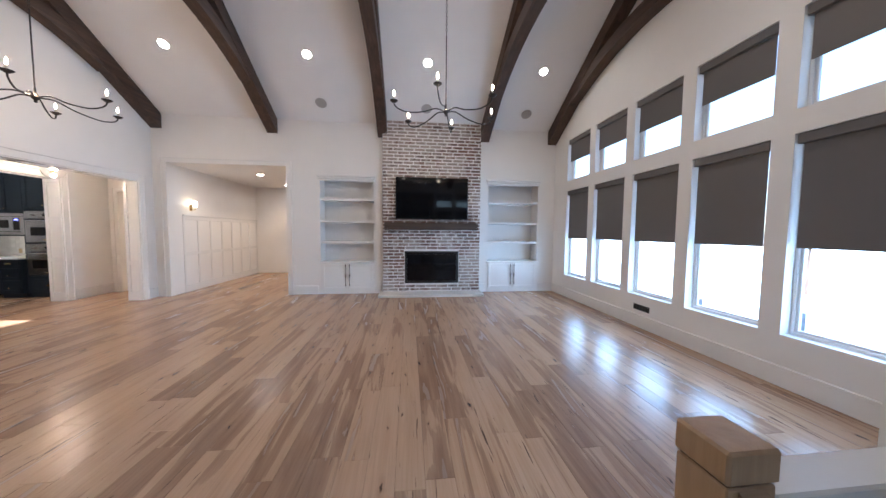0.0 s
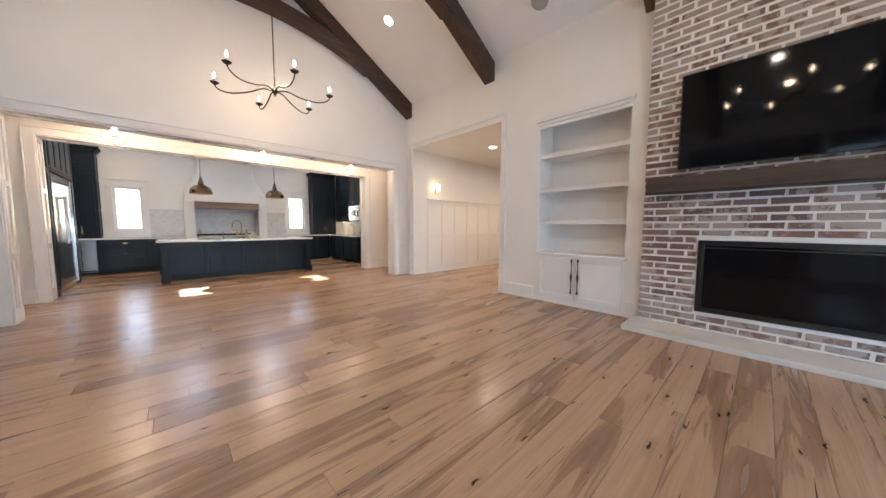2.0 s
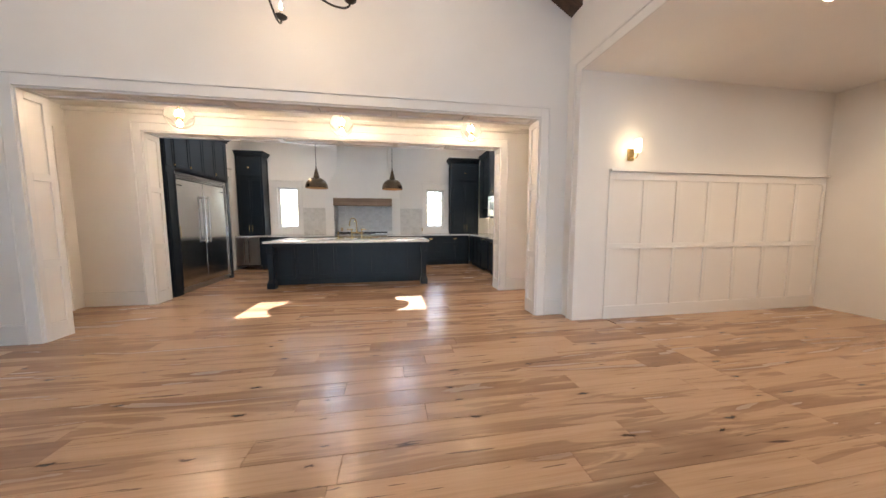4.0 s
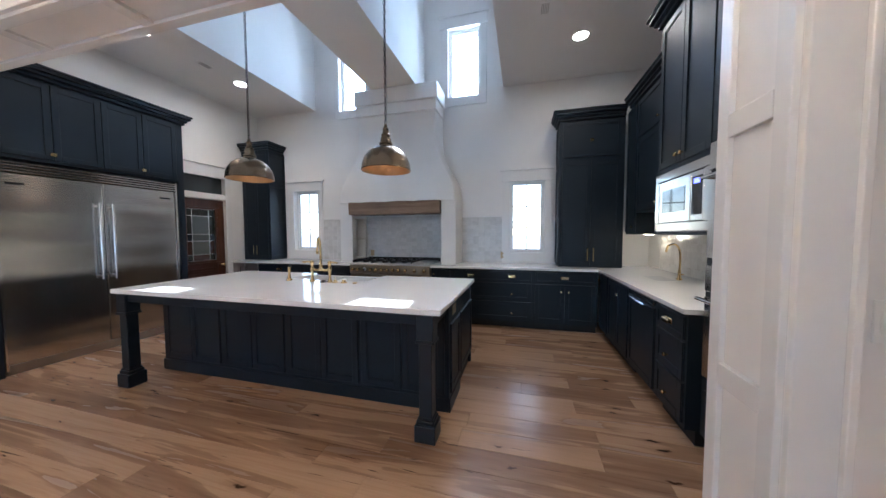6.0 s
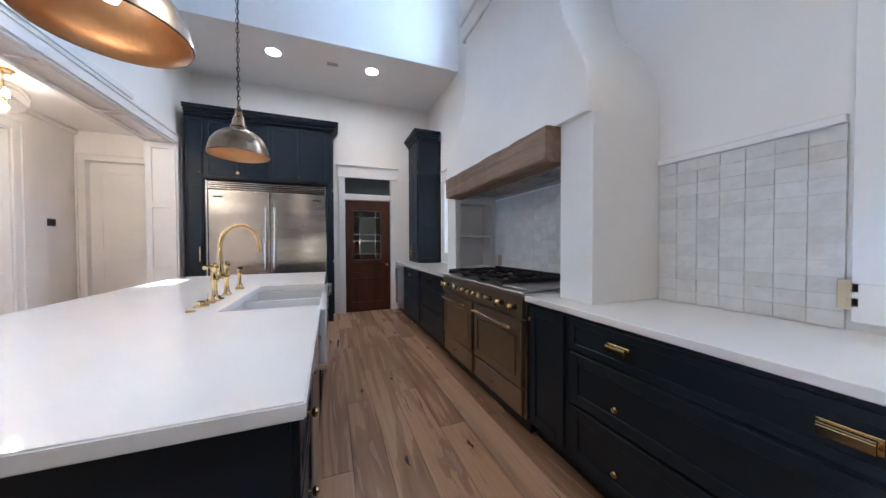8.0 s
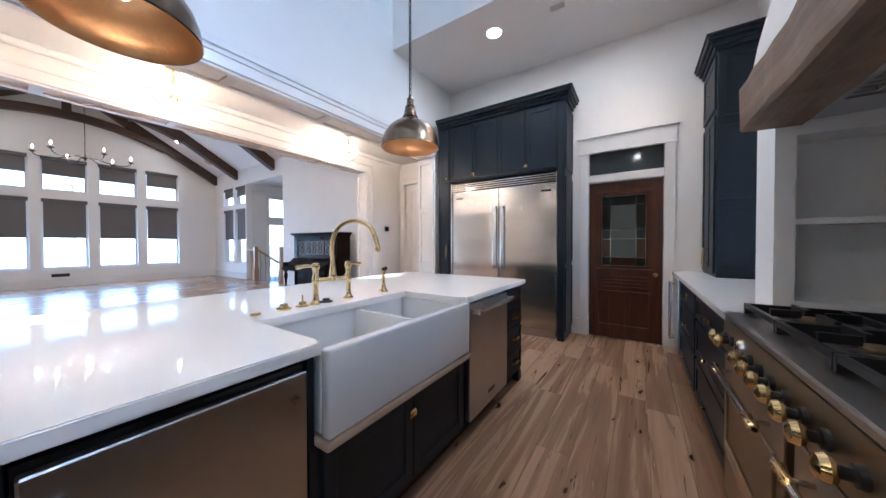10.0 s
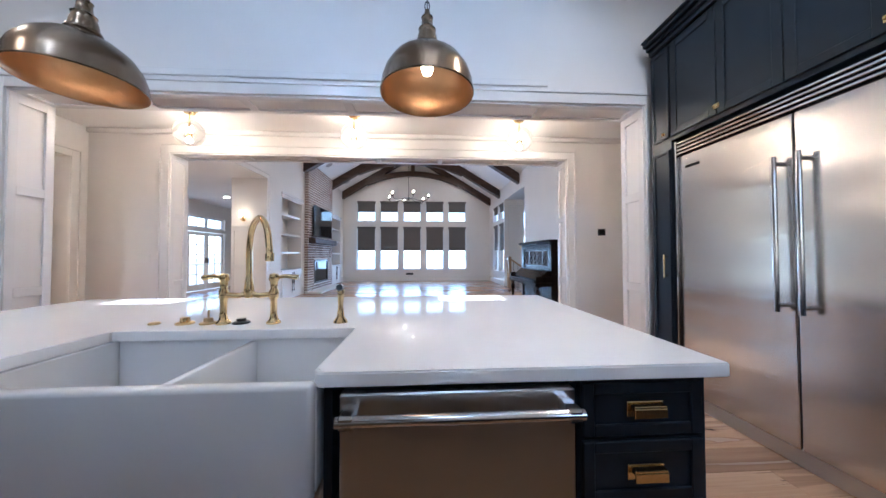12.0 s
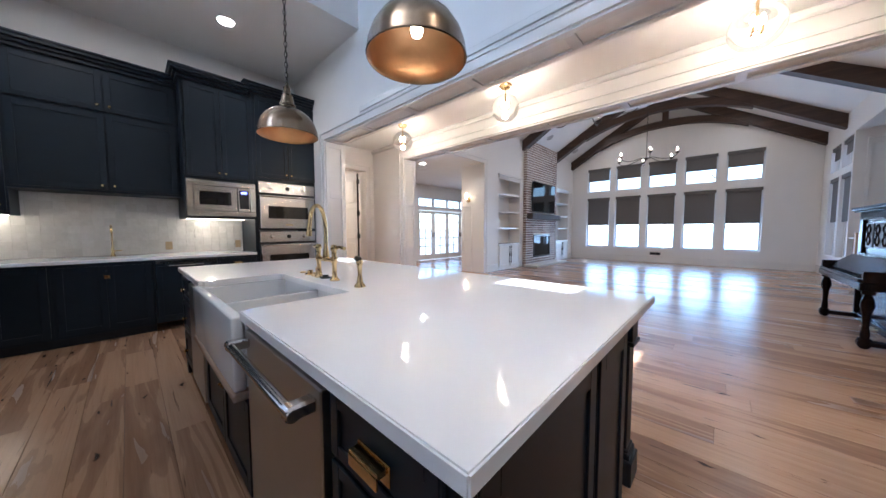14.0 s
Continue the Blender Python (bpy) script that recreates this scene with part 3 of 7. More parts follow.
def wainscot(name, x, out, y0, y1, n, cap=1.92):
    """Board-and-batten panels in a wall that runs north."""
    a, b = sorted((x, x + out * 0.016))
    bs = [(a, b, y0, y1, 0, 0.17), (a, b, y0, y1, cap - 0.10, cap), (a, b, y0, y1, 0.93, 1.0)]
    for k in range(n + 1):
        y = y0 + (y1 - y0 - 0.06) * k / n
        bs += [(a, b, y, y + 0.06, 0.17, 0.93), (a, b, y, y + 0.06, 1.0, cap - 0.10)]
    c, d = sorted((x, x + out * 0.05))
    bs.append((c, d, y0, y1, cap, cap + 0.03))
    return structure(name, boxes(*bs, bevel=0.002), M_TRIM, "white board-and-batten wainscot with a cap rail", "trim")


wainscot("wainscot_passage_west", -6.08, 1, YN + 0.42, 12.08, 7)
wainscot("wainscot_passage_east", -3.45, -1, YN + 0.42, 8.89, 1)
wainscot("wainscot_stairwell", STAIR_E, -1, 0.34, 0.90, 1, 3.2)

# ---- windows ----
M_FRAMEW = paint("window_frame_paint", (0.80, 0.80, 0.79), 0.3, 0.02, 0.0)


def window(name, axis, face, u0, u1, z0, z1, label, bars=(0, 0), out=1, inset=0.115, sill=False):
    """A fixed window in a wall: lining, sash frame, bars and panes. out is the way to the open air."""
    w = 0.032
    a, b = sorted((face + out * inset, face + out * (inset + 0.07)))

    def put(bs, bev=0.003):
        if axis == "y":
            bs = [(q[2], q[3], q[0], q[1], q[4], q[5]) for q in bs]
        return boxes(*bs, bevel=bev)
    c = ((face + out * inset), (u0 + u1) / 2, z0) if axis == "x" else ((u0 + u1) / 2, face + out * inset, z0)
    win = thing(name, label, "window", c)
    win["kind"] = "structure"
    part("window_frame", put([(a, b, u0, u0 + w, z0, z1), (a, b, u1 - w, u1, z0, z1), (a, b, u0 + w, u1 - w, z0, z0 + w), (a, b, u0 + w, u1 - w, z1 - w, z1)]), M_FRAMEW, win)
    m0, m1 = a + 0.018, b - 0.018
    s = 0.026
    part("sash", put([(m0, m1, u0 + w, u0 + w + s, z0 + w, z1 - w), (m0, m1, u1 - w - s, u1 - w, z0 + w, z1 - w), (m0, m1, u0 + w + s, u1 - w - s, z0 + w, z0 + w + s), (m0, m1, u0 + w + s, u1 - w - s, z1 - w - s, z1 - w)]), M_FRAMEW, win)
    p0, p1, q0, q1 = u0 + w + s, u1 - w - s, z0 + w + s, z1 - w - s
    nu, nz = bars
    for k in range(1, nu + 1):
        u = p0 + (p1 - p0) * k / (nu + 1)
        part("glazing_bar", put([(m0, m1, u - 0.008, u + 0.008, q0, q1)]), M_FRAMEW, win)
    for k in range(1, nz + 1):
        z = q0 + (q1 - q0) * k / (nz + 1)
        part("glazing_bar", put([(m0 + 0.002, m1 - 0.002, p0, p1, z - 0.008, z + 0.008)]), M_FRAMEW, win)
    mid = (a + b) / 2
    pane = part("pane", put([(mid - 0.003, mid + 0.003, p0, p1, q0, q1)], 0), M_PANE, win)
    pane.visible_shadow = False
    if sill:
        x0, x1 = sorted((face - out * 0.03, a if out > 0 else b))
        part("window_sill", put([(x0, x1, u0 - 0.02, u1 + 0.02, z0 - 0.025, z0)]), M_TRIM, win)
    return win


def roller_shade(axis, face, u0, u1, top, bottom, out=1):
    """A grey roller shade in a window's opening, half lowered."""
    i0, i1 = sorted((face + out * 0.012, face + out * 0.085))
    f = face + out * 0.055
    c = (f, (u0 + u1) / 2, bottom) if axis == "x" else ((u0 + u1) / 2, f, bottom)

    def put(b, bev):
        if axis == "y":
            b = (b[2], b[3], b[0], b[1], b[4], b[5])
        return boxes(b, bevel=bev)
    t = thing("roller_shade", "dark grey fabric roller shade lowered halfway in its window", "shade", c, "roller shades")
    part("cassette", put((i0, i1, u0 + 0.012, u1 - 0.012, top - 0.105, top - 0.004), 0.008), M_GREY_SHADE, t)
    part("fabric", put((f - 0.002, f + 0.002, u0 + 0.045, u1 - 0.045, bottom, top - 0.09), 0), M_GREY_SHADE, t)
    part("hem_bar", put((f - 0.006, f + 0.006, u0 + 0.045, u1 - 0.045, bottom - 0.022, bottom), 0.003), M_GREY_SHADE, t)
    return t


n_win = 0
for y0, y1 in WIN_Y:
    for z0, z1, drop in ((0.54, 2.60, 1.47), (2.84, 3.83, 3.32)):
        n_win += 1
        window("window_%d" % n_win, "x", XE, y0, y1, z0, z1, "tall fixed white-framed window onto the bright garden")
        roller_shade("x", XE, y0, y1, z1, drop)
        if z0 < 1:
            window_light("window_light", (XE + 0.26, (y0 + y1) / 2, (z0 + drop) / 2), (XE - 1, (y0 + y1) / 2, (z0 + drop) / 2), y1 - y0 - 0.06, drop - z0 - 0.06, 3.8, (0.52, 0.74, 1.0))
for a, b in SW:
    for z0, z1, drop in ((0.55, 2.56, 1.45), (2.72, 3.38, 3.05)):
        n_win += 1
        window("window_%d" % n_win, "y", YS, a, b, z0, z1, "narrow fixed white-framed window beside the stairs", out=-1)
        roller_shade("y", YS, a, b, z1, drop, -1)
for z0, z1 in ((-0.25, 2.05), (2.25, 3.05)):
    n_win += 1
    window("window_%d" % n_win, "x", STAIR_E, -0.65, 0.28, z0, z1, "tall white-framed stairwell window", out=1)
for z0, z1 in ((1.094, 2.297),):
    for y0, y1 in ((6.826, 7.388), (2.49, 3.062)):
        n_win += 1
        window("window_%d" % n_win, "x", KW, y0, y1, z0, z1, "white sash kitchen window with six panes", (1, 2), -1, 0.07)
for y0, y1 in ((5.76, 6.321), (3.60, 4.16)):
    n_win += 1
    window("window_%d" % n_win, "x", KW, y0, y1, 3.78, 4.95, "high white dormer window in bright sun", (0, 0), -1, 0.07)
    window_light("dormer_light", (KW - 0.26, (y0 + y1) / 2, 4.355), (KW + 1, (y0 + y1) / 2, 4.355), y1 - y0 - 0.06, 1.12, 5.0)


def kitchen_casing(y0, y1, z0, z1, head=True):
    """Flat casing with sill, apron and a capped head board."""
    x = KW
    bs = [(x, x + 0.022, y0 - 0.11, y0, z0, z1), (x, x + 0.022, y1, y1 + 0.11, z0, z1), (x, x + 0.022, y0 - 0.11, y1 + 0.11, z0 - 0.145, z0)]
    if head:
        bs += [(x, x + 0.026, y0 - 0.12, y1 + 0.12, z1, z1 + 0.17), (x, x + 0.05, y0 - 0.15, y1 + 0.15, z1 + 0.17, z1 + 0.20), (x, x + 0.034, y0 - 0.13, y1 + 0.13, z1 - 0.012, z1 + 0.012)]
    else:
        bs += [(x, x + 0.022, y0 - 0.11, y1 + 0.11, z1, z1 + 0.11)]
    structure("window_trim", boxes(*bs, bevel=0.002), M_TRIM, "white flat window casing with a capped head", "trim")


kitchen_casing(6.826, 7.388, 1.094, 2.297)
kitchen_casing(2.49, 3.062, 1.094, 2.297)
kitchen_casing(5.76, 6.321, 3.78, 4.95)
kitchen_casing(3.60, 4.16, 3.78, 4.95)

# ---- trusses ----
def truss(x):
    h = 0.115
    t = thing("roof_truss", "dark-stained timber truss with an arched tie under the vault", "truss", (x, RIDGE_Y, 3.75), "roof trusses")
    dv = 0.30

    def zc(y):
        return RIDGE - SLOPE * abs(y - RIDGE_Y)
    for s, ye in ((1, YN), (-1, YS)):
        k = RIDGE_Y + s * 1.75
        part("rafter", prism([(ye, zc(ye)), (RIDGE_Y, RIDGE), (RIDGE_Y, RIDGE - dv), (k, zc(k) - dv), (ye, zc(ye) - dv - 0.03)], "x", x - h, x + h), M_BEAM_Y, t)
    pts_lo, pts_hi = [], []
    n = 18
    a = 2.15
    for i in range(n + 1):
        u = -1 + 2 * i / n
        y = RIDGE_Y + a * u
        z = 5.01 - 0.47 * abs(u) ** 2.1
        pts_lo.append((y, z))
        pts_hi.append((y, z + 0.22))
    bm = bmesh.new()
    lo = [[bm.verts.new((xx, y, z)) for y, z in pts_lo] for xx in (x - h + 0.012, x + h - 0.012)]
    hi = [[bm.verts.new((xx, y, z)) for y, z in pts_hi] for xx in (x - h + 0.012, x + h - 0.012)]
    for i in range(n):
        bm.faces.new((lo[0][i], lo[0][i + 1], lo[1][i + 1], lo[1][i]))
        bm.faces.new((hi[0][i], hi[0][i + 1], hi[1][i + 1], hi[1][i]))
        bm.faces.new((lo[0][i], lo[0][i + 1], hi[0][i + 1], hi[0][i]))
        bm.faces.new((lo[1][i], lo[1][i + 1], hi[1][i + 1], hi[1][i]))
    for i in (0, n):
        bm.faces.new((lo[0][i], lo[1][i], hi[1][i], hi[0][i]))
    bmesh.ops.recalc_face_normals(bm, faces=bm.faces[:])
    part("arched_tie", bm, M_BEAM_Y, t)
    part("king_post", boxes((x - 0.08, x + 0.08, RIDGE_Y - 0.09, RIDGE_Y + 0.09, 5.20, RIDGE - 0.28), bevel=0.006), M_BEAM_Y, t)
    return t


tr = truss(-6.255)
for x in (-3.74, -1.16, 1.42, 3.24):
    shift(tr, x=x + 6.255)
solid("ridge_beam", boxes((XW, XE, RIDGE_Y - 0.07, RIDGE_Y + 0.07, RIDGE - 0.22, RIDGE - 0.085), bevel=0.006), M_BEAM_Y, "dark-stained timber ridge beam along the vault", "beam")

# ---- fireplace ----
FX0, FX1, FY = -1.155, 1.295, 7.97
fp = thing("fireplace", "limewashed old brick chimney breast with a black gas firebox", "fireplace", (0.07, FY, 0))
for x0, x1, z0, z1 in ((FX0, -0.615, 0.27, 1.085), (0.755, FX1, 0.27, 1.085), (FX0, FX1, 0.0, 0.27), (FX0, FX1, 1.085, EAVE + 0.12)):
    part("mortar_backing", boxes((x0, x1, FY + 0.0065, YN + 0.003, z0, z1)), M_MORTAR, fp, "pale lime mortar joints")
fire = part("firebox", boxes((-0.66, 0.80, YN + 0.35, YN + 0.40, 0.2, 1.15), (-0.66, -0.625, FY + 0.02, YN + 0.35, 0.2, 1.15), (0.765, 0.80, FY + 0.02, YN + 0.35, 0.2, 1.15), (-0.625, 0.765, FY + 0.02, YN + 0.35, 0.2, 0.26), (-0.625, 0.765, FY + 0.02, YN + 0.35, 1.09, 1.15)), M_GASKET, fp, "black steel firebox")
part("frame", boxes((-0.612, -0.56, FY - 0.018, FY + 0.05, 0.272, 1.082), (0.70, 0.752, FY - 0.018, FY + 0.05, 0.272, 1.082), (-0.56, 0.70, FY - 0.018, FY + 0.05, 0.272, 0.325), (-0.56, 0.70, FY - 0.018, FY + 0.05, 1.03, 1.082), bevel=0.003), M_BLACK, fire)
part("glass", boxes((-0.558, 0.698, FY + 0.010, FY + 0.016, 0.327, 1.028)), M_SCREEN, fire)
part("trim_line", boxes((-0.56, 0.70, FY - 0.004, FY + 0.008, 0.995, 1.005)), M_IRON, fire)
hearth = solid("hearth", boxes((-1.23, 1.33, 7.52, FY + 0.05, 0.0, 0.062), bevel=0.008, seg=2), M_STONE, "low pale limestone hearth slab on the floor", "hearth")


def mantel_bm(x0, x1, y0, y1, z0, z1, seed, along=0):
    """A hewn timber with uneven faces."""
    rng = random.Random(seed)
    bm = bmesh.new()
    n = 16
    rings = []
    for i in range(n + 1):
        u = i / n
        j = [rng.uniform(-0.005, 0.005) for _ in range(8)]
        c = 0.012
        if along == 0:
            x = x0 + (x1 - x0) * u
            q = [(y0 + j[0], z0 + c), (y0 + c, z0 + j[1]), (y1, z0 + j[2]), (y1, z1 + j[3]), (y0 + c, z1 + j[4]), (y0 + j[5], z1 - c)]
            rings.append([bm.verts.new((x, a, b)) for a, b in q])
        else:
            y = y0 + (y1 - y0) * u
            q = [(x1 + j[0], z0 + c), (x1 - c, z0 + j[1]), (x0, z0 + j[2]), (x0, z1 + j[3]), (x1 - c, z1 + j[4]), (x1 + j[5], z1 - c)]
            rings.append([bm.verts.new((a, y, b)) for a, b in q])
    for r0, r1 in zip(rings, rings[1:]):
        for k in range(6):
            bm.faces.new((r0[k], r0[(k + 1) % 6], r1[(k + 1) % 6], r1[k]))
    bm.faces.new(rings[0])
    bm.faces.new(rings[-1])
    bmesh.ops.recalc_face_normals(bm, faces=bm.faces[:])
    return bm


solid("mantel_shelf", mantel_bm(-1.10, 1.20, 7.76, FY + 0.012, 1.62, 1.80, "m"), M_MANTEL, "hewn dark brown timber mantel on the brick fireplace", "mantel")
tv = thing("television", "large flat black television on the brick above the mantel", "television", (0.07, FY, 1.89))
part("body", boxes((-0.78, 0.91, FY - 0.045, FY + 0.008, 1.93, 2.86), bevel=0.004), M_BLACK, tv)
part("bezel", boxes((-0.835, -0.825, FY - 0.082, FY - 0.045, 1.885, 2.915), (0.957, 0.967, FY - 0.082, FY - 0.045, 1.885, 2.915), (-0.825, 0.957, FY - 0.082, FY - 0.045, 1.885, 1.897), (-0.825, 0.957, FY - 0.082, FY - 0.045, 2.905, 2.915), bevel=0.001), M_BLACK, tv)
part("screen", boxes((-0.824, 0.956, FY - 0.080, FY - 0.046, 1.898, 2.904)), M_SCREEN, tv)


# ---- shelf niches ----
def niche(x0, x1):
    for z in (1.30, 1.815, 2.36):
        solid("shelf", boxes((x0 + 0.001, x1 - 0.001, YN + 0.035, YN + 0.418, z - 0.028, z + 0.028), bevel=0.002), M_TRIM, "thick white painted shelf in the wall niche", "shelf", "niche shelves")
    structure("crown_niche", boxes((x0 - 0.05, x1 + 0.05, YN - 0.055, YN + 0.02, 2.90, 2.955), (x0 - 0.03, x1 + 0.03, YN - 0.03, YN + 0.02, 2.85, 2.90), (x0 - 0.02, x1 + 0.02, YN - 0.012, YN + 0.02, 2.80, 2.85), bevel=0.006), M_TRIM, "white crown moulding over the shelf niche", "trim")
    cab = thing("niche_cabinet", "low white two-door cabinet below niche shelves", "cabinet", ((x0 + x1) / 2, YN, 0), "niche cabinets")
    part("body", boxes((x0, x1, YN - 0.004, YN + 0.40, 0.0, 0.78), bevel=0.002), M_TRIM, cab)
    part("top", boxes((x0 - 0.03, x1 + 0.03, YN - 0.05, YN + 0.415, 0.78, 0.815), bevel=0.005), M_TRIM, cab)
    m = (x0 + x1) / 2
    for s in (-1, 1):
        a, b = (x0 + 0.03, m - 0.012) if s < 0 else (m + 0.012, x1 - 0.03)
        d = part("door", boxes((a, b, YN - 0.020, YN - 0.006, 0.10, 0.76), bevel=0.001), M_TRIM, cab)
        w = 0.06
        part("door_frame", boxes((a, a + w, YN - 0.030, YN - 0.020, 0.10, 0.76), (b - w, b, YN - 0.030, YN - 0.020, 0.10, 0.76), (a + w, b - w, YN - 0.030, YN - 0.020, 0.10, 0.17), (a + w, b - w, YN - 0.030, YN - 0.020, 0.69, 0.76), bevel=0.003), M_TRIM, d)
        hx = m + s * 0.048
        pr = [(0.004, 0.20), (0.013, 0.215), (0.016, 0.235), (0.008, 0.25), (0.006, 0.31), (0.008, 0.40), (0.016, 0.43), (0.018, 0.46), (0.016, 0.49), (0.008, 0.52), (0.006, 0.62), (0.008, 0.69), (0.016, 0.705), (0.013, 0.73), (0.004, 0.745)]
        part("handle", lathe(pr, (hx, YN - 0.05, 0), 10, close=True), M_BRONZE, d, "dark bronze twisted bar handle", True)


niche(-2.68, -1.38)
niche(1.54, 2.90)


# ---- chandeliers ----
def chandelier(x, y, z, turn):
    top = RIDGE - SLOPE * abs(y - RIDGE_Y)
    c = thing("chandelier", "black wrought-iron six-arm candle chandelier, lit", "chandelier", (x, y, z), "chandeliers")
    part("hub", lathe([(0.004, -0.07), (0.018, -0.06), (0.012, -0.045), (0.035, -0.02), (0.045, 0.0), (0.03, 0.025), (0.012, 0.05), (0.012, 0.10)], (x, y, z), 14, close=True), M_IRON, c, smooth=True)
    part("rod", tube([(x, y, z + 0.08), (x, y, z + 1.05)], 0.008), M_IRON, c)
    lk = bmesh.new()
    k, zz = 0, z + 1.06
    while zz < top - 0.03:
        ring = [(x + (0.013 * math.cos(a) if k % 2 else 0), y + (0 if k % 2 else 0.013 * math.cos(a)), zz + 0.022 + 0.026 * math.sin(a)) for a in [2 * math.pi * i / 8 for i in range(9)]]
        tube(ring, 0.0035, 5, lk)
        zz += 0.042
        k += 1
    part("chain", lk, M_IRON, c)
    part("canopy", lathe([(0.0, top + 0.015), (0.065, top + 0.01), (0.06, top - 0.02), (0.02, top - 0.035), (0.0, top - 0.035)], (x, y, 0), 14), M_IRON, c)
    for i in range(6):
        a = 2 * math.pi * i / 6 + turn
        R = 0.755
        path = [(x + math.cos(a) * r, y + math.sin(a) * r, z + h) for r, h in ((0.03, 0.0), (0.16, 0.015), (0.34, -0.055), (0.55, -0.095), (0.68, -0.075), (0.74, -0.035), (R, 0.005))]
        arm = part("arm", tube(arc(path, 5), 0.009, 7), M_IRON, c, smooth=True)
        cx, cy = x + math.cos(a) * R, y + math.sin(a) * R
        part("cup", lathe([(0.0, 0.075), (0.02, 0.078), (0.05, 0.10), (0.055, 0.108), (0.02, 0.105), (0.0, 0.10)], (cx, cy, z - 0.08), 12), M_IRON, arm, smooth=True)
        part("candle", lathe([(0.012, 0.105), (0.012, 0.165), (0.0, 0.166)], (cx, cy, z - 0.08), 8), M_CANDLE, arm)
        part("bulb", lathe([(0.0, 0.165), (0.008, 0.171), (0.012, 0.19), (0.008, 0.215), (0.003, 0.235), (0.0, 0.237)], (cx, cy, z - 0.08), 8), M_BULB, arm, "glowing flame bulb", True)
    lamp("chandelier_light", (x, y, z + 0.22), 5.5, (1.0, 0.68, 0.42), radius=0.03)
    return c


chandelier(-5.13, 4.82, 3.215, 0.07)
chandelier(0.02, 4.82, 3.31, 0.272)


def slope_disc(name, x, y, r, material, label, category, rim=None, lit=0):
    """A round fitting flush with the sloping ceiling."""
    s = 1 if y > RIDGE_Y else -1
    z = RIDGE - SLOPE * abs(y - RIDGE_Y)
    tilt = math.atan(SLOPE) * -s
    m = Matrix.Translation((x, y, z)) @ Matrix.Rotation(tilt, 4, "X")
    t = thing(name, label, category, (x, y, z), name + "s")

    def put(pr):
        bm = lathe(pr, (0, 0, 0), 20)
        bm.transform(m)
        return bm
    part("trim_ring", put([(r, 0.004), (r, -0.008), (r * 0.86, -0.010), (r * 0.84, 0.0)]), rim or M_CEIL, t)
    part("lens" if lit else "grille", put([(r * 0.85, -0.004), (r * 0.4, -0.006), (0.0, -0.006)]), material, t)
    if lit:
        l = lamp("recessed_light", (x, y - s * 0.03, z - 0.05), lit, (1.0, 0.80, 0.60), 0.05, 120)
    return t


for x in (-5.05, -2.5, -0.13, 2.35):
    slope_disc("recessed_downlight", x, 6.75, 0.09, M_CAN, "lit recessed downlight in the sloping ceiling", "downlight", None, 3.6)
    slope_disc("recessed_downlight", x, 2.52, 0.09, M_CAN, "lit recessed downlight in the sloping ceiling", "downlight", None, 3.6)
for x in (-2.5, -0.1, 2.35):
    slope_disc("ceiling_speaker", x, 7.66, 0.125, M_SPK, "round grey ceiling speaker near the wall", "speaker", M_SPK)
for x in (-2.5, 2.35):
    slope_disc("ceiling_speaker", x, 1.62, 0.125, M_SPK, "round grey ceiling speaker near the wall", "speaker", M_SPK)


def flat_light(x, y, z, watts, r=0.085):
    t = thing("recessed_downlight", "lit recessed downlight in the flat ceiling", "downlight", (x, y, z), "recessed downlights")
    part("trim_ring", lathe([(r * 1.15, z), (r * 1.15, z - 0.008), (r, z - 0.010), (r * 0.97, z - 0.002)], (x, y, 0), 20), M_CEIL, t)
    part("lens", lathe([(r * 0.98, z - 0.004), (0.0, z - 0.005)], (x, y, 0), 20), M_CAN, t)
    if watts:
        lamp("recessed_light", (x, y, z - 0.05), watts, (1.0, 0.69, 0.41), 0.05, 130)


# ---- wall lamps ----
def sconce(x, out, y, z):
    s = thing("wall_lamp", "brass wall lamp with a glowing opal glass shade", "wall lamp", (x, y, z), "wall lamps")
    part("backplate", boxes((x, x + out * 0.018, y - 0.045, y + 0.045, z - 0.09, z + 0.06), bevel=0.004), M_BRASS, s)
    part("arm", tube(arc([(x + out * 0.015, y, z - 0.03), (x + out * 0.07, y, z - 0.07), (x + out * 0.12, y, z - 0.05), (x + out * 0.12, y, z - 0.01)], 4), 0.007), M_BRASS, s)
    part("shade", lathe([(0.0, -0.005), (0.032, 0.0), (0.036, 0.03), (0.036, 0.14), (0.034, 0.15)], (x + out * 0.12, y, z), 16), M_SHADE, s, "glowing opal glass shade", True)
    lamp("wall_lamp_light", (x + out * 0.20, y, z + 0.08), 0.22, radius=0.03)


sconce(-6.08, 1, 8.80, 2.15)
sconce(-3.45, -1, 8.62, 2.15)

# ---- small wall things ----
t = thing("wall_vent", "black slotted vent plate in the wall under the windows", "vent", (XE, 4.96, 0.33))
part("plate", boxes((XE - 0.01, XE, 4.79, 5.13, 0.29, 0.385), bevel=0.003), M_BLACK, t)
for k in range(5):
    part("slot", boxes((XE - 0.016, XE - 0.010, 4.82 + k * 0.06, 4.86 + k * 0.06, 0.305, 0.37)), M_GASKET, t)
t = thing("return_vent", "white louvred air return high on the wall", "vent", (XW, 1.42, 3.36))
part("frame", boxes((XW, XW + 0.012, 1.26, 1.57, 3.24, 3.48), bevel=0.002), M_WPLATE, t)
for k in range(2):
    part("louvre", boxes((XW + 0.012, XW + 0.018, 1.275 + k * 0.148, 1.408 + k * 0.148, 3.26, 3.46)), M_SPK, t)


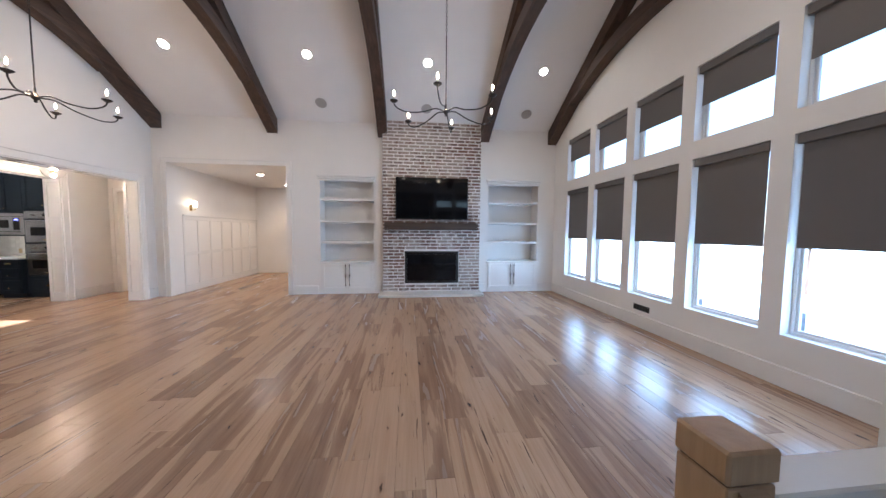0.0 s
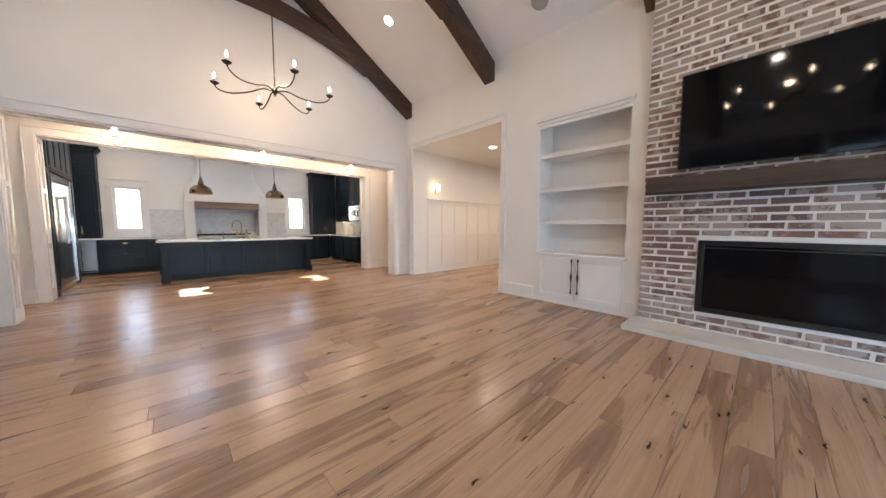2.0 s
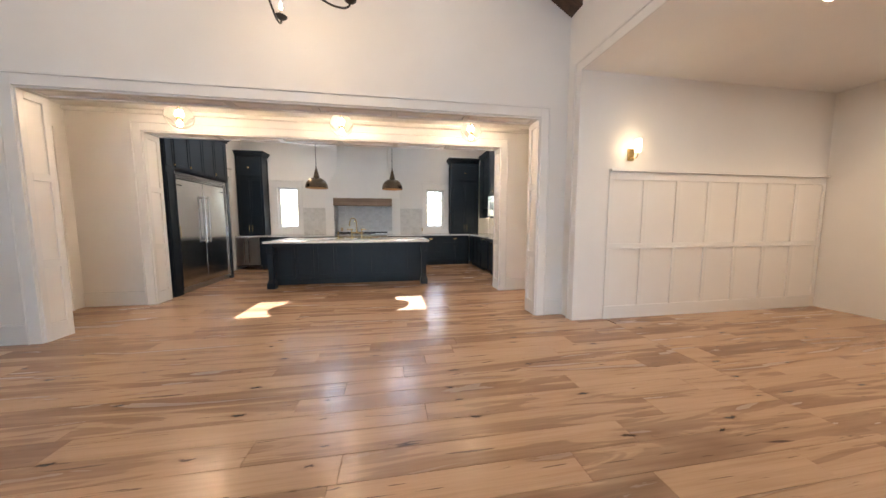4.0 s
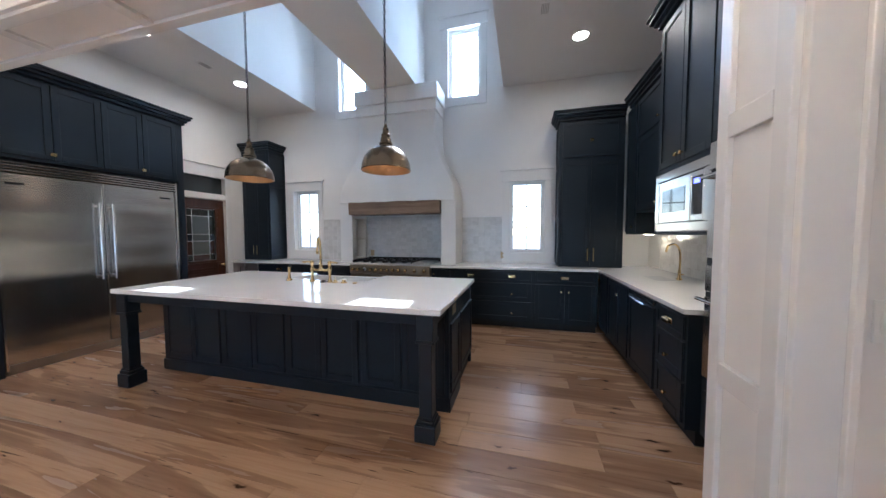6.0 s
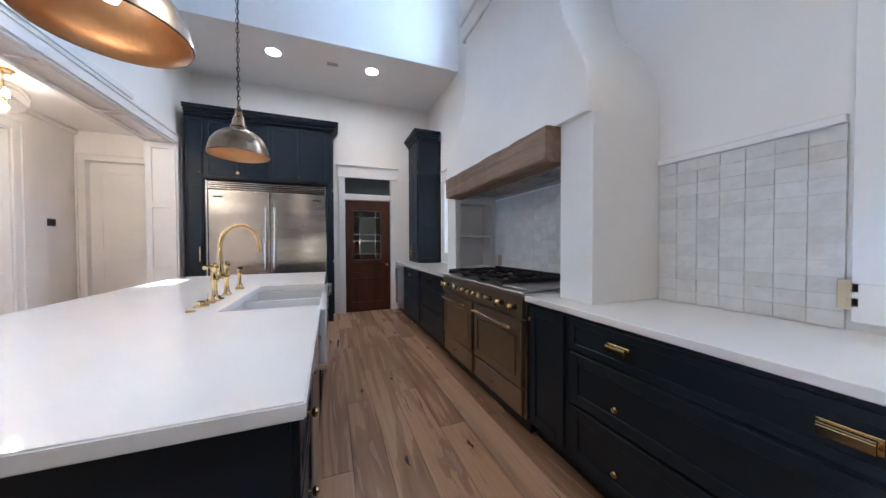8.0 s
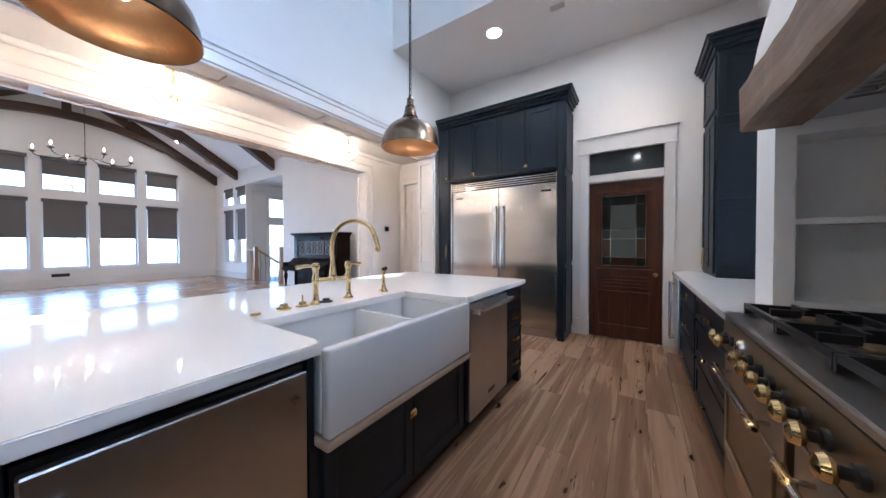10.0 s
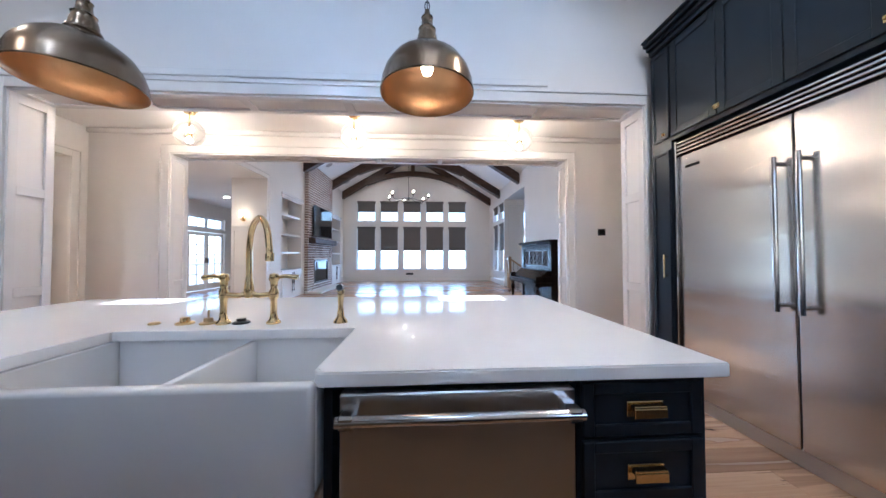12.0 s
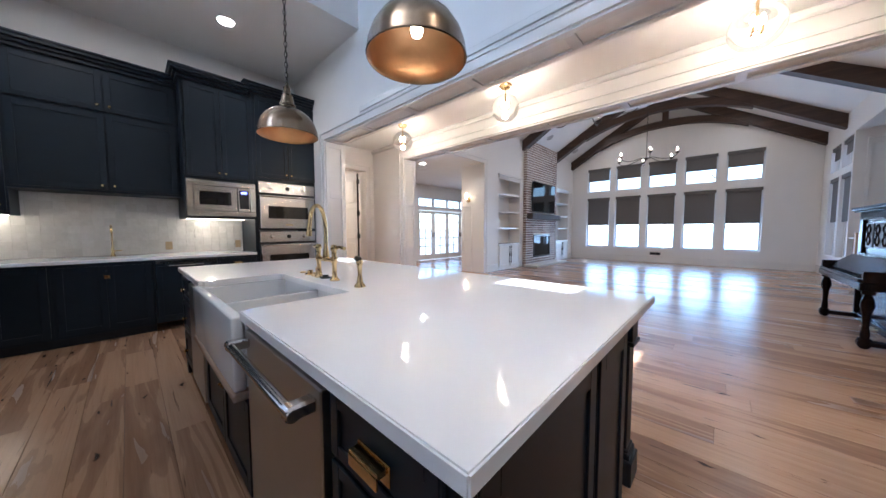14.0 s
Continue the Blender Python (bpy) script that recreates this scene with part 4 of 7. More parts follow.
def plate(axis, face, out, u, z, w, h, n, material, label):
    t = thing("switch_plate", label, "switch", (face, u, z) if axis == "x" else (u, face, z), "wall plates")

    def put(b):
        if axis == "y":
            b = (b[2], b[3], b[0], b[1], b[4], b[5])
        return boxes(b, bevel=0.0015)
    a, b = sorted((face, face + out * 0.007))
    c, d = sorted((face + out * 0.007, face + out * 0.011))
    part("plate", put((a, b, u - w / 2, u + w / 2, z - h / 2, z + h / 2)), material, t)
    for k in range(n):
        q = u - w / 2 + w * (k + 0.5) / n
        part("rocker", put((c, d, q - 0.016, q + 0.016, z - 0.032, z + 0.032)), material, t)


plate("x", HE, -1, 8.02, 1.18, 0.165, 0.115, 3, M_WPLATE, "white triple switch plate beside the great room opening")
plate("x", HW, 1, 8.005, 1.18, 0.165, 0.115, 3, M_WPLATE, "white triple switch plate on the hall wall")
plate("y", YS, 1, -2.05, 1.22, 0.12, 0.115, 2, M_WPLATE, "white double switch plate beside the stairs")
plate("y", YS, 1, -2.75, 1.22, 0.075, 0.115, 1, M_WPLATE, "white switch plate on the piano wall")
t = thing("thermostat", "small black wall thermostat with a brass rim", "thermostat", (HE, 1.585, 1.558))
part("case", boxes((HE - 0.022, HE, 1.53, 1.64, 1.508, 1.608), bevel=0.004), M_BLACK, t)
part("display", boxes((HE - 0.024, HE - 0.0222, 1.545, 1.625, 1.523, 1.593)), M_SCREEN, t)


# ---- piano ----
def piano(x0, x1, y):
    """An old upright with carved fretwork; x0..x1 its width, y the wall."""
    p = thing("upright_piano", "antique dark upright piano with carved fretwork front, standing by the wall", "piano", ((x0 + x1) / 2, y + 0.3, 0))
    yb, yf, yk = y + 0.03, y + 0.40, y + 0.72
    part("body", boxes((x0, x0 + 0.05, yb, yf, 0.02, 1.46), (x1 - 0.05, x1, yb, yf, 0.02, 1.46), (x0 + 0.05, x1 - 0.05, yb, yb + 0.05, 0.02, 1.46), bevel=0.006), M_PIANO, p)
    part("lid", boxes((x0 - 0.05, x1 + 0.05, yb - 0.02, yf + 0.07, 1.49, 1.525), (x0 - 0.03, x1 + 0.03, yb - 0.01, yf + 0.045, 1.46, 1.49), bevel=0.008, seg=2), M_PIANO, p)
    up = part("upper_panel", boxes((x0 + 0.05, x1 - 0.05, yf - 0.05, yf - 0.02, 0.80, 1.46)), M_PIANO, p)
    part("panel_frame", boxes((x0 + 0.05, x1 - 0.05, yf - 0.02, yf + 0.005, 1.36, 1.455), (x0 + 0.05, x1 - 0.05, yf - 0.02, yf + 0.005, 0.82, 0.92), (x0 + 0.05, x0 + 0.16, yf - 0.02, yf + 0.005, 0.92, 1.36), (x1 - 0.16, x1 - 0.05, yf - 0.02, yf + 0.005, 0.92, 1.36), bevel=0.006), M_PIANO, up)
    w = x1 - x0
    for a, b in ((0.13, 0.26), (0.30, 0.70), (0.74, 0.87)):
        pa, pb = x0 + w * a, x0 + w * b
        pl = part("fret_panel", boxes((pa, pb, yf - 0.02, yf - 0.012, 1.0, 1.31), bevel=0.003), M_FRET, up, "carved pale fretwork panel")
        fr = bmesh.new()
        n = 3 if b - a > 0.3 else 1
        for k in range(n):
            cx = pa + (pb - pa) * (k + 0.5) / n
            for s in (-1, 1):
                pts = [(cx + s * 0.012, yf - 0.008, 1.03), (cx + s * 0.065, yf - 0.008, 1.09), (cx + s * 0.02, yf - 0.008, 1.16), (cx + s * 0.065, yf - 0.008, 1.23), (cx + s * 0.015, yf - 0.008, 1.29)]
                tube(arc(pts, 6), 0.010, 6, fr)
        part("scroll", fr, M_PIANO, pl)
    part("lower_panel", boxes((x0 + 0.05, x1 - 0.05, yf - 0.06, yf - 0.03, 0.10, 0.60), (x0 + 0.05, x1 - 0.05, yf - 0.06, yf, 0.02, 0.10), bevel=0.005), M_PIANO, p)
    part("key_bed", boxes((x0, x1, yf - 0.06, yk, 0.60, 0.68), (x0, x0 + 0.07, yf - 0.02, yk - 0.02, 0.68, 0.80), (x1 - 0.07, x1, yf - 0.02, yk - 0.02, 0.68, 0.80), bevel=0.008), M_PIANO, p)
    part("fall_board", prism([(yf, 0.68), (yf, 0.90), (yf + 0.05, 0.90), (yk - 0.08, 0.74), (yk - 0.08, 0.68)], "x", x0 + 0.07, x1 - 0.07), M_PIANO, p)
    part("key_slip", boxes((x0 + 0.07, x1 - 0.07, yk - 0.03, yk, 0.68, 0.715), bevel=0.004), M_PIANO, p)
    for x in (x0 + 0.06, x1 - 0.06):
        leg = part("leg", lathe([(0.045, 0.60), (0.05, 0.57), (0.028, 0.55), (0.045, 0.50), (0.05, 0.44), (0.03, 0.36), (0.024, 0.22), (0.035, 0.14), (0.03, 0.11), (0.048, 0.10), (0.048, 0.03), (0.03, 0.0)], (x, yk - 0.07, 0), 12, close=True), M_PIANO, p, "turned wooden leg", True)
        part("foot", boxes((x - 0.04, x + 0.04, yf - 0.03, yk - 0.02, 0.03, 0.085), bevel=0.01), M_PIANO, leg)
    for k in range(2):
        xx = (x0 + x1) / 2 - 0.06 + k * 0.12
        part("pedal", boxes((xx - 0.02, xx + 0.02, yf - 0.03, yf + 0.10, 0.05, 0.065), bevel=0.004), M_ANTIQUE, p)


piano(-5.30, -3.54, 1.36)

# ---- stair: newels, rails, steps ----
def newel(x, y, z0, z1):
    n = thing("newel_post", "square boxed oak newel post with a flat cap", "post", (x, y, z0), "newel posts")
    h = 0.055
    part("shaft", boxes((x - h, x + h, y - h, y + h, z0, z1 - 0.075), bevel=0.003), M_OAK, n)
    part("base", boxes((x - h - 0.018, x + h + 0.018, y - h - 0.018, y + h + 0.018, z0, z0 + 0.42), bevel=0.006), M_OAK, n)
    part("neck", boxes((x - h + 0.006, x + h - 0.006, y - h + 0.006, y + h - 0.006, z1 - 0.078, z1 - 0.070)), M_GASKET, n)
    part("cap", boxes((x - h - 0.004, x + h + 0.004, y - h - 0.004, y + h + 0.004, z1 - 0.070, z1), bevel=0.006), M_OAK, n)


newel(0.165, 1.01, 0, 1.17)
newel(-1.52, 1.01, 0, 1.17)
rail = thing("stair_rail", "oak handrail with dark iron balusters beside the stairs", "railing", (0.165, 0.5, 0))
part("handrail", prism([(0.955, 1.02), (0.955, 1.09), (-1.3, -0.40), (-1.3, -0.47)], "x", 0.135, 0.195), M_OAK_Y, rail)
part("cap_rail", boxes((0.225, STAIR_E - 0.01, 0.955, 1.055, 1.03, 1.07), bevel=0.006), M_TRIM, rail, "white painted cap rail")
for k in range(3):
    part("baluster", tube([(0.30 + k * 0.10, 1.01, 0.0), (0.30 + k * 0.10, 1.01, 1.03)], 0.014), M_OAK, rail)
for k in range(11):
    y = 0.86 - k * 0.17
    z1 = 1.05 - (0.955 - y) * 0.661
    part("baluster", tube(arc([(0.165, y, z1 - 1.05), (0.165, y, z1 - 0.62), (0.165, y - 0.035, z1 - 0.45), (0.165, y, z1 - 0.28), (0.165, y, z1)], 3), 0.008), M_IRON, rail)
rail2 = thing("stair_rail", "oak handrail with dark iron balusters beside the stairs", "railing", (-1.52, 0.5, 0))
part("handrail", prism([(0.955, 1.02), (0.955, 1.09), (-1.3, -0.40), (-1.3, -0.47)], "x", -1.55, -1.49), M_OAK_Y, rail2)
for k in range(11):
    y = 0.86 - k * 0.17
    z1 = 1.05 - (0.955 - y) * 0.661
    part("baluster", tube(arc([(-1.52, y, z1 - 1.05), (-1.52, y, z1 - 0.62), (-1.52, y - 0.035, z1 - 0.45), (-1.52, y, z1 - 0.28), (-1.52, y, z1)], 3), 0.008), M_IRON, rail2)
stairs = thing("staircase", "oak stairs going down from the great room", "stairs", (-0.6, 0.0, -2.6))
for k in range(12):
    y1 = 0.98 - k * 0.28
    z = -0.18 * (k + 1)
    part("tread", boxes((-1.74, STAIR_E, y1 - 0.30, y1, z - 0.035, z), bevel=0.004), M_OAK_Y, stairs)
    part("riser", boxes((-1.74, STAIR_E, y1 - 0.018, y1, z, z + 0.145)), M_TRIM, stairs)

# ---- garden room: glazed doors ----
fw = (FD[1] - FD[0]) / 4
for k in range(4):
    a = FD[0] + fw * k
    d = thing("door_%d" % (k + 1), "white glazed french door with small panes", "door", (a + fw / 2, 12.180, 0))
    d["kind"] = "structure"
    part("frame", boxes((a + 0.01, a + 0.10, 12.160, 12.210, 0.01, 2.06), (a + fw - 0.10, a + fw - 0.01, 12.160, 12.210, 0.01, 2.06), (a + 0.10, a + fw - 0.10, 12.160, 12.210, 0.01, 0.22), (a + 0.10, a + fw - 0.10, 12.160, 12.210, 1.95, 2.06), bevel=0.003), M_TRIM, d)
    part("muntin", boxes((a + fw / 2 - 0.012, a + fw / 2 + 0.012, 12.170, 12.200, 0.22, 1.95), *[(a + 0.10, a + fw - 0.10, 12.172, 12.198, 0.22 + j * 0.346 - 0.012, 0.22 + j * 0.346 + 0.012) for j in range(1, 5)]), M_TRIM, d)
    g = part("pane", boxes((a + 0.10, a + fw - 0.10, 12.183, 12.187, 0.22, 1.95)), M_PANE, d)
    g.visible_shadow = False
    part("door_handle", boxes((a + (0.04 if k % 2 else fw - 0.065), a + (0.065 if k % 2 else fw - 0.04), 12.120, 12.160, 0.95, 1.15), bevel=0.004), M_BRONZE, d)
    n_win += 1
    window("window_%d" % n_win, "y", 12.100, a + 0.01, a + fw - 0.01, 2.2, 2.62, "small white transom window above the glazed doors", (1, 0), 1, 0.06)
flat_light(-4.63, 9.35, 3.12, 11)
flat_light(-4.63, 11.2, 3.12, 11)
flat_light(-1.0, 10.6, 3.12, 11)
# unseen downlight, added to brighten the room behind the hall door
flat_light(-7.4, 10.0, 2.9, 20)

# hall door standing open, seen edge on, hung on the east jamb
hd = thing("hall_door", "white panel door standing open with black hinges", "door", (-6.9, 9.4, 0))
part("leaf", boxes((-6.945, -6.905, 8.985, 9.80, 0.01, 2.48), bevel=0.003), M_TRIM, hd)
for a, b in ((0.20, 0.95), (1.05, 1.75), (1.85, 2.36)):
    part("panel_moulding", boxes((-6.955, -6.945, 9.08, 9.11, a, b), (-6.955, -6.945, 9.67, 9.70, a, b), (-6.955, -6.945, 9.11, 9.67, a, a + 0.03), (-6.955, -6.945, 9.11, 9.67, b - 0.03, b), bevel=0.003), M_TRIM, hd)
part("edge_seal", boxes((-6.943, -6.907, 8.973, 8.985, 0.01, 2.48)), M_BRONZE, hd, "dark bronze door edge")
for z in (0.25, 1.06, 1.56, 2.25):
    part("hinge", boxes((-6.96, -6.885, 8.962, 8.973, z, z + 0.10), bevel=0.003), M_BLACK, hd)
cased("trim_hall_door", "y", 1.15, 1, -7.62, -6.78, 2.52, 0.085)
cd = thing("closet_door", "closed white two-panel door at the hall end", "door", (-7.2, 1.08, 0))
part("leaf", boxes((-7.615, -6.785, 1.05, 1.09, 0.01, 2.515), bevel=0.002), M_TRIM, cd)
for a, b in ((0.22, 1.02), (1.16, 2.38)):
    part("panel_moulding", boxes((-7.50, -7.47, 1.09, 1.10, a, b), (-6.93, -6.90, 1.09, 1.10, a, b), (-7.47, -6.93, 1.09, 1.10, a, a + 0.03), (-7.47, -6.93, 1.09, 1.10, b - 0.03, b), bevel=0.003), M_TRIM, cd)
part("knob", lathe([(0.026, 0.0), (0.024, 0.006), (0.009, 0.01), (0.009, 0.035), (0.024, 0.045), (0.02, 0.062), (0.0, 0.066)], (-7.55, 1.09, 0.95), 14, "y"), M_BRASS, cd, "brass door knob", True)
cased("trim_hall_door", "y", 8.76, -1, -7.70, -6.86, 2.50, 0.085)


# ---- winter trees outside ----
def bare_tree(x, y, h, seed):
    rng = random.Random(seed)
    t = thing("tree", "bare grey winter tree standing in the garden", "tree", (x, y, -0.45), "winter trees")
    part("trunk", tube([(x, y, -0.5), (x + 0.05, y, h * 0.3), (x, y + 0.08, h * 0.6), (x + 0.06, y, h)], 0.09, 7, None, (1.2, 0.9, 0.6, 0.15)), M_BARK, t)
    tw = bmesh.new()
    for i in range(26):
        z = h * rng.uniform(0.25, 0.95)
        a = rng.uniform(0, 6.28)
        l = (h - z) * 0.5 + 0.5
        p0 = Vector((x, y, z))
        p1 = p0 + Vector((math.cos(a) * l * 0.5, math.sin(a) * l * 0.5, l * 0.3))
        p2 = p1 + Vector((math.cos(a + 0.4) * l * 0.5, math.sin(a + 0.4) * l * 0.5, l * 0.4))
        tube([p0, p1, p2], 0.022, 5, tw, (1, 0.6, 0.2))
        for s in (-0.7, 0.7):
            q = p1 + Vector((math.cos(a + s) * l * 0.4, math.sin(a + s) * l * 0.4, l * 0.25))
            tube([p1, q], 0.011, 4, tw, (1, 0.2))
    part("crown", tw, M_BARK, t)


for i, (x, y, h) in enumerate(((13, 9, 4.2), (16, 3.5, 5), (19, 6.5, 5.5), (15, -1, 4.5), (22, 12, 6), (24, 1, 6), (-22, 9, 5), (-24, 3, 6), (-20, 5.6, 4))):
    bare_tree(x, y, h, i)

# ---- kitchen cabinets ----
def fb(ax, face, out, d0, d1, u0, u1, z0, z1):
    a, b = sorted((face + out * d0, face + out * d1))
    return (a, b, u0, u1, z0, z1) if ax == "x" else (u0, u1, a, b, z0, z1)


def at_face(ax, face, out, d, u, z):
    return (face + out * d, u, z) if ax == "x" else (u, face + out * d, z)


def knob(parent, ax, face, out, u, z, d=0.018, material=None):
    pr = [(0.006, 0.0), (0.005, 0.012), (0.012, 0.016), (0.0145, 0.023), (0.011, 0.030), (0.0, 0.032)]
    pr = [(r, out * h) for r, h in pr]
    part("knob", lathe(pr, at_face(ax, face, out, d, u, z), 10, ax), material or M_BRASS, parent, "small brass knob", True)


def latch(parent, ax, face, out, u, z, d=0.018):
    bm = boxes(fb(ax, face, out, d, d + 0.004, u - 0.022, u + 0.022, z - 0.018, z + 0.018), fb(ax, face, out, d + 0.004, d + 0.012, u - 0.016, u + 0.004, z - 0.010, z + 0.010), fb(ax, face, out, d + 0.004, d + 0.018, u + 0.006, u + 0.016, z - 0.006, z + 0.006), bevel=0.001)
    part("latch", bm, M_BRASS, parent, "brass cupboard latch")


def cup_pull(parent, ax, face, out, u, z, w=0.105, d=0.018):
    bm = boxes(fb(ax, face, out, d, d + 0.004, u - w / 2, u + w / 2, z - 0.02, z + 0.022), fb(ax, face, out, d + 0.004, d + 0.026, u - w / 2 + 0.006, u + w / 2 - 0.006, z + 0.004, z + 0.018), fb(ax, face, out, d + 0.022, d + 0.028, u - w / 2 + 0.006, u + w / 2 - 0.006, z - 0.014, z + 0.012), bevel=0.0015)
    part("pull", bm, M_BRASS, parent, "brass cup pull")


def bar_pull(parent, ax, face, out, u, z0, z1, d=0.018, material=None, r=0.007, stand=0.035):
    bm = tube([at_face(ax, face, out, d + stand, u, z0), at_face(ax, face, out, d + stand, u, z1)], r, 10)
    for z in (z0 + 0.02, z1 - 0.02):
        tube([at_face(ax, face, out, d - 0.002, u, z), at_face(ax, face, out, d + stand, u, z)], r * 0.85, 8, bm)
    part("pull", bm, material or M_BRASS, parent, "upright bar pull", True)


def front(parent, kind, ax, face, out, u0, u1, z0, z1, pull=None, plain=False):
    """A shaker door or drawer front set in the cabinet's face; a darker sheet paints the gap's shade round it."""
    g = 0.003
    part("gap_shade", boxes(fb(ax, face, out, 0.0006, 0.0018, u0 - g, u1 + g, z0 - g, z1 + g)), M_NAVY_SHADE, parent)
    d = part(kind, boxes(fb(ax, face, out, 0.002, 0.009, u0, u1, z0, z1), bevel=0.0008), M_NAVY, parent)
    w = 0.055 if min(u1 - u0, z1 - z0) > 0.24 else 0.032
    if not plain:
        part("rim", boxes(fb(ax, face, out, 0.009, 0.018, u0, u0 + w, z0, z1), fb(ax, face, out, 0.009, 0.018, u1 - w, u1, z0, z1), fb(ax, face, out, 0.009, 0.018, u0 + w, u1 - w, z0, z0 + w), fb(ax, face, out, 0.009, 0.018, u0 + w, u1 - w, z1 - w, z1), bevel=0.002), M_NAVY, d)
    for p in pull or ():
        if p[0] == "knob":
            knob(d, ax, face, out, p[1], p[2])
        elif p[0] == "latch":
            latch(d, ax, face, out, p[1], p[2])
        elif p[0] == "cup":
            cup_pull(d, ax, face, out, p[1], p[2])
        elif p[0] == "bar":
            bar_pull(d, ax, face, out, p[1], p[2], p[3])
    return d


def crown(ax, face, out, u0, u1, z, ends, label, back):
    """A stepped cornice along a cabinet's top, returned at the ends named."""
    bs = []
    for d, za, zb in ((0.03, 0, 0.04), (0.055, 0.04, 0.075), (0.085, 0.075, 0.11), (0.10, 0.11, 0.135)):
        a = u0 - (d if ends[0] else 0)
        b = u1 + (d if ends[1] else 0)
        bs.append(fb(ax, face, out, -back, d, a, b, z + za, z + zb))
    return boxes(*bs, bevel=0.006)


def base_unit(ax, face, out, u0, u1, layout, label, depth=0.58, group="base cabinets", pulls=1):
    c = thing("base_cabinet", label, "cabinet", at_face(ax, face, out, -depth / 2, (u0 + u1) / 2, 0), group)
    part("body", boxes(fb(ax, face, out, -depth, 0, u0, u1, 0.10, 0.878), bevel=0.001), M_NAVY, c)
    # toe kick in the darkened navy, which paints in the recess shade
    part("toe_kick", boxes(fb(ax, face, out, -depth, -0.06, u0, u1, 0.0, 0.10)), M_NAVY_SHADE, c)
    m, w = (u0 + u1) / 2, u1 - u0
    if layout == "drawers":
        for z0, z1 in ((0.70, 0.855), (0.42, 0.68), (0.13, 0.40)):
            us = [u0 + w * (k + 0.5) / pulls for k in range(pulls)]
            front(c, "drawer", ax, face, out, u0 + 0.025, u1 - 0.025, z0, z1, [("cup", u, (z0 + z1) / 2) for u in us] if z0 > 0.6 else [("knob", u, (z0 + z1) / 2 - 0.03) for u in us])
    elif layout == "doors":
        front(c, "drawer", ax, face, out, u0 + 0.025, u1 - 0.025, 0.70, 0.855, [("cup", m, 0.778)])
        front(c, "door", ax, face, out, u0 + 0.025, m - 0.002, 0.13, 0.68, [("knob", m - 0.05, 0.58)])
        front(c, "door", ax, face, out, m + 0.002, u1 - 0.025, 0.13, 0.68, [("knob", m + 0.05, 0.58)])
    elif layout == "latch_doors":
        front(c, "door", ax, face, out, u0 + 0.025, m - 0.002, 0.13, 0.84)
        front(c, "door", ax, face, out, m + 0.002, u1 - 0.025, 0.13, 0.84, [("latch", m + 0.002, 0.72)])
    elif layout == "door":
        front(c, "door", ax, face, out, u0 + 0.02, u1 - 0.02, 0.13, 0.855, [("knob", u0 + 0.05, 0.78)])
    return c


BF = -11.375   # face of the west run
NF = 8.095     # face of the north run
base_unit("x", BF, 1, 2.23, 3.19, "drawers", "navy drawer base cabinet with brass pulls by the range")
base_unit("x", BF, 1, 3.19, 4.17, "drawers", "navy drawer base cabinet with brass pulls by the range")
base_unit("x", BF, 1, 5.64, 5.97, "door", "narrow navy base cabinet with one door by the range")
base_unit("x", BF, 1, 5.97, 7.20, "drawers", "navy three-drawer base cabinet with brass pulls", pulls=2)
base_unit("x", BF, 1, 7.20, 8.06, "doors", "navy base cabinet with a drawer over two doors")
base_unit("y", NF, -1, -11.36, -10.98, "door", "narrow navy corner base cabinet")
base_unit("y", NF, -1, -10.98, -10.22, "latch_doors", "navy sink base cabinet with a brass latch")
# panelled dishwasher and drawer stack by the ovens
pd = thing("panel_dishwasher", "navy paneled dishwasher with a steel edge handle", "dishwasher", (-9.9, NF + 0.3, 0))
part("body", boxes((-10.215, -9.605, NF, NF + 0.57, 0.10, 0.878)), M_NAVY, pd)
front(pd, "door", "y", NF, -1, -10.205, -9.62, 0.13, 0.80)
part("edge_trim", boxes((-10.205, -9.62, NF - 0.022, NF - 0.001, 0.825, 0.868), bevel=0.003), M_STEEL_TR, pd)
part("handle", tube([(-10.09, NF - 0.045, 0.80), (-9.75, NF - 0.045, 0.80)], 0.008), M_STEEL_TR, pd)
base_unit("y", NF, -1, -9.60, -9.14, "drawers", "narrow navy drawer base cabinet beside the ovens")
# beverage coolers at the south end
for k in range(2):
    a = 1.63 + k * 0.30
    bc = thing("drink_cooler", "slim under-counter cooler with a steel door and bar handle", "cooler", (BF - 0.28, a + 0.145, 0), "under-counter coolers")
    part("body", boxes((BF - 0.56, BF, a + 0.003, a + 0.292, 0.09, 0.875), bevel=0.002), M_BLACK, bc)
    part("door", boxes((BF + 0.001, BF + 0.03, a + 0.005, a + 0.29, 0.12, 0.87), bevel=0.004), M_STEEL_Y, bc)
    bar_pull(bc, "x", BF, 1, a + (0.05 if k else 0.24), 0.2, 0.82, 0.03, M_STEEL_TR, 0.011, 0.045)

solid("worktop", prism([(KW, KS), (BF + 0.035, KS), (BF + 0.035, 4.18), (KW, 4.18)], "z", 0.88, 0.915), M_QUARTZ, "white quartz worktop south of the range", "worktop")
bm = prism([(KW, 5.63), (BF + 0.035, 5.63), (BF + 0.035, NF - 0.035), (-9.135, NF - 0.035), (-9.135, KN), (KW, KN)], "z", 0.88, 0.915)
bmesh.ops.bevel(bm, geom=[e for e in bm.edges], offset=0.003, segments=1, affect="EDGES")
solid("worktop", bm, M_QUARTZ, "white quartz worktop turning the kitchen corner", "worktop")


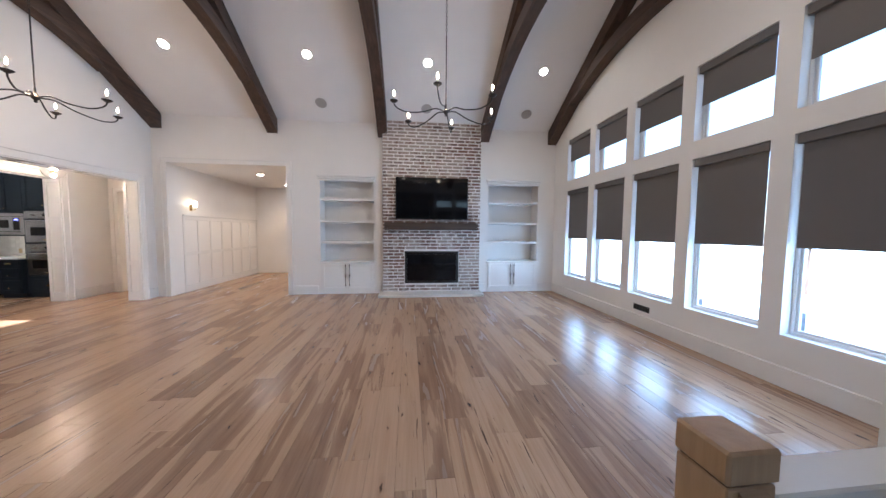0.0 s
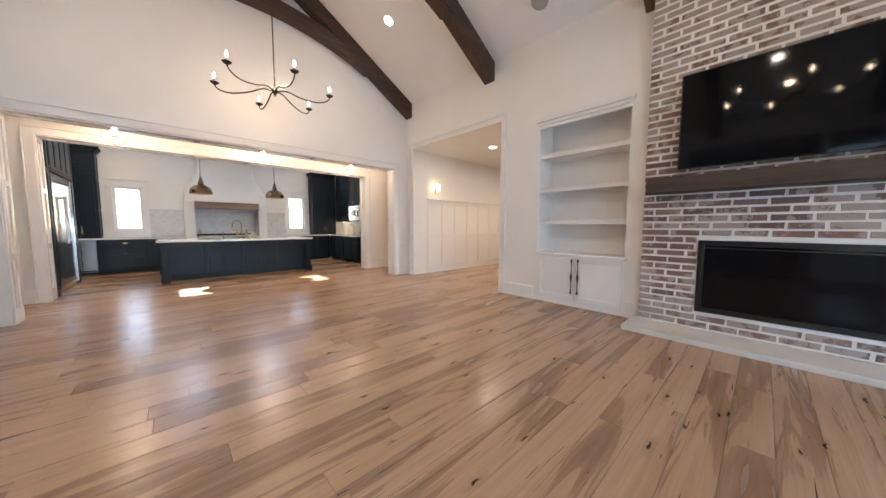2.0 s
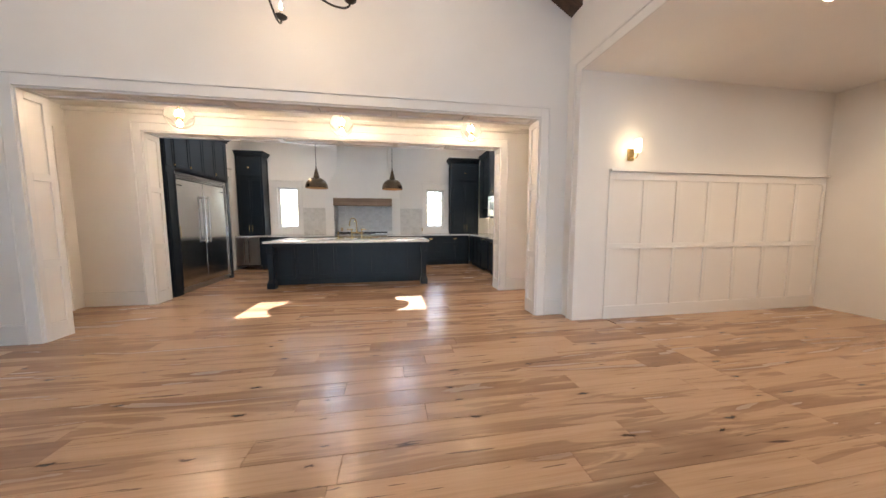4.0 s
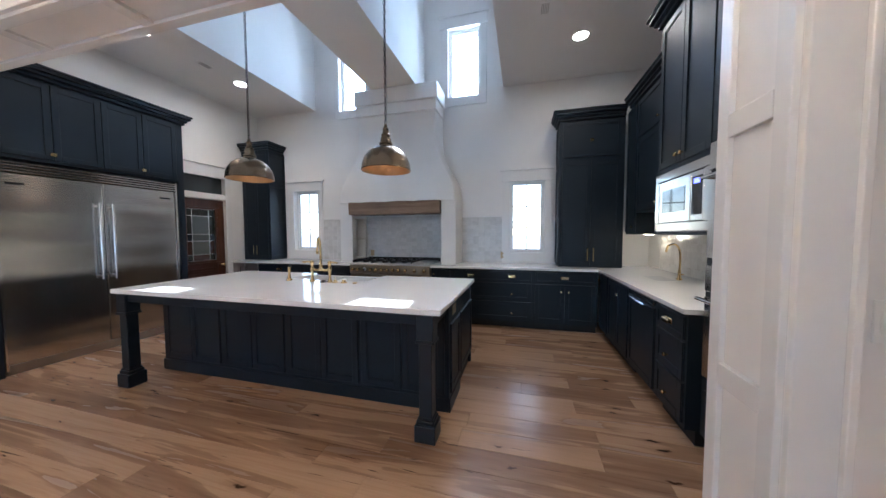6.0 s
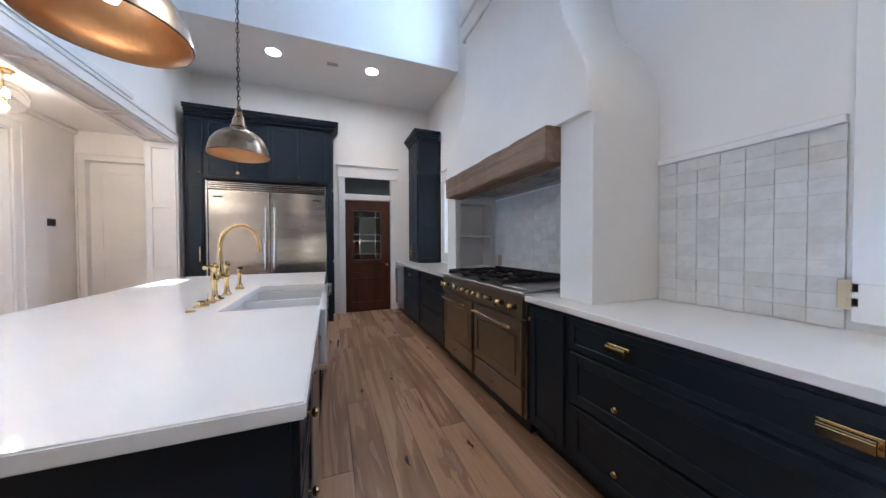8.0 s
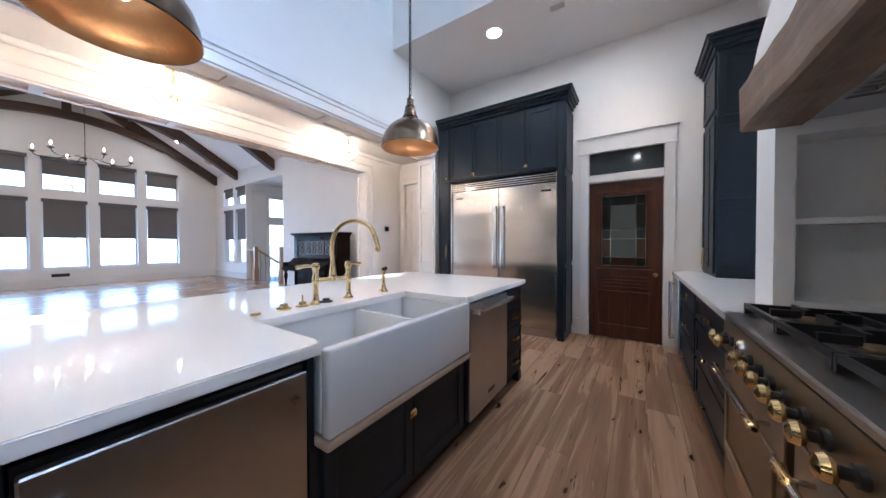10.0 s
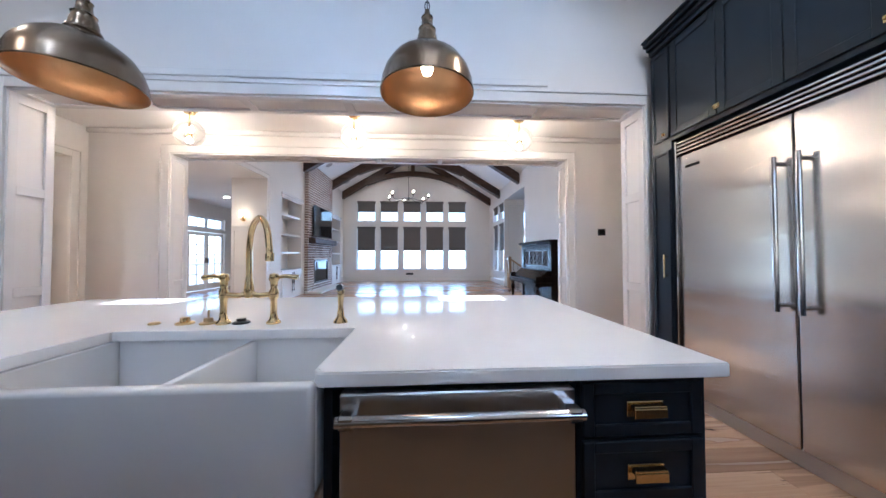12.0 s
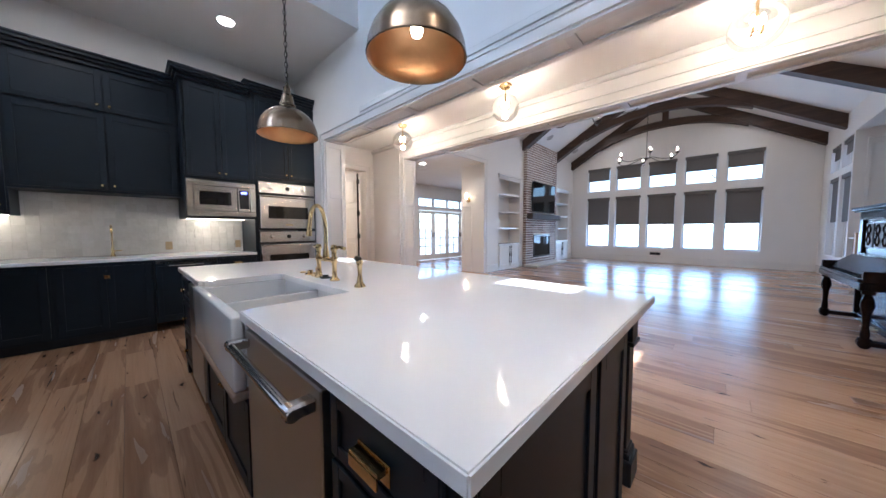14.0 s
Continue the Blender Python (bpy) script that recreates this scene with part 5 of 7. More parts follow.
def tall_on_counter(y0, y1, label, pair):
    x = -11.62
    c = thing("tall_wall_cabinet", label, "cabinet", (x - 0.18, (y0 + y1) / 2, 0.915), "tall cabinets")
    part("body", boxes((KW + 0.002, x, y0, y1, 0.917, 3.06), bevel=0.002), M_NAVY, c)
    part("cornice", crown("x", x, 1, y0, y1, 3.06, pair, "", 0.37), M_NAVY, c)
    m = (y0 + y1) / 2
    a, b = y0 + 0.04, y1 - 0.04
    front(c, "door", "x", x, 1, a, m - 0.002, 0.95, 2.47, [("bar", m - 0.04, 1.02, 1.20)])
    front(c, "door", "x", x, 1, m + 0.002, b, 0.95, 2.47, [("bar", m + 0.04, 1.02, 1.20)])
    front(c, "door", "x", x, 1, a, b, 2.53, 3.03, [("latch", m, 2.76)])
    # side panel on the open end
    yy, s = (y1, 1) if pair[1] else (y0, -1)
    w = 0.05
    p0, p1 = KW + 0.01, x - 0.003
    for z0, z1 in ((0.95, 1.62), (1.66, 2.40), (2.44, 3.03)):
        bs = [fb("y", yy, s, 0, 0.012, p0, p0 + w, z0, z1), fb("y", yy, s, 0, 0.012, p1 - w, p1, z0, z1), fb("y", yy, s, 0, 0.012, p0 + w, p1 - w, z0, z0 + w), fb("y", yy, s, 0, 0.012, p0 + w, p1 - w, z1 - w, z1)]
        part("side_panel", boxes(*bs, bevel=0.001), M_NAVY, c)


tall_on_counter(1.62, 2.27, "tall navy cabinet standing on the worktop by the pantry door", (False, True))
tall_on_counter(7.565, 8.425, "tall navy cabinet standing on the worktop in the corner", (True, False))

# north wall units
UF = 8.46
uc = thing("wall_cabinet", "navy wall cabinet with stacked doors over the small sink", "cabinet", (-10.8, UF + 0.18, 1.68))
part("body", boxes((-11.615, -9.897, UF, KN - 0.002, 1.68, 3.10), bevel=0.002), M_NAVY, uc)
part("cornice", crown("y", UF, -1, -11.5, -9.897, 3.10, (False, False), "", 0.35), M_NAVY, uc)
for a, b, s in ((-11.22, -10.552, 1), (-10.536, -9.93, -1)):
    u = b - 0.04 if s > 0 else a + 0.04
    front(uc, "door", "y", UF, -1, a, b, 1.71, 2.58, [("knob", u, 1.76)])
    front(uc, "door", "y", UF, -1, a, b, 2.62, 3.07, [("knob", u, 2.68)])
part("corner_body", boxes((-11.615, -11.235, UF + 0.001, KN - 0.002, 1.40, 1.679), bevel=0.002), M_NAVY, uc)
front(uc, "corner_door", "y", UF, -1, -11.585, -11.25, 1.43, 3.07, [("knob", -11.29, 1.50)])
part("light_strip", boxes((-11.57, -11.28, UF + 0.20, UF + 0.22, 1.394, 1.399)), M_STRIP, uc)
mc = thing("microwave_cabinet", "navy cabinet with two doors above a built-in microwave", "cabinet", (-9.431, 8.5, 1.40))
MF = 8.183
part("body", boxes((-9.892, -9.881 + 0.02, MF, KN - 0.002, 1.400, 3.16), (-9.107, -9.083, MF, KN - 0.002, 1.400, 3.16), (-9.871, -9.107, MF, KN - 0.002, 1.920, 3.16), (-9.871, -9.107, MF, KN - 0.002, 1.400, 1.420), bevel=0.001), M_NAVY, mc)
part("cornice", crown("y", MF, -1, -9.892, -9.155, 3.16, (True, False), "", 0.5), M_NAVY, mc)
front(mc, "door", "y", MF, -1, -9.860, -9.490, 1.95, 3.13, [("knob", -9.526, 2.01)])
front(mc, "door", "y", MF, -1, -9.486, -9.115, 1.95, 3.13, [("knob", -9.450, 2.01)])
part("light_strip", boxes((-9.844, -9.155, MF + 0.40, MF + 0.42, 1.394, 1.399)), M_STRIP, mc)
mw = thing("microwave", "built-in stainless microwave with a dark window", "microwave", (-9.473, MF, 1.40))
part("body", boxes((-9.855, -9.123, MF + 0.003, MF + 0.40, 1.425, 1.915)), M_BLACK, mw)
part("trim_frame", boxes((-9.881, -9.097, MF - 0.022, MF + 0.002, 1.430, 1.495), (-9.881, -9.097, MF - 0.022, MF + 0.002, 1.840, 1.908), (-9.881, -9.812, MF - 0.022, MF + 0.002, 1.495, 1.840), (-9.166, -9.097, MF - 0.022, MF + 0.002, 1.495, 1.840), bevel=0.004), M_STEEL, mw)
dr = part("door", boxes((-9.807, -9.325, MF - 0.020, MF + 0.002, 1.500, 1.835), bevel=0.005), M_STEEL, mw)
part("window", boxes((-9.749, -9.399, MF - 0.023, MF - 0.0205, 1.580, 1.760)), M_OVENGLASS, dr)
pn = part("control_panel", boxes((-9.319, -9.171, MF - 0.020, MF + 0.002, 1.500, 1.835), bevel=0.004), M_STEEL, mw)
part("keypad", boxes((-9.304, -9.187, MF - 0.022, MF - 0.0205, 1.540, 1.800)), M_OVENGLASS, pn)
part("display", boxes((-9.282, -9.208, MF - 0.0235, MF - 0.0222, 1.750, 1.785)), glow("blue_display", (0.10, 0.12, 0.9), 1.2), pn)
# oven tower
OF = 8.17
ot = thing("oven_tower", "tall navy cabinet holding two stainless ovens", "cabinet", (-8.538, 8.5, 0))
part("body", boxes((-9.118, -9.066, OF, KN - 0.002, 0.10, 3.22), (-8.241, -8.222, OF, KN - 0.002, 0.10, 3.22), (-9.066, -8.241, OF, KN - 0.002, 1.975, 3.22), (-9.066, -8.241, OF, KN - 0.002, 0.10, 0.49), (-9.118, -8.222, OF + 0.05, KN - 0.002, 0, 0.10)), M_NAVY, ot)
part("cornice", crown("y", OF, -1, -9.118, -8.222, 3.22, (True, False), "", 0.5), M_NAVY, ot)
front(ot, "door", "y", OF, -1, -9.071, -8.638, 2.03, 3.19, [("knob", -8.674, 2.09)])
front(ot, "door", "y", OF, -1, -8.633, -8.162, 2.03, 3.19, [("knob", -8.601, 2.09)])
front(ot, "drawer", "y", OF, -1, -9.071, -8.236, 0.14, 0.42, [("cup", -8.653, 0.28)])


def oven(z0, z1, label):
    o = thing("oven", label, "oven", (-8.653, OF, z0), "wall ovens")
    part("body", boxes((-9.061, -8.246, OF + 0.003, OF + 0.5, z0 + 0.002, z1 - 0.002)), M_BLACK, o)
    cp = part("control_panel", boxes((-9.063, -8.244, OF - 0.035, OF + 0.002, z1 - 0.17, z1 - 0.004), bevel=0.004), M_STEEL, o)
    for x in (-8.904, -8.424):
        part("dial", lathe([(0.028, 0.0), (0.026, -0.02), (0.018, -0.022), (0.016, -0.045), (0.0, -0.046)], (x, OF - 0.035, z1 - 0.085), 14, "y"), M_STEEL_TR, cp, smooth=True)
    part("clock", lathe([(0.030, 0.0), (0.030, -0.006), (0.024, -0.007), (0.0, -0.007)], (-8.664, OF - 0.035, z1 - 0.085), 16, "y"), M_OVENGLASS, cp)
    d = part("door", boxes((-9.055, -8.251, OF - 0.04, OF + 0.002, z0 + 0.03, z1 - 0.20), bevel=0.006), M_STEEL, o)
    zm = (z0 + z1 - 0.17) / 2
    part("window", boxes((-8.946, -8.361, OF - 0.043, OF - 0.0405, zm - 0.10, zm + 0.09), bevel=0.001), M_OVENGLASS, d)
    part("badge", boxes((-8.706, -8.601, OF - 0.0425, OF - 0.0405, z0 + 0.075, z0 + 0.095)), M_ANTIQUE, d)
    h = tube([(-9.040, OF - 0.085, z1 - 0.215), (-8.267, OF - 0.085, z1 - 0.215)], 0.012, 10)
    for x in (-9.008, -8.298):
        tube([(x, OF - 0.035, z1 - 0.222), (x, OF - 0.085, z1 - 0.215)], 0.010, 8, h)
    part("handle", h, M_STEEL_TR, d, smooth=True)


oven(1.235, 1.965, "stainless wall oven with dials and a dark window")
oven(0.49, 1.225, "stainless wall oven with dials and a dark window")

# small sink faucet on the north worktop
nf = thing("bar_faucet", "small polished brass single-lever faucet", "faucet", (-10.555, 8.66, 0.915))
part("base", lathe([(0.026, 0.915), (0.024, 0.93), (0.016, 0.94), (0.014, 1.02), (0.0, 1.02)], (-10.555, 8.66, 0), 12), M_BRASS, nf, smooth=True)
part("spout", tube(arc([(-10.555, 8.66, 1.0), (-10.555, 8.66, 1.20), (-10.555, 8.62, 1.29), (-10.555, 8.55, 1.28), (-10.555, 8.53, 1.21)], 6), 0.010, 9), M_BRASS, nf, smooth=True)
part("lever", tube([(-10.555, 8.66, 0.975), (-10.475, 8.66, 0.985)], 0.007), M_BRASS, nf)
ns = thing("bar_sink", "small undermount white sink in the worktop", "sink", (-10.62, 8.52, 0.915))
part("bowl", boxes((-10.82, -10.42, 8.40, 8.60, 0.9152, 0.9162), bevel=0.0004), M_FIRECLAY, ns)


def outlet(ax, face, out, u, z, material, label, wide=False):
    o = thing("outlet", label, "outlet", at_face(ax, face, out, 0, u, z), "outlets")
    w, h = (0.115, 0.075) if wide else (0.075, 0.115)
    part("plate", boxes(fb(ax, face, out, 0.0, 0.006, u - w / 2, u + w / 2, z - h / 2, z + h / 2), bevel=0.0015), material, o)
    for k in (-1, 1):
        du, dz = (k * 0.027, 0) if wide else (0, k * 0.027)
        part("socket", boxes(fb(ax, face, out, 0.006, 0.008, u + du - 0.014, u + du + 0.014, z + dz - 0.016, z + dz + 0.016), bevel=0.001), material, o)


outlet("y", KN - 0.012, -1, -10.02, 1.02, M_PLATE, "bronze outlet plate on the tiled splashback")
outlet("y", KN - 0.012, -1, -9.19, 1.02, M_PLATE, "bronze outlet plate on the tiled splashback")
outlet("x", KW + 0.014, 1, 6.72, 1.05, M_PLATE, "bronze outlet plate on the tiled splashback")
outlet("y", 6.488, 1, -9.25, 0.79, M_PLATE, "bronze outlet plate on the island end", True)

# ---- island ----
IX0, IX1, IY0, IY1 = -10.135, -8.706, 3.35, 6.522
SY0, SY1 = 4.483, 5.455
bm = prism([(IX0, IY0), (IX1, IY0), (IX1, IY1), (IX0, IY1), (IX0, SY1 + 0.004), (-10.11, SY1 + 0.004), (-10.11, SY1 - 0.010), (-9.662, SY1 - 0.010), (-9.662, SY0 + 0.010), (-10.11, SY0 + 0.010), (-10.11, SY0 - 0.004), (IX0, SY0 - 0.004)], "z", 0.876, 0.915)
bmesh.ops.bevel(bm, geom=bm.edges[:], offset=0.004, segments=2, affect="EDGES")
solid("island_worktop", bm, M_QUARTZ, "large white quartz worktop on the navy island", "worktop")
isl = thing("island", "navy kitchen island with paneled sides and corner legs", "island", (-9.5, 4.95, 0))
BX0, BX1, BY0, BY1 = -10.10, -9.09, 3.395, 6.485
for b in ((BX0 + 0.60, BX1, BY0, BY1, 0.0, 0.872), (BX0, BX0 + 0.60, BY0, 3.775, 0.10, 0.872), (BX0, BX0 + 0.60, 6.045, BY1, 0.10, 0.872), (BX0, BX0 + 0.60, SY0 - 0.035, SY1 + 0.03, 0.10, 0.555), (BX0, BX0 + 0.60, SY1 + 0.012, SY1 + 0.035, 0.556, 0.872), (BX0, BX0 + 0.60, SY0 - 0.035, SY0 - 0.012, 0.556, 0.872)):
    part("carcass", boxes(b, bevel=0.001), M_NAVY, isl)
# island toe kick, its shade painted with the same darkened navy
part("toe_kick", boxes((BX0 + 0.06, BX0 + 0.6, BY0 + 0.02, BY1 - 0.02, 0.0, 0.10)), M_NAVY_SHADE, isl)
part("apron", boxes((BX1 + 0.002, -8.735, BY0 + 0.02, BY0 + 0.04, 0.79, 0.872), (BX1 + 0.002, -8.735, BY1 - 0.04, BY1 - 0.02, 0.79, 0.872), (-8.755, -8.735, BY0 + 0.05, BY1 - 0.05, 0.80, 0.872), bevel=0.002), M_NAVY, isl)
part("base_moulding", boxes((BX0 + 0.62, BX1 + 0.012, BY0 - 0.012, BY0, 0.0, 0.11), (BX0 + 0.62, BX1 + 0.012, BY1, BY1 + 0.012, 0.0, 0.11), (BX1, BX1 + 0.012, BY0, BY1, 0.0, 0.11), bevel=0.003), M_NAVY, isl)
for k in range(4):
    a = BY0 + 0.04 + k * 0.762
    for j in range(2):
        c0 = a + j * 0.368
        front(isl, "door", "x", BX1, 1, c0, c0 + 0.362, 0.14, 0.84, [("knob", c0 + (0.335 if j == 0 else 0.03), 0.79)])
for yy, s in ((BY0, -1), (BY1, 1)):
    for a, b in ((BX0 + 0.03, BX0 + 0.60), (BX0 + 0.64, BX1 - 0.03)):
        front(isl, "end_panel", "y", yy, s, a, b, 0.14, 0.70 if s > 0 else 0.84)


def island_leg(y):
    """A square leg with a capital block and a moulded plinth, under the island's overhang."""
    x, h = -8.77, 0.046
    lg = part("leg", boxes((x - h, x + h, y - h, y + h, 0.16, 0.68), bevel=0.004), M_NAVY, isl)
    part("capital", boxes((x - h - 0.012, x + h + 0.012, y - h - 0.012, y + h + 0.012, 0.70, 0.874), (x - h - 0.02, x + h + 0.02, y - h - 0.02, y + h + 0.02, 0.68, 0.70), bevel=0.004), M_NAVY, lg)
    part("plinth", boxes((x - h - 0.028, x + h + 0.028, y - h - 0.028, y + h + 0.028, 0.0, 0.12), (x - h - 0.016, x + h + 0.016, y - h - 0.016, y + h + 0.016, 0.12, 0.15), (x - h - 0.008, x + h + 0.008, y - h - 0.008, y + h + 0.008, 0.15, 0.17), bevel=0.005), M_NAVY, lg)


island_leg(3.47)
island_leg(6.41)
for y in (3.435, 6.46):
    part("foot", boxes((BX0 - 0.012, BX0 + 0.05, y - 0.035, y + 0.035, 0.0, 0.10), bevel=0.006), M_NAVY, isl)
for z0, z1 in ((0.715, 0.862), (0.535, 0.70), (0.34, 0.52), (0.13, 0.325)):
    front(isl, "drawer", "x", BX0, -1, 3.42, 3.765, z0, z1, [("cup", 3.59, (z0 + z1) / 2)])
for z0, z1 in ((0.66, 0.85), (0.40, 0.64), (0.13, 0.38)):
    front(isl, "drawer", "x", BX0, -1, 6.06, 6.47, z0, z1, [("knob", 6.265, (z0 + z1) / 2)])
front(isl, "door", "x", BX0, -1, 4.49, 4.963, 0.13, 0.53)
front(isl, "door", "x", BX0, -1, 4.969, 5.445, 0.13, 0.53, [("latch", 4.969, 0.44)])
part("sink_ledge", boxes((BX0 - 0.068, BX0 + 0.1, SY0 - 0.012, SY1 + 0.01, 0.557, 0.588), bevel=0.008, seg=2), M_SINKWOOD, isl, "pale bare wood ledge under the sink")

dw = thing("dishwasher", "stainless dishwasher with a thick bar handle", "dishwasher", (BX0 + 0.3, 4.1, 0))
part("body", boxes((BX0 + 0.01, BX0 + 0.57, 3.795, 4.42, 0.10, 0.868)), M_BLACK, dw)
dd = part("door", boxes((BX0 - 0.028, BX0 + 0.008, 3.793, 4.422, 0.115, 0.855), bevel=0.004), M_STEEL_Y, dw)
h = tube([(BX0 - 0.085, 3.80, 0.815), (BX0 - 0.085, 4.415, 0.815)], 0.0145, 12)
part("handle", h, M_STEEL_TR, dd, "polished steel bar handle", True)
for y in (3.825, 4.39):
    part("bracket", boxes((BX0 - 0.098, BX0 - 0.028, y - 0.02, y + 0.02, 0.797, 0.833), bevel=0.006), M_STEEL_TR, dd)
part("badge", boxes((BX0 - 0.0295, BX0 - 0.028, 4.04, 4.15, 0.19, 0.215)), M_BLACK, dd)
ic = thing("ice_maker", "under-counter appliance with a plain stainless door", "appliance", (BX0 + 0.3, 5.74, 0))
part("body", boxes((BX0 + 0.01, BX0 + 0.57, 5.50, 6.04, 0.10, 0.85)), M_BLACK, ic)
dd = part("door", boxes((BX0 - 0.022, BX0 + 0.008, 5.505, 6.035, 0.115, 0.835), bevel=0.004), M_STEEL_Y, ic)
for y in (5.55, 5.99):
    part("knob", lathe([(0.012, 0), (0.012, -0.012), (0.0, -0.014)], (BX0 - 0.022, y, 0.765), 10, "x"), M_STEEL_TR, dd)

sk = thing("farmhouse_sink", "white fireclay double-bowl apron sink in the island", "sink", (-10.0, 4.92, 0.59))
fx, bx = BX0 - 0.062, -9.62
part("apron_front", boxes((fx, fx + 0.045, SY0, SY1, 0.589, 0.893), bevel=0.012, seg=3), M_FIRECLAY, sk, smooth=True)
for b in ((fx + 0.045, bx, SY0, SY0 + 0.028, 0.60, 0.8755), (fx + 0.045, bx, SY1 - 0.028, SY1, 0.60, 0.8755), (bx - 0.028, bx, SY0 + 0.028, SY1 - 0.028, 0.60, 0.8755)):
    part("bowl_wall", boxes(b, bevel=0.003), M_FIRECLAY, sk)
part("bowl_floor", boxes((fx + 0.045, bx - 0.028, SY0 + 0.028, SY1 - 0.028, 0.60, 0.64), bevel=0.003), M_FIRECLAY, sk)
part("divider", boxes((fx + 0.04, bx - 0.02, 4.89, 4.92, 0.64, 0.868), bevel=0.010, seg=2), M_FIRECLAY, sk, smooth=True)
for y in (4.69, 5.19):
    part("drain", lathe([(0.045, 0.641), (0.04, 0.646), (0.0, 0.643)], (-9.98, y, 0), 16), M_BRASS, sk, smooth=True)

# bridge faucet
FXc = -9.545
fa = thing("bridge_faucet", "polished brass bridge faucet with two levers and a high spout", "faucet", (FXc, 4.985, 0.915))
for y, s in ((4.877, -1), (5.093, 1)):
    pl = part("pillar", lathe([(0.030, 0.915), (0.030, 0.922), (0.018, 0.935), (0.014, 0.96), (0.014, 1.02), (0.020, 1.03), (0.020, 1.06), (0.014, 1.07), (0.016, 1.10), (0.022, 1.11), (0.018, 1.135), (0.0, 1.14)], (FXc, y, 0), 14), M_BRASS, fa, smooth=True)
    part("lever", tube([(FXc, y, 1.118), (FXc + 0.01, y + s * 0.045, 1.125), (FXc + 0.015, y + s * 0.10, 1.118)], 0.010, 10, None, (0.7, 0.9, 1.2)), M_BRASS, pl, smooth=True)
part("bridge", tube(arc([(FXc, 4.877, 1.045), (FXc, 4.945, 1.04), (FXc, 4.985, 1.055), (FXc, 5.025, 1.04), (FXc, 5.093, 1.045)], 4), 0.012, 10), M_BRASS, fa, smooth=True)
part("spout", tube(arc([(FXc - 0.71 * d, 4.985 - 0.71 * d, z) for d, z in ((0, 1.04), (0, 1.12), (0, 1.26), (0.045, 1.345), (0.13, 1.375), (0.21, 1.335), (0.245, 1.25), (0.25, 1.215))], 6), 0.0125, 12), M_BRASS, fa, smooth=True)
part("spout_base", lathe([(0.016, 1.03), (0.022, 1.05), (0.018, 1.09), (0.013, 1.12)], (FXc, 4.985, 0), 12), M_BRASS, fa, smooth=True)
part("nozzle", lathe([(0.016, 1.195), (0.016, 1.225), (0.012, 1.23)], (FXc - 0.178, 4.807, 0), 12), M_BRASS, fa, smooth=True)
sp = thing("side_spray", "polished brass side spray on the worktop", "sprayer", (FXc, 4.583, 0.915))
part("base", lathe([(0.032, 0.915), (0.030, 0.923), (0.017, 0.94), (0.014, 0.965)], (FXc, 4.583, 0), 14), M_BRASS, sp, smooth=True)
part("body", lathe([(0.014, 0.963), (0.011, 0.99), (0.014, 1.03), (0.018, 1.055), (0.014, 1.065), (0.0, 1.066)], (FXc, 4.583, 0), 14), M_BRASS, sp, smooth=True)
part("head", tube([(FXc + 0.004, 4.583, 1.066), (FXc - 0.025, 4.583, 1.075)], 0.014, 10), M_BLACK, sp)
for nm, y, r, h, mt, lb in (("air_gap", 5.262, 0.036, 0.03, M_BRASS, "brass air gap cap on the worktop"), ("soap_pump", 5.163, 0.034, 0.026, M_ANTIQUE, "aged brass fitting without its pump"), ("sink_stopper", 5.022, 0.036, 0.022, M_BLACK, "black rubber stopper lying on the worktop"), ("disposal_button", 5.391, 0.022, 0.006, M_ANTIQUE, "flat brass button set in the worktop")):
    s = thing(nm, lb, nm.split("_")[0] + " cap", (FXc + 0.01, y, 0.915))
    part("flange", lathe([(r, 0.915), (r, 0.921), (r * 0.75, 0.926), (0.0, 0.926)], (FXc + 0.01, y, 0), 16), mt, s, smooth=True)
    part("cap", lathe([(r * 0.55, 0.925), (r * 0.5, 0.915 + h), (0.0, 0.916 + h)], (FXc + 0.01, y, 0), 12), mt, s, smooth=True)
    if nm == "soap_pump":
        part("stem", tube([(FXc + 0.01, y, 0.93), (FXc + 0.01, y, 0.975)], 0.004), M_ANTIQUE, s)

# ---- range ----
RY0, RY1, RF = 4.19, 5.62, -11.365
rg = thing("range_cooker", "large brass-trimmed steel range cooker with two ovens", "range", (RF - 0.3, (RY0 + RY1) / 2, 0))
part("body", boxes((KW + 0.03, RF, RY0, RY1, 0.10, 0.90), bevel=0.003), M_RANGE, rg)
part("plinth", boxes((KW + 0.03, RF - 0.04, RY0 + 0.01, RY1 - 0.01, 0.0, 0.10)), M_BLACK, rg)
part("cooktop", boxes((KW + 0.03, RF + 0.03, RY0, RY1, 0.90, 0.928), bevel=0.006), M_STEEL_Y, rg)
part("backguard", boxes((KW + 0.012, KW + 0.045, RY0, RY1, 0.90, 0.99), bevel=0.003), M_BLACK, rg)
cp = part("control_panel", prism([(RF, 0.755), (RF + 0.035, 0.765), (RF + 0.028, 0.898), (RF, 0.898)], "y", RY0 + 0.004, RY1 - 0.004), M_RANGE, rg, "brushed control panel")
for y in (4.27, 4.36, 4.60, 4.70, 4.80, 4.90, 5.00, 5.10, 5.22, 5.38, 5.54):
    kb = part("knob", lathe([(0.022, 0.0), (0.021, 0.012), (0.012, 0.014), (0.012, 0.032)], (RF + 0.031, y, 0.828), 14, "x"), M_BLACK, cp, smooth=True)
    part("knob_cap", lathe([(0.010, 0.030), (0.022, 0.036), (0.027, 0.046), (0.022, 0.058), (0.008, 0.064), (0.0, 0.065)], (RF + 0.031, y, 0.828), 14, "x"), M_BRASS, kb, smooth=True)
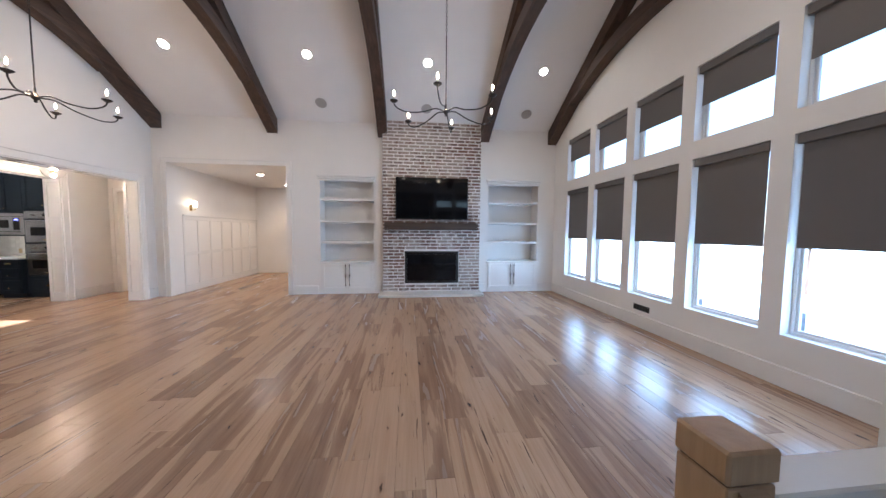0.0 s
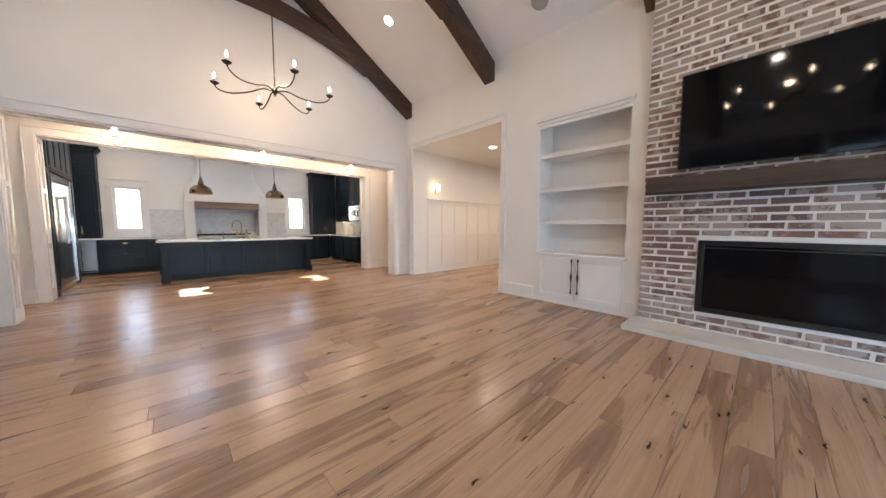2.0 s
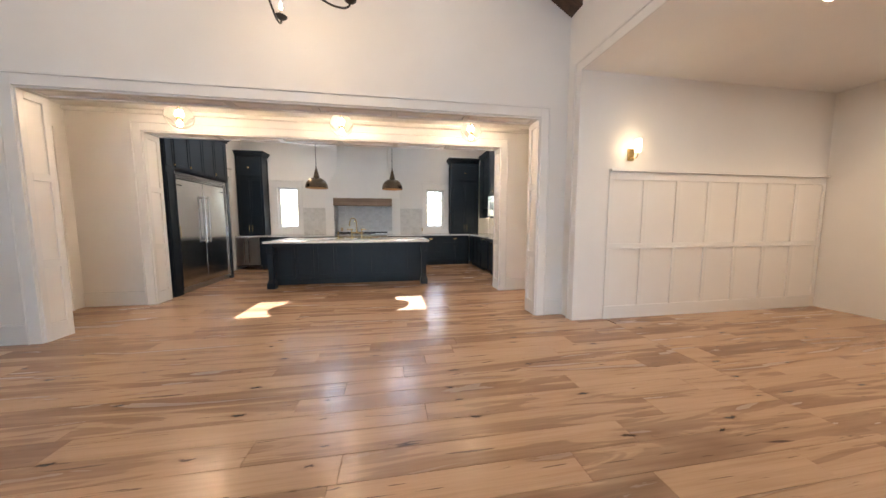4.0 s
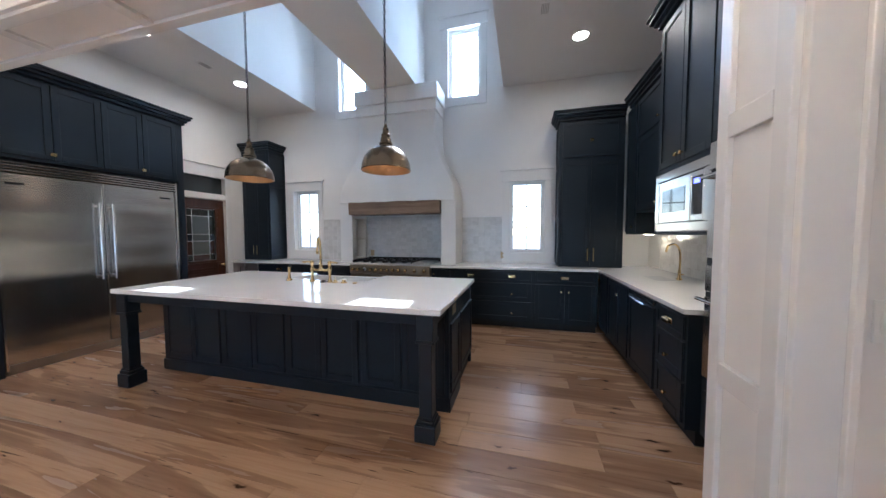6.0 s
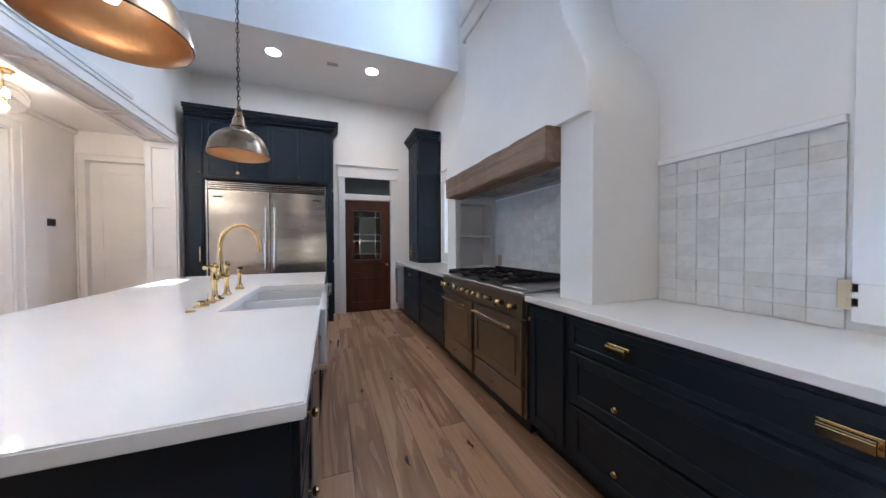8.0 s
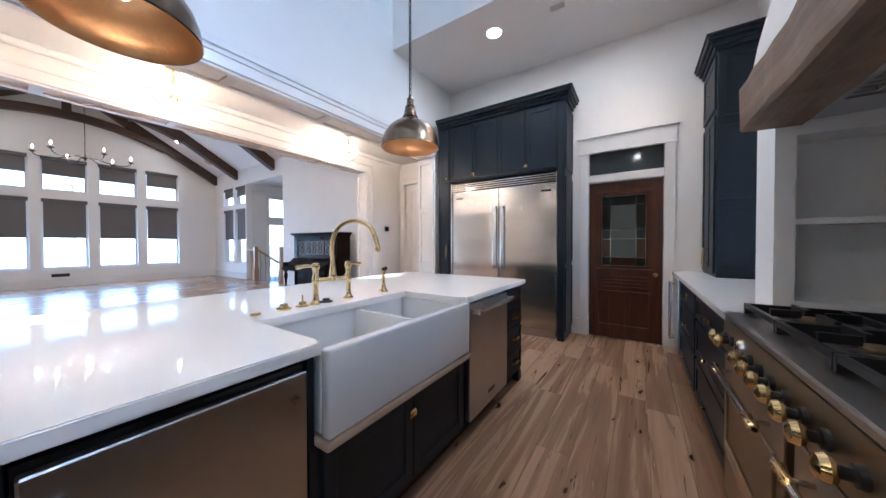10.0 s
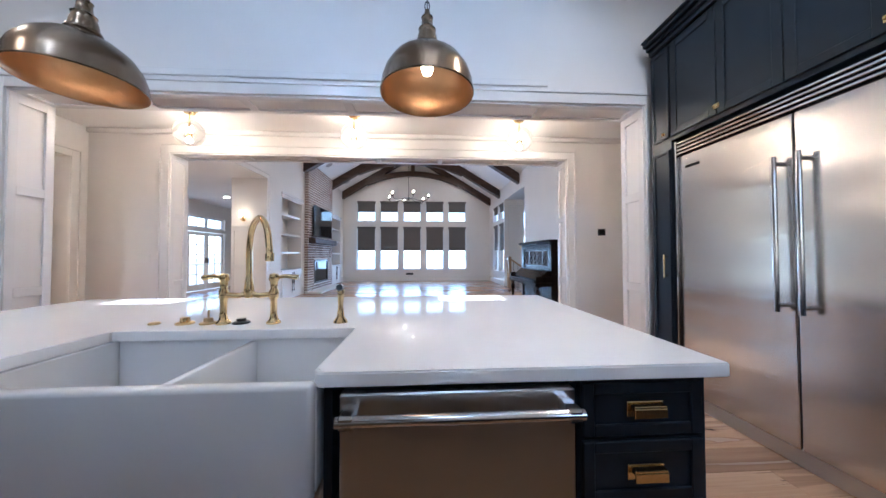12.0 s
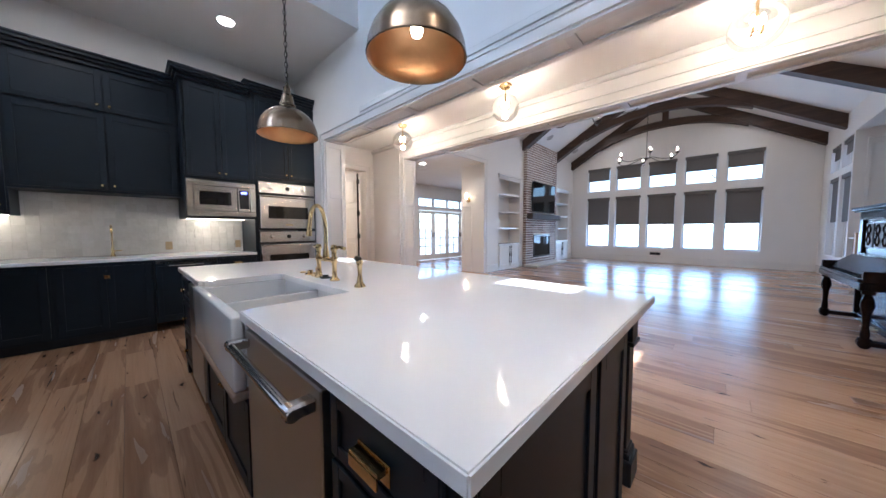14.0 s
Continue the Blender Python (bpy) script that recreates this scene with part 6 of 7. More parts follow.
part("clock", lathe([(0.035, 0.0), (0.035, 0.012), (0.028, 0.014), (0.0, 0.014)], (RF + 0.031, 4.475, 0.828), 18, "x"), M_STEEL_TR, cp, smooth=True)
for a, b in ((RY0 + 0.02, 4.875), (4.93, RY1 - 0.02)):
    d = part("oven_door", boxes((RF + 0.001, RF + 0.028, a, b, 0.30, 0.742), bevel=0.004), M_RANGE, rg)
    part("door_moulding", boxes((RF + 0.028, RF + 0.036, a + 0.06, b - 0.06, 0.36, 0.372), (RF + 0.028, RF + 0.036, a + 0.06, b - 0.06, 0.618, 0.63), (RF + 0.028, RF + 0.036, a + 0.06, a + 0.072, 0.372, 0.618), (RF + 0.028, RF + 0.036, b - 0.072, b - 0.06, 0.372, 0.618), bevel=0.002), M_RANGE, d)
    hd2 = part("handle", tube([(RF + 0.075, a + 0.05, 0.69), (RF + 0.075, b - 0.05, 0.69)], 0.010, 10), M_STEEL_TR, d, "steel bar handle with brass ends", True)
    for y in (a + 0.05, b - 0.05):
        s = 1 if y < (a + b) / 2 else -1
        part("brass_end", tube([(RF + 0.075, y, 0.69), (RF + 0.075, y + s * 0.02, 0.69), (RF + 0.075, y + s * 0.05, 0.69), (RF + 0.075, y + s * 0.08, 0.69), (RF + 0.075, y + s * 0.10, 0.69)], 0.013, 10, None, (0.6, 1.25, 0.85, 1.25, 0.8)), M_BRASS, hd2, smooth=True)
        part("stay", tube([(RF + 0.026, y + s * 0.06, 0.69), (RF + 0.075, y + s * 0.06, 0.69)], 0.007), M_STEEL_TR, hd2)
    dr = part("drawer", boxes((RF + 0.001, RF + 0.024, a, b, 0.115, 0.285), bevel=0.004), M_RANGE, rg)
    part("drawer_knob", lathe([(0.007, 0.0), (0.006, 0.016), (0.014, 0.022), (0.012, 0.032), (0.0, 0.034)], (RF + 0.024, (a + b) / 2, 0.21), 10, "x"), M_BRASS, dr, smooth=True)
part("griddle", boxes((KW + 0.10, RF - 0.02, 5.30, RY1 - 0.02, 0.9285, 0.945), bevel=0.004), M_STEEL_Y, rg, "flat steel griddle plate")
for i in range(3):
    ya = RY0 + 0.025 + i * 0.362
    yb = ya + 0.355
    gr = bmesh.new()
    for y in (ya, yb - 0.014):
        add_box(gr, KW + 0.08, RF - 0.03, y, y + 0.014, 0.930, 0.975)
    for x in (KW + 0.08, -11.68, RF - 0.045):
        add_box(gr, x, x + 0.014, ya + 0.014, yb - 0.014, 0.955, 0.975)
    for cx in (-11.82, -11.54):
        cy = (ya + yb) / 2
        add_box(gr, cx - 0.11, cx - 0.03, cy - 0.007, cy + 0.007, 0.958, 0.985)
        add_box(gr, cx + 0.03, cx + 0.11, cy - 0.007, cy + 0.007, 0.958, 0.985)
        add_box(gr, cx - 0.007, cx + 0.007, ya + 0.014, cy - 0.04, 0.958, 0.985)
        add_box(gr, cx - 0.007, cx + 0.007, cy + 0.04, yb - 0.014, 0.958, 0.985)
    part("grate", gr, M_BLACK, rg, "black cast-iron pan grate")
    for cx in (-11.82, -11.54):
        bn = part("burner", lathe([(0.055, 0.929), (0.05, 0.945), (0.03, 0.95), (0.0, 0.95)], (cx, (ya + yb) / 2, 0), 16), M_BLACK, rg, smooth=True)
        part("burner_cap", lathe([(0.032, 0.95), (0.034, 0.958), (0.028, 0.963), (0.0, 0.964)], (cx, (ya + yb) / 2, 0), 16), M_ANTIQUE, bn, smooth=True)

# ---- plaster hood ----
HC = 4.963
hood = thing("range_hood", "curved white plaster hood over a deep cooking alcove", "hood", (KW, HC, 0.915))
prof = [(1.955, 1.045), (2.08, 1.04), (2.20, 1.02), (2.32, 0.97), (2.44, 0.90), (2.56, 0.825), (2.68, 0.765), (2.82, 0.725), (3.0, 0.705), (3.42, 0.70)]
bm = bmesh.new()
rings = []
for z, hw in prof:
    u = min(1, max(0, (z - 1.955) / 0.85))
    xf = -11.46 - 0.10 * (u * u * (3 - 2 * u))
    r = 0.05
    ring = [(KW + 0.001, HC - hw), (xf - r, HC - hw), (xf - r * 0.3, HC - hw + r * 0.3), (xf, HC - hw + r), (xf, HC), (xf, HC + hw - r), (xf - r * 0.3, HC + hw - r * 0.3), (xf - r, HC + hw), (KW + 0.001, HC + hw)]
    rings.append([bm.verts.new((x, y, z)) for x, y in ring])
for r0, r1 in zip(rings, rings[1:]):
    for k in range(8):
        bm.faces.new((r0[k], r0[k + 1], r1[k + 1], r1[k]))
bm.faces.new(rings[0])
bm.faces.new(rings[-1])
bmesh.ops.recalc_face_normals(bm, faces=bm.faces[:])
part("shroud", bm, M_PLASTER, hood, smooth=True)
part("cap", boxes((KW + 0.001, -11.535, HC - 0.72, HC + 0.72, 3.42, 3.60), (KW + 0.001, -11.515, HC - 0.745, HC + 0.745, 3.60, 3.855), bevel=0.012), M_PLASTER, hood, "plain stepped plaster cap")
for y0, y1, inner in ((HC - 1.045, HC - 0.81, 1), (HC + 0.81, HC + 1.045, -1)):
    if inner > 0:
        bs = [(KW + 0.001, -11.50, y0, y0 + 0.06, 0.917, 1.957)]
        ya, yb = y0 + 0.06, y1
    else:
        bs = [(KW + 0.001, -11.50, y1 - 0.06, y1, 0.917, 1.957)]
        ya, yb = y0, y1 - 0.06
    bs += [(KW + 0.001, -11.94, ya, yb, 0.917, 1.957), (-11.565, -11.50, ya, yb, 0.917, 1.957), (-11.94, -11.565, ya, yb, 0.917, 0.99), (-11.94, -11.565, ya, yb, 1.70, 1.957)]
    pier = part("pier", boxes(bs[0]), M_PLASTER, hood)
    for b in bs[1:]:
        part("pier_face", boxes(b), M_PLASTER, pier)
    part("spice_shelf", boxes((-11.94, -11.565, ya, yb - (0.01 if inner > 0 else 0), 1.32, 1.345), bevel=0.002), M_TRIM, pier)
part("alcove_back", boxes((KW + 0.001, KW + 0.012, HC - 0.815, HC + 0.815, 0.917, 1.957)), M_PLASTER, hood, "smooth pale alcove back")
part("liner", boxes((KW + 0.013, -11.58, HC - 0.814, HC - 0.62, 1.76, 1.78), (KW + 0.013, -11.58, HC + 0.62, HC + 0.814, 1.76, 1.78), (KW + 0.013, -11.92, HC - 0.62, HC + 0.62, 1.76, 1.78), (-11.62, -11.58, HC - 0.62, HC + 0.62, 1.76, 1.78), (KW + 0.013, -11.58, HC - 0.814, HC + 0.814, 1.90, 1.92)), M_STEEL_Y, hood)
for k in range(5):
    a = HC - 0.62 + k * 0.248
    fl = part("grease_filter", boxes(*[(-11.92, -11.62, a + 0.012 + j * 0.038, a + 0.034 + j * 0.038, 1.765, 1.795) for j in range(6)]), M_STEEL_Y, hood, "slatted steel grease filter")
    part("filter_handle", tube([(-11.66, a + 0.08, 1.762), (-11.66, a + 0.09, 1.745), (-11.66, a + 0.15, 1.745), (-11.66, a + 0.16, 1.762)], 0.004, 6), M_STEEL_TR, fl)
solid("hood_beam", mantel_bm(-11.578, -11.385, HC - 0.806, HC + 0.806, 1.743, 1.955, "h", 1), M_HOODWOOD, "rough brown timber beam across the range hood", "beam")
outlet("x", KW + 0.026, 1, 4.27, 1.06, M_PLATE, "bronze outlet plate in the cooking alcove")

# ---- fridge wall ----
FY2 = 2.10
fc = thing("fridge_surround", "navy built-in cabinet around the fridge with a deep cornice", "cabinet", (-9.27, 1.9, 0))
for b in ((-10.225, -10.145, KS + 0.002, FY2, 0.0, 3.05), (-8.53, -8.318, KS + 0.002, FY2, 0.0, 3.05)):
    part("tall_side", boxes(b, bevel=0.001), M_NAVY, fc)
part("bridge_cabinet", boxes((-10.145, -8.53, KS + 0.002, FY2, 2.19, 3.05), bevel=0.001), M_NAVY, fc)
part("cornice", crown("y", FY2, 1, -10.225, -8.318, 3.05, (True, False), "", 0.45), M_NAVY, fc)
w4 = (10.135 - 8.54) / 4
for k in range(4):
    a = -10.135 + k * w4
    u = a + w4 - 0.03 if k in (0, 2) else a + 0.03
    front(fc, "door", "y", FY2, 1, a + 0.004, a + w4 - 0.004, 2.225, 3.02, [("latch", a + w4, 2.285)] if k in (0, 2) else None)
front(fc, "door", "y", FY2, 1, -8.52, -8.33, 2.225, 3.02, [("knob", -8.49, 2.26)])
front(fc, "door", "y", FY2, 1, -8.52, -8.33, 0.12, 2.12, [("bar", -8.49, 1.02, 1.22)])
for a, b in ((0.12, 0.95), (1.0, 2.10), (2.2, 3.02)):
    front(fc, "side_panel", "x", -10.225, -1, KS + 0.03, FY2 - 0.02, a, b)
fr = thing("refrigerator", "wide built-in stainless twin refrigerator with bar handles", "refrigerator", (-9.42, 1.7, 0))
FF = 2.035
part("body", boxes((-10.135, -8.54, 1.12, FF - 0.03, 0.02, 2.175), bevel=0.002), M_STEEL_TR, fr)
for x in (-10.135, -8.56):
    part("side_trim", boxes((x, x + 0.02, FF - 0.03, FF + 0.055, 0.05, 2.175), bevel=0.002), M_STEEL_TR, fr)
gr = part("top_grille", boxes((-10.114, -8.561, FF - 0.03, FF - 0.01, 2.035, 2.175)), M_GASKET, fr)
for k in range(4):
    part("louvre", boxes((-10.114, -8.561, FF - 0.01, FF + 0.05, 2.055 + k * 0.03, 2.071 + k * 0.03), bevel=0.003), M_STEEL_TR, gr)
SPLIT = -9.335
for a, b, hx in ((-10.112, SPLIT - 0.004, SPLIT - 0.06), (SPLIT + 0.004, -8.563, SPLIT + 0.06)):
    d = part("door", boxes((a, b, FF - 0.029, FF + 0.03, 0.10, 2.045), bevel=0.006, seg=2), M_STEEL, fr)
    hb = tube([(hx, FF + 0.085, 0.88), (hx, FF + 0.085, 1.80)], 0.0145, 12)
    for z in (0.92, 1.76):
        tube([(hx, FF + 0.028, z), (hx, FF + 0.085, z)], 0.014, 10, hb)
    part("handle", hb, M_STEEL_TR, d, "polished steel bar handle", True)
    bx0 = a + 0.06 if hx < SPLIT else b - 0.18
    part("badge", boxes((bx0, bx0 + 0.12, FF + 0.0305, FF + 0.034, 1.93, 1.95)), M_GASKET, d)
part("kick_plate", boxes((-10.112, -8.563, FF - 0.04, FF + 0.01, 0.0, 0.095), bevel=0.002), M_STEEL_Y, fr)

# ---- pantry door ----
DX0, DX1 = -11.25, -10.445
pdx = thing("pantry_door", "old mahogany panel door with a leaded glass window", "door", (-10.9, KS - 0.1, 0))
y0, y1 = KS - 0.075, KS - 0.03
gx0, gx1, gz0, gz1 = DX0 + 0.135, DX1 - 0.115, 0.92, 1.90
part("stile", boxes((DX0, gx0, y0, y1, 0.008, 2.045), (gx1, DX1, y0, y1, 0.008, 2.045), bevel=0.003), M_MAHOG, pdx)
part("rail", boxes((gx0, gx1, y0, y1, 0.008, 0.18), (gx0, gx1, y0, y1, 0.62, gz0), (gx0, gx1, y0, y1, gz1, 2.045), bevel=0.003), M_MAHOG, pdx)
part("glazing_frame", boxes((gx0, gx0 + 0.035, y1 - 0.005, y1 + 0.012, gz0, gz1), (gx1 - 0.035, gx1, y1 - 0.005, y1 + 0.012, gz0, gz1), (gx0 + 0.035, gx1 - 0.035, y1 - 0.005, y1 + 0.012, gz0, gz0 + 0.035), (gx0 + 0.035, gx1 - 0.035, y1 - 0.005, y1 + 0.012, gz1 - 0.035, gz1), (gx0 - 0.03, gx1 + 0.03, y1, y1 + 0.03, gz0 - 0.03, gz0), (gx0 - 0.03, gx1 + 0.03, y1, y1 + 0.02, gz1, gz1 + 0.025), bevel=0.004), M_MAHOG, pdx)
part("lower_panel", boxes((gx0, (gx0 + gx1) / 2 - 0.03, y0 + 0.012, y1 - 0.012, 0.18, 0.62), ((gx0 + gx1) / 2 + 0.03, gx1, y0 + 0.012, y1 - 0.012, 0.18, 0.62), ((gx0 + gx1) / 2 - 0.03, (gx0 + gx1) / 2 + 0.03, y0, y1, 0.18, 0.62)), M_MAHOG, pdx)
part("reeded_rail", boxes(*[(gx0 + 0.01, gx1 - 0.01, y1, y1 + 0.012, 0.66 + k * 0.045, 0.685 + k * 0.045) for k in range(4)], (gx0 - 0.02, gx1 + 0.02, y1, y1 + 0.02, 0.60, 0.625), bevel=0.004), M_MAHOG, pdx)
ax0, ax1, az0, az1 = gx0 + 0.035, gx1 - 0.035, gz0 + 0.035, gz1 - 0.035
cols = [ax0, ax0 + 0.10, ax1 - 0.10, ax1]
rows = [az0, az0 + 0.11, az0 + 0.35, az0 + 0.47, az1 - 0.12, az1]
tints = [(0.012, 0.014, 0.010), (0.035, 0.012, 0.008), (0.018, 0.022, 0.030), (0.016, 0.014, 0.008)]
tint_mats = [paint("stained_glass", c, 0.12, 0.25, 0.3, 30) for c in tints] + [paint("obscure_glass", (0.085, 0.095, 0.085), 0.3, 0.1, 0.2, 60)]
k = 0
for i in range(3):
    for j in range(5):
        if i == 1 and j in (2, 3):
            continue
        r1 = rows[j + 1]
        mt = tint_mats[k % 4]
        if i == 1 and j == 1:
            r1, mt = rows[4], tint_mats[4]
        part("pane", boxes((cols[i] + 0.003, cols[i + 1] - 0.003, y0 + 0.015, y0 + 0.021, rows[j] + 0.003, r1 - 0.003)), mt, pdx, "small stained glass pane")
        k += 1
ld = bmesh.new()
for x in cols[1:3]:
    add_box(ld, x - 0.005, x + 0.005, y0 + 0.012, y0 + 0.026, az0, az1)
for z in rows[1:5]:
    add_box(ld, ax0, ax1, y0 + 0.013, y0 + 0.025, z - 0.004, z + 0.004)
part("lead_came", ld, M_STEEL_TR, pdx, "dark lead strips")
part("knob", lathe([(0.018, 0.0), (0.016, 0.006), (0.008, 0.01), (0.008, 0.035), (0.022, 0.045), (0.026, 0.058), (0.018, 0.07), (0.0, 0.072)], (DX0 + 0.07, y1, 0.86), 14, "y"), M_ANTIQUE, pdx, "aged brass door knob", True)
for z in (0.3, 1.1, 1.8):
    part("hinge", boxes((DX1 - 0.004, DX1 + 0.012, y1, y1 + 0.012, z, z + 0.09), bevel=0.003), M_ANTIQUE, pdx)
structure("trim_pantry_door", boxes((DX0 - 0.115, DX0 - 0.006, KS, KS + 0.024, 0, 2.46), (DX1 + 0.006, DX1 + 0.115, KS, KS + 0.024, 0, 2.46), (DX0 - 0.006, DX1 + 0.006, KS, KS + 0.02, 2.06, 2.15), (DX0 - 0.006, DX1 + 0.006, KS - 0.2, KS, 2.052, 2.16), (DX0 - 0.125, DX1 + 0.125, KS, KS + 0.028, 2.46, 2.65), (DX0 - 0.15, DX1 + 0.15, KS, KS + 0.055, 2.65, 2.69), (DX0 - 0.135, DX1 + 0.135, KS, KS + 0.038, 2.445, 2.465), bevel=0.002), M_TRIM, "white casing with a capped head round the pantry door", "trim")
n_win += 1
tw = thing("window_%d" % n_win, "dark transom pane above the pantry door", "window", (-10.9, KS - 0.06, 2.14))
tw["kind"] = "structure"
part("pane", boxes((DX0 - 0.004, DX1 + 0.004, KS - 0.065, KS - 0.06, 2.16, 2.458)), M_SMOKE, tw)
structure("pantry_closure", boxes((-11.6, -10.25, 0.4, 0.5, -0.1, 2.8), (-11.6, -11.5, 0.5, KS - 0.2, -0.1, 2.8), (-10.35, -10.25, 0.5, KS - 0.2, -0.1, 2.8), (-11.6, -10.25, 0.4, KS - 0.2, 2.7, 2.8)), M_WALL, "plain pantry walls behind the door")


# ---- pendants ----
def pendant(y):
    x, zr = -9.463, 2.01
    p = thing("pendant_lamp", "aged pewter dome pendant with a copper inside, hung on a chain", "pendant lamp", (x, y, zr), "island pendants")
    outer = [(0.228, 0.0), (0.231, 0.006), (0.228, 0.014), (0.222, 0.06), (0.205, 0.11), (0.172, 0.16), (0.125, 0.198), (0.085, 0.215), (0.062, 0.222), (0.058, 0.235), (0.064, 0.245), (0.060, 0.258), (0.052, 0.262), (0.048, 0.295), (0.040, 0.32), (0.044, 0.33), (0.030, 0.345), (0.026, 0.385), (0.030, 0.392), (0.018, 0.40), (0.012, 0.43), (0.0, 0.432)]
    part("shade", lathe([(r, zr + h) for r, h in outer], (x, y, 0), 40), M_PEND_OUT, p, "aged pewter dome shade", True)
    inner = [(0.227, 0.001), (0.219, 0.012), (0.217, 0.06), (0.20, 0.108), (0.168, 0.155), (0.122, 0.193), (0.08, 0.21), (0.0, 0.212)]
    part("lining", lathe([(r, zr + h) for r, h in inner], (x, y, 0), 40), M_PEND_IN, p, "hammered copper lining", True)
    part("bulb", lathe([(0.0, zr + 0.10), (0.022, zr + 0.11), (0.030, zr + 0.135), (0.022, zr + 0.165), (0.014, zr + 0.205)], (x, y, 0), 12), M_BULB_DIM, p, "glowing bulb", True)
    lk = bmesh.new()
    zz, k = zr + 0.43, 0
    while zz < 5.56:
        ring = [(x + (0.012 * math.cos(a) if k % 2 else 0), y + (0 if k % 2 else 0.012 * math.cos(a)), zz + 0.022 + 0.026 * math.sin(a)) for a in [2 * math.pi * i / 8 for i in range(9)]]
        tube(ring, 0.0032, 5, lk)
        zz += 0.041
        k += 1
    tube([(x + 0.006, y, zr + 0.43), (x - 0.006, y, 3.5), (x + 0.004, y, 5.58)], 0.003, 5, lk)
    part("chain", lk, M_IRON, p)
    part("canopy", lathe([(0.07, 5.60), (0.065, 5.575), (0.0, 5.565)], (x, y, 0), 14), M_PEND_OUT, p)


pendant(4.19)
pendant(5.79)


def globe_light(y):
    x, zc = -7.253, 2.955
    g = thing("globe_ceiling_light", "clear glass globe ceiling light with brass candle cluster, lit", "ceiling light", (x, y, zc), "hall globe lights")
    part("canopy", lathe([(0.075, zc), (0.075, zc - 0.012), (0.06, zc - 0.018), (0.055, zc - 0.04), (0.0, zc - 0.042)], (x, y, 0), 20), M_BRASS, g, smooth=True)
    part("stem", tube([(x, y, zc - 0.04), (x, y, zc - 0.29)], 0.008), M_BRASS, g)
    c = zc - 0.27
    pr = [(0.158 * math.sin(a), c + 0.158 * math.cos(a)) for a in [0.42 + (math.pi - 0.42) * i / 14 for i in range(15)]]
    gl = part("globe", lathe(pr, (x, y, 0), 28), M_GLOBE, g, "clear glass globe", True)
    gl.visible_shadow = False
    part("hub", lathe([(0.0, c - 0.06), (0.03, c - 0.05), (0.02, c - 0.03), (0.0, c - 0.025)], (x, y, 0), 12), M_BRASS, g, smooth=True)
    for k in range(3):
        a = 2 * math.pi * k / 3 + 0.4
        cx, cy = x + 0.028 * math.cos(a), y + 0.028 * math.sin(a)
        part("candle", lathe([(0.008, c - 0.04), (0.008, c + 0.0), (0.0, c + 0.001)], (cx, cy, 0), 8), M_BRASS, g)
        part("bulb", lathe([(0.0, c), (0.013, c + 0.012), (0.016, c + 0.03), (0.008, c + 0.06), (0.0, c + 0.072)], (cx, cy, 0), 8), M_BULB, g, "glowing candle bulb", True)
    lamp("globe_lamp", (x, y, c - 0.09), 1.4, (1.0, 0.72, 0.48), radius=0.03)


for y in (3.01, 5.077, 7.006):
    globe_light(y)

# ceiling fittings in the kitchen
for x, y in ((-9.49, 2.60), (-10.80, 2.60), (-9.45, 7.78), (-10.97, 7.71)):
    flat_light(x, y, KC, 5.5 if y < 5 else 4)
for x, y in ((-10.24, 2.60), (-10.38, 7.25)):
    t = thing("ceiling_vent", "small white louvred ceiling vent", "vent", (x, y, KC), "ceiling vents")
    part("frame", boxes((x - 0.09, x + 0.09, y - 0.05, y + 0.05, KC - 0.01, KC), bevel=0.002), M_WPLATE, t)
    for k in range(5):
        part("slat", boxes((x - 0.075, x + 0.075, y - 0.038 + k * 0.017, y - 0.030 + k * 0.017, KC - 0.014, KC - 0.010)), M_SPK, t)
lamp("cabinet_strip_light", (-11.42, UF + 0.27, 1.36), 0.5, (1.0, 0.78, 0.5), 0.03)
lamp("cabinet_strip_light", (-9.60, MF + 0.46, 1.36), 0.9, (1.0, 0.78, 0.5), 0.03)

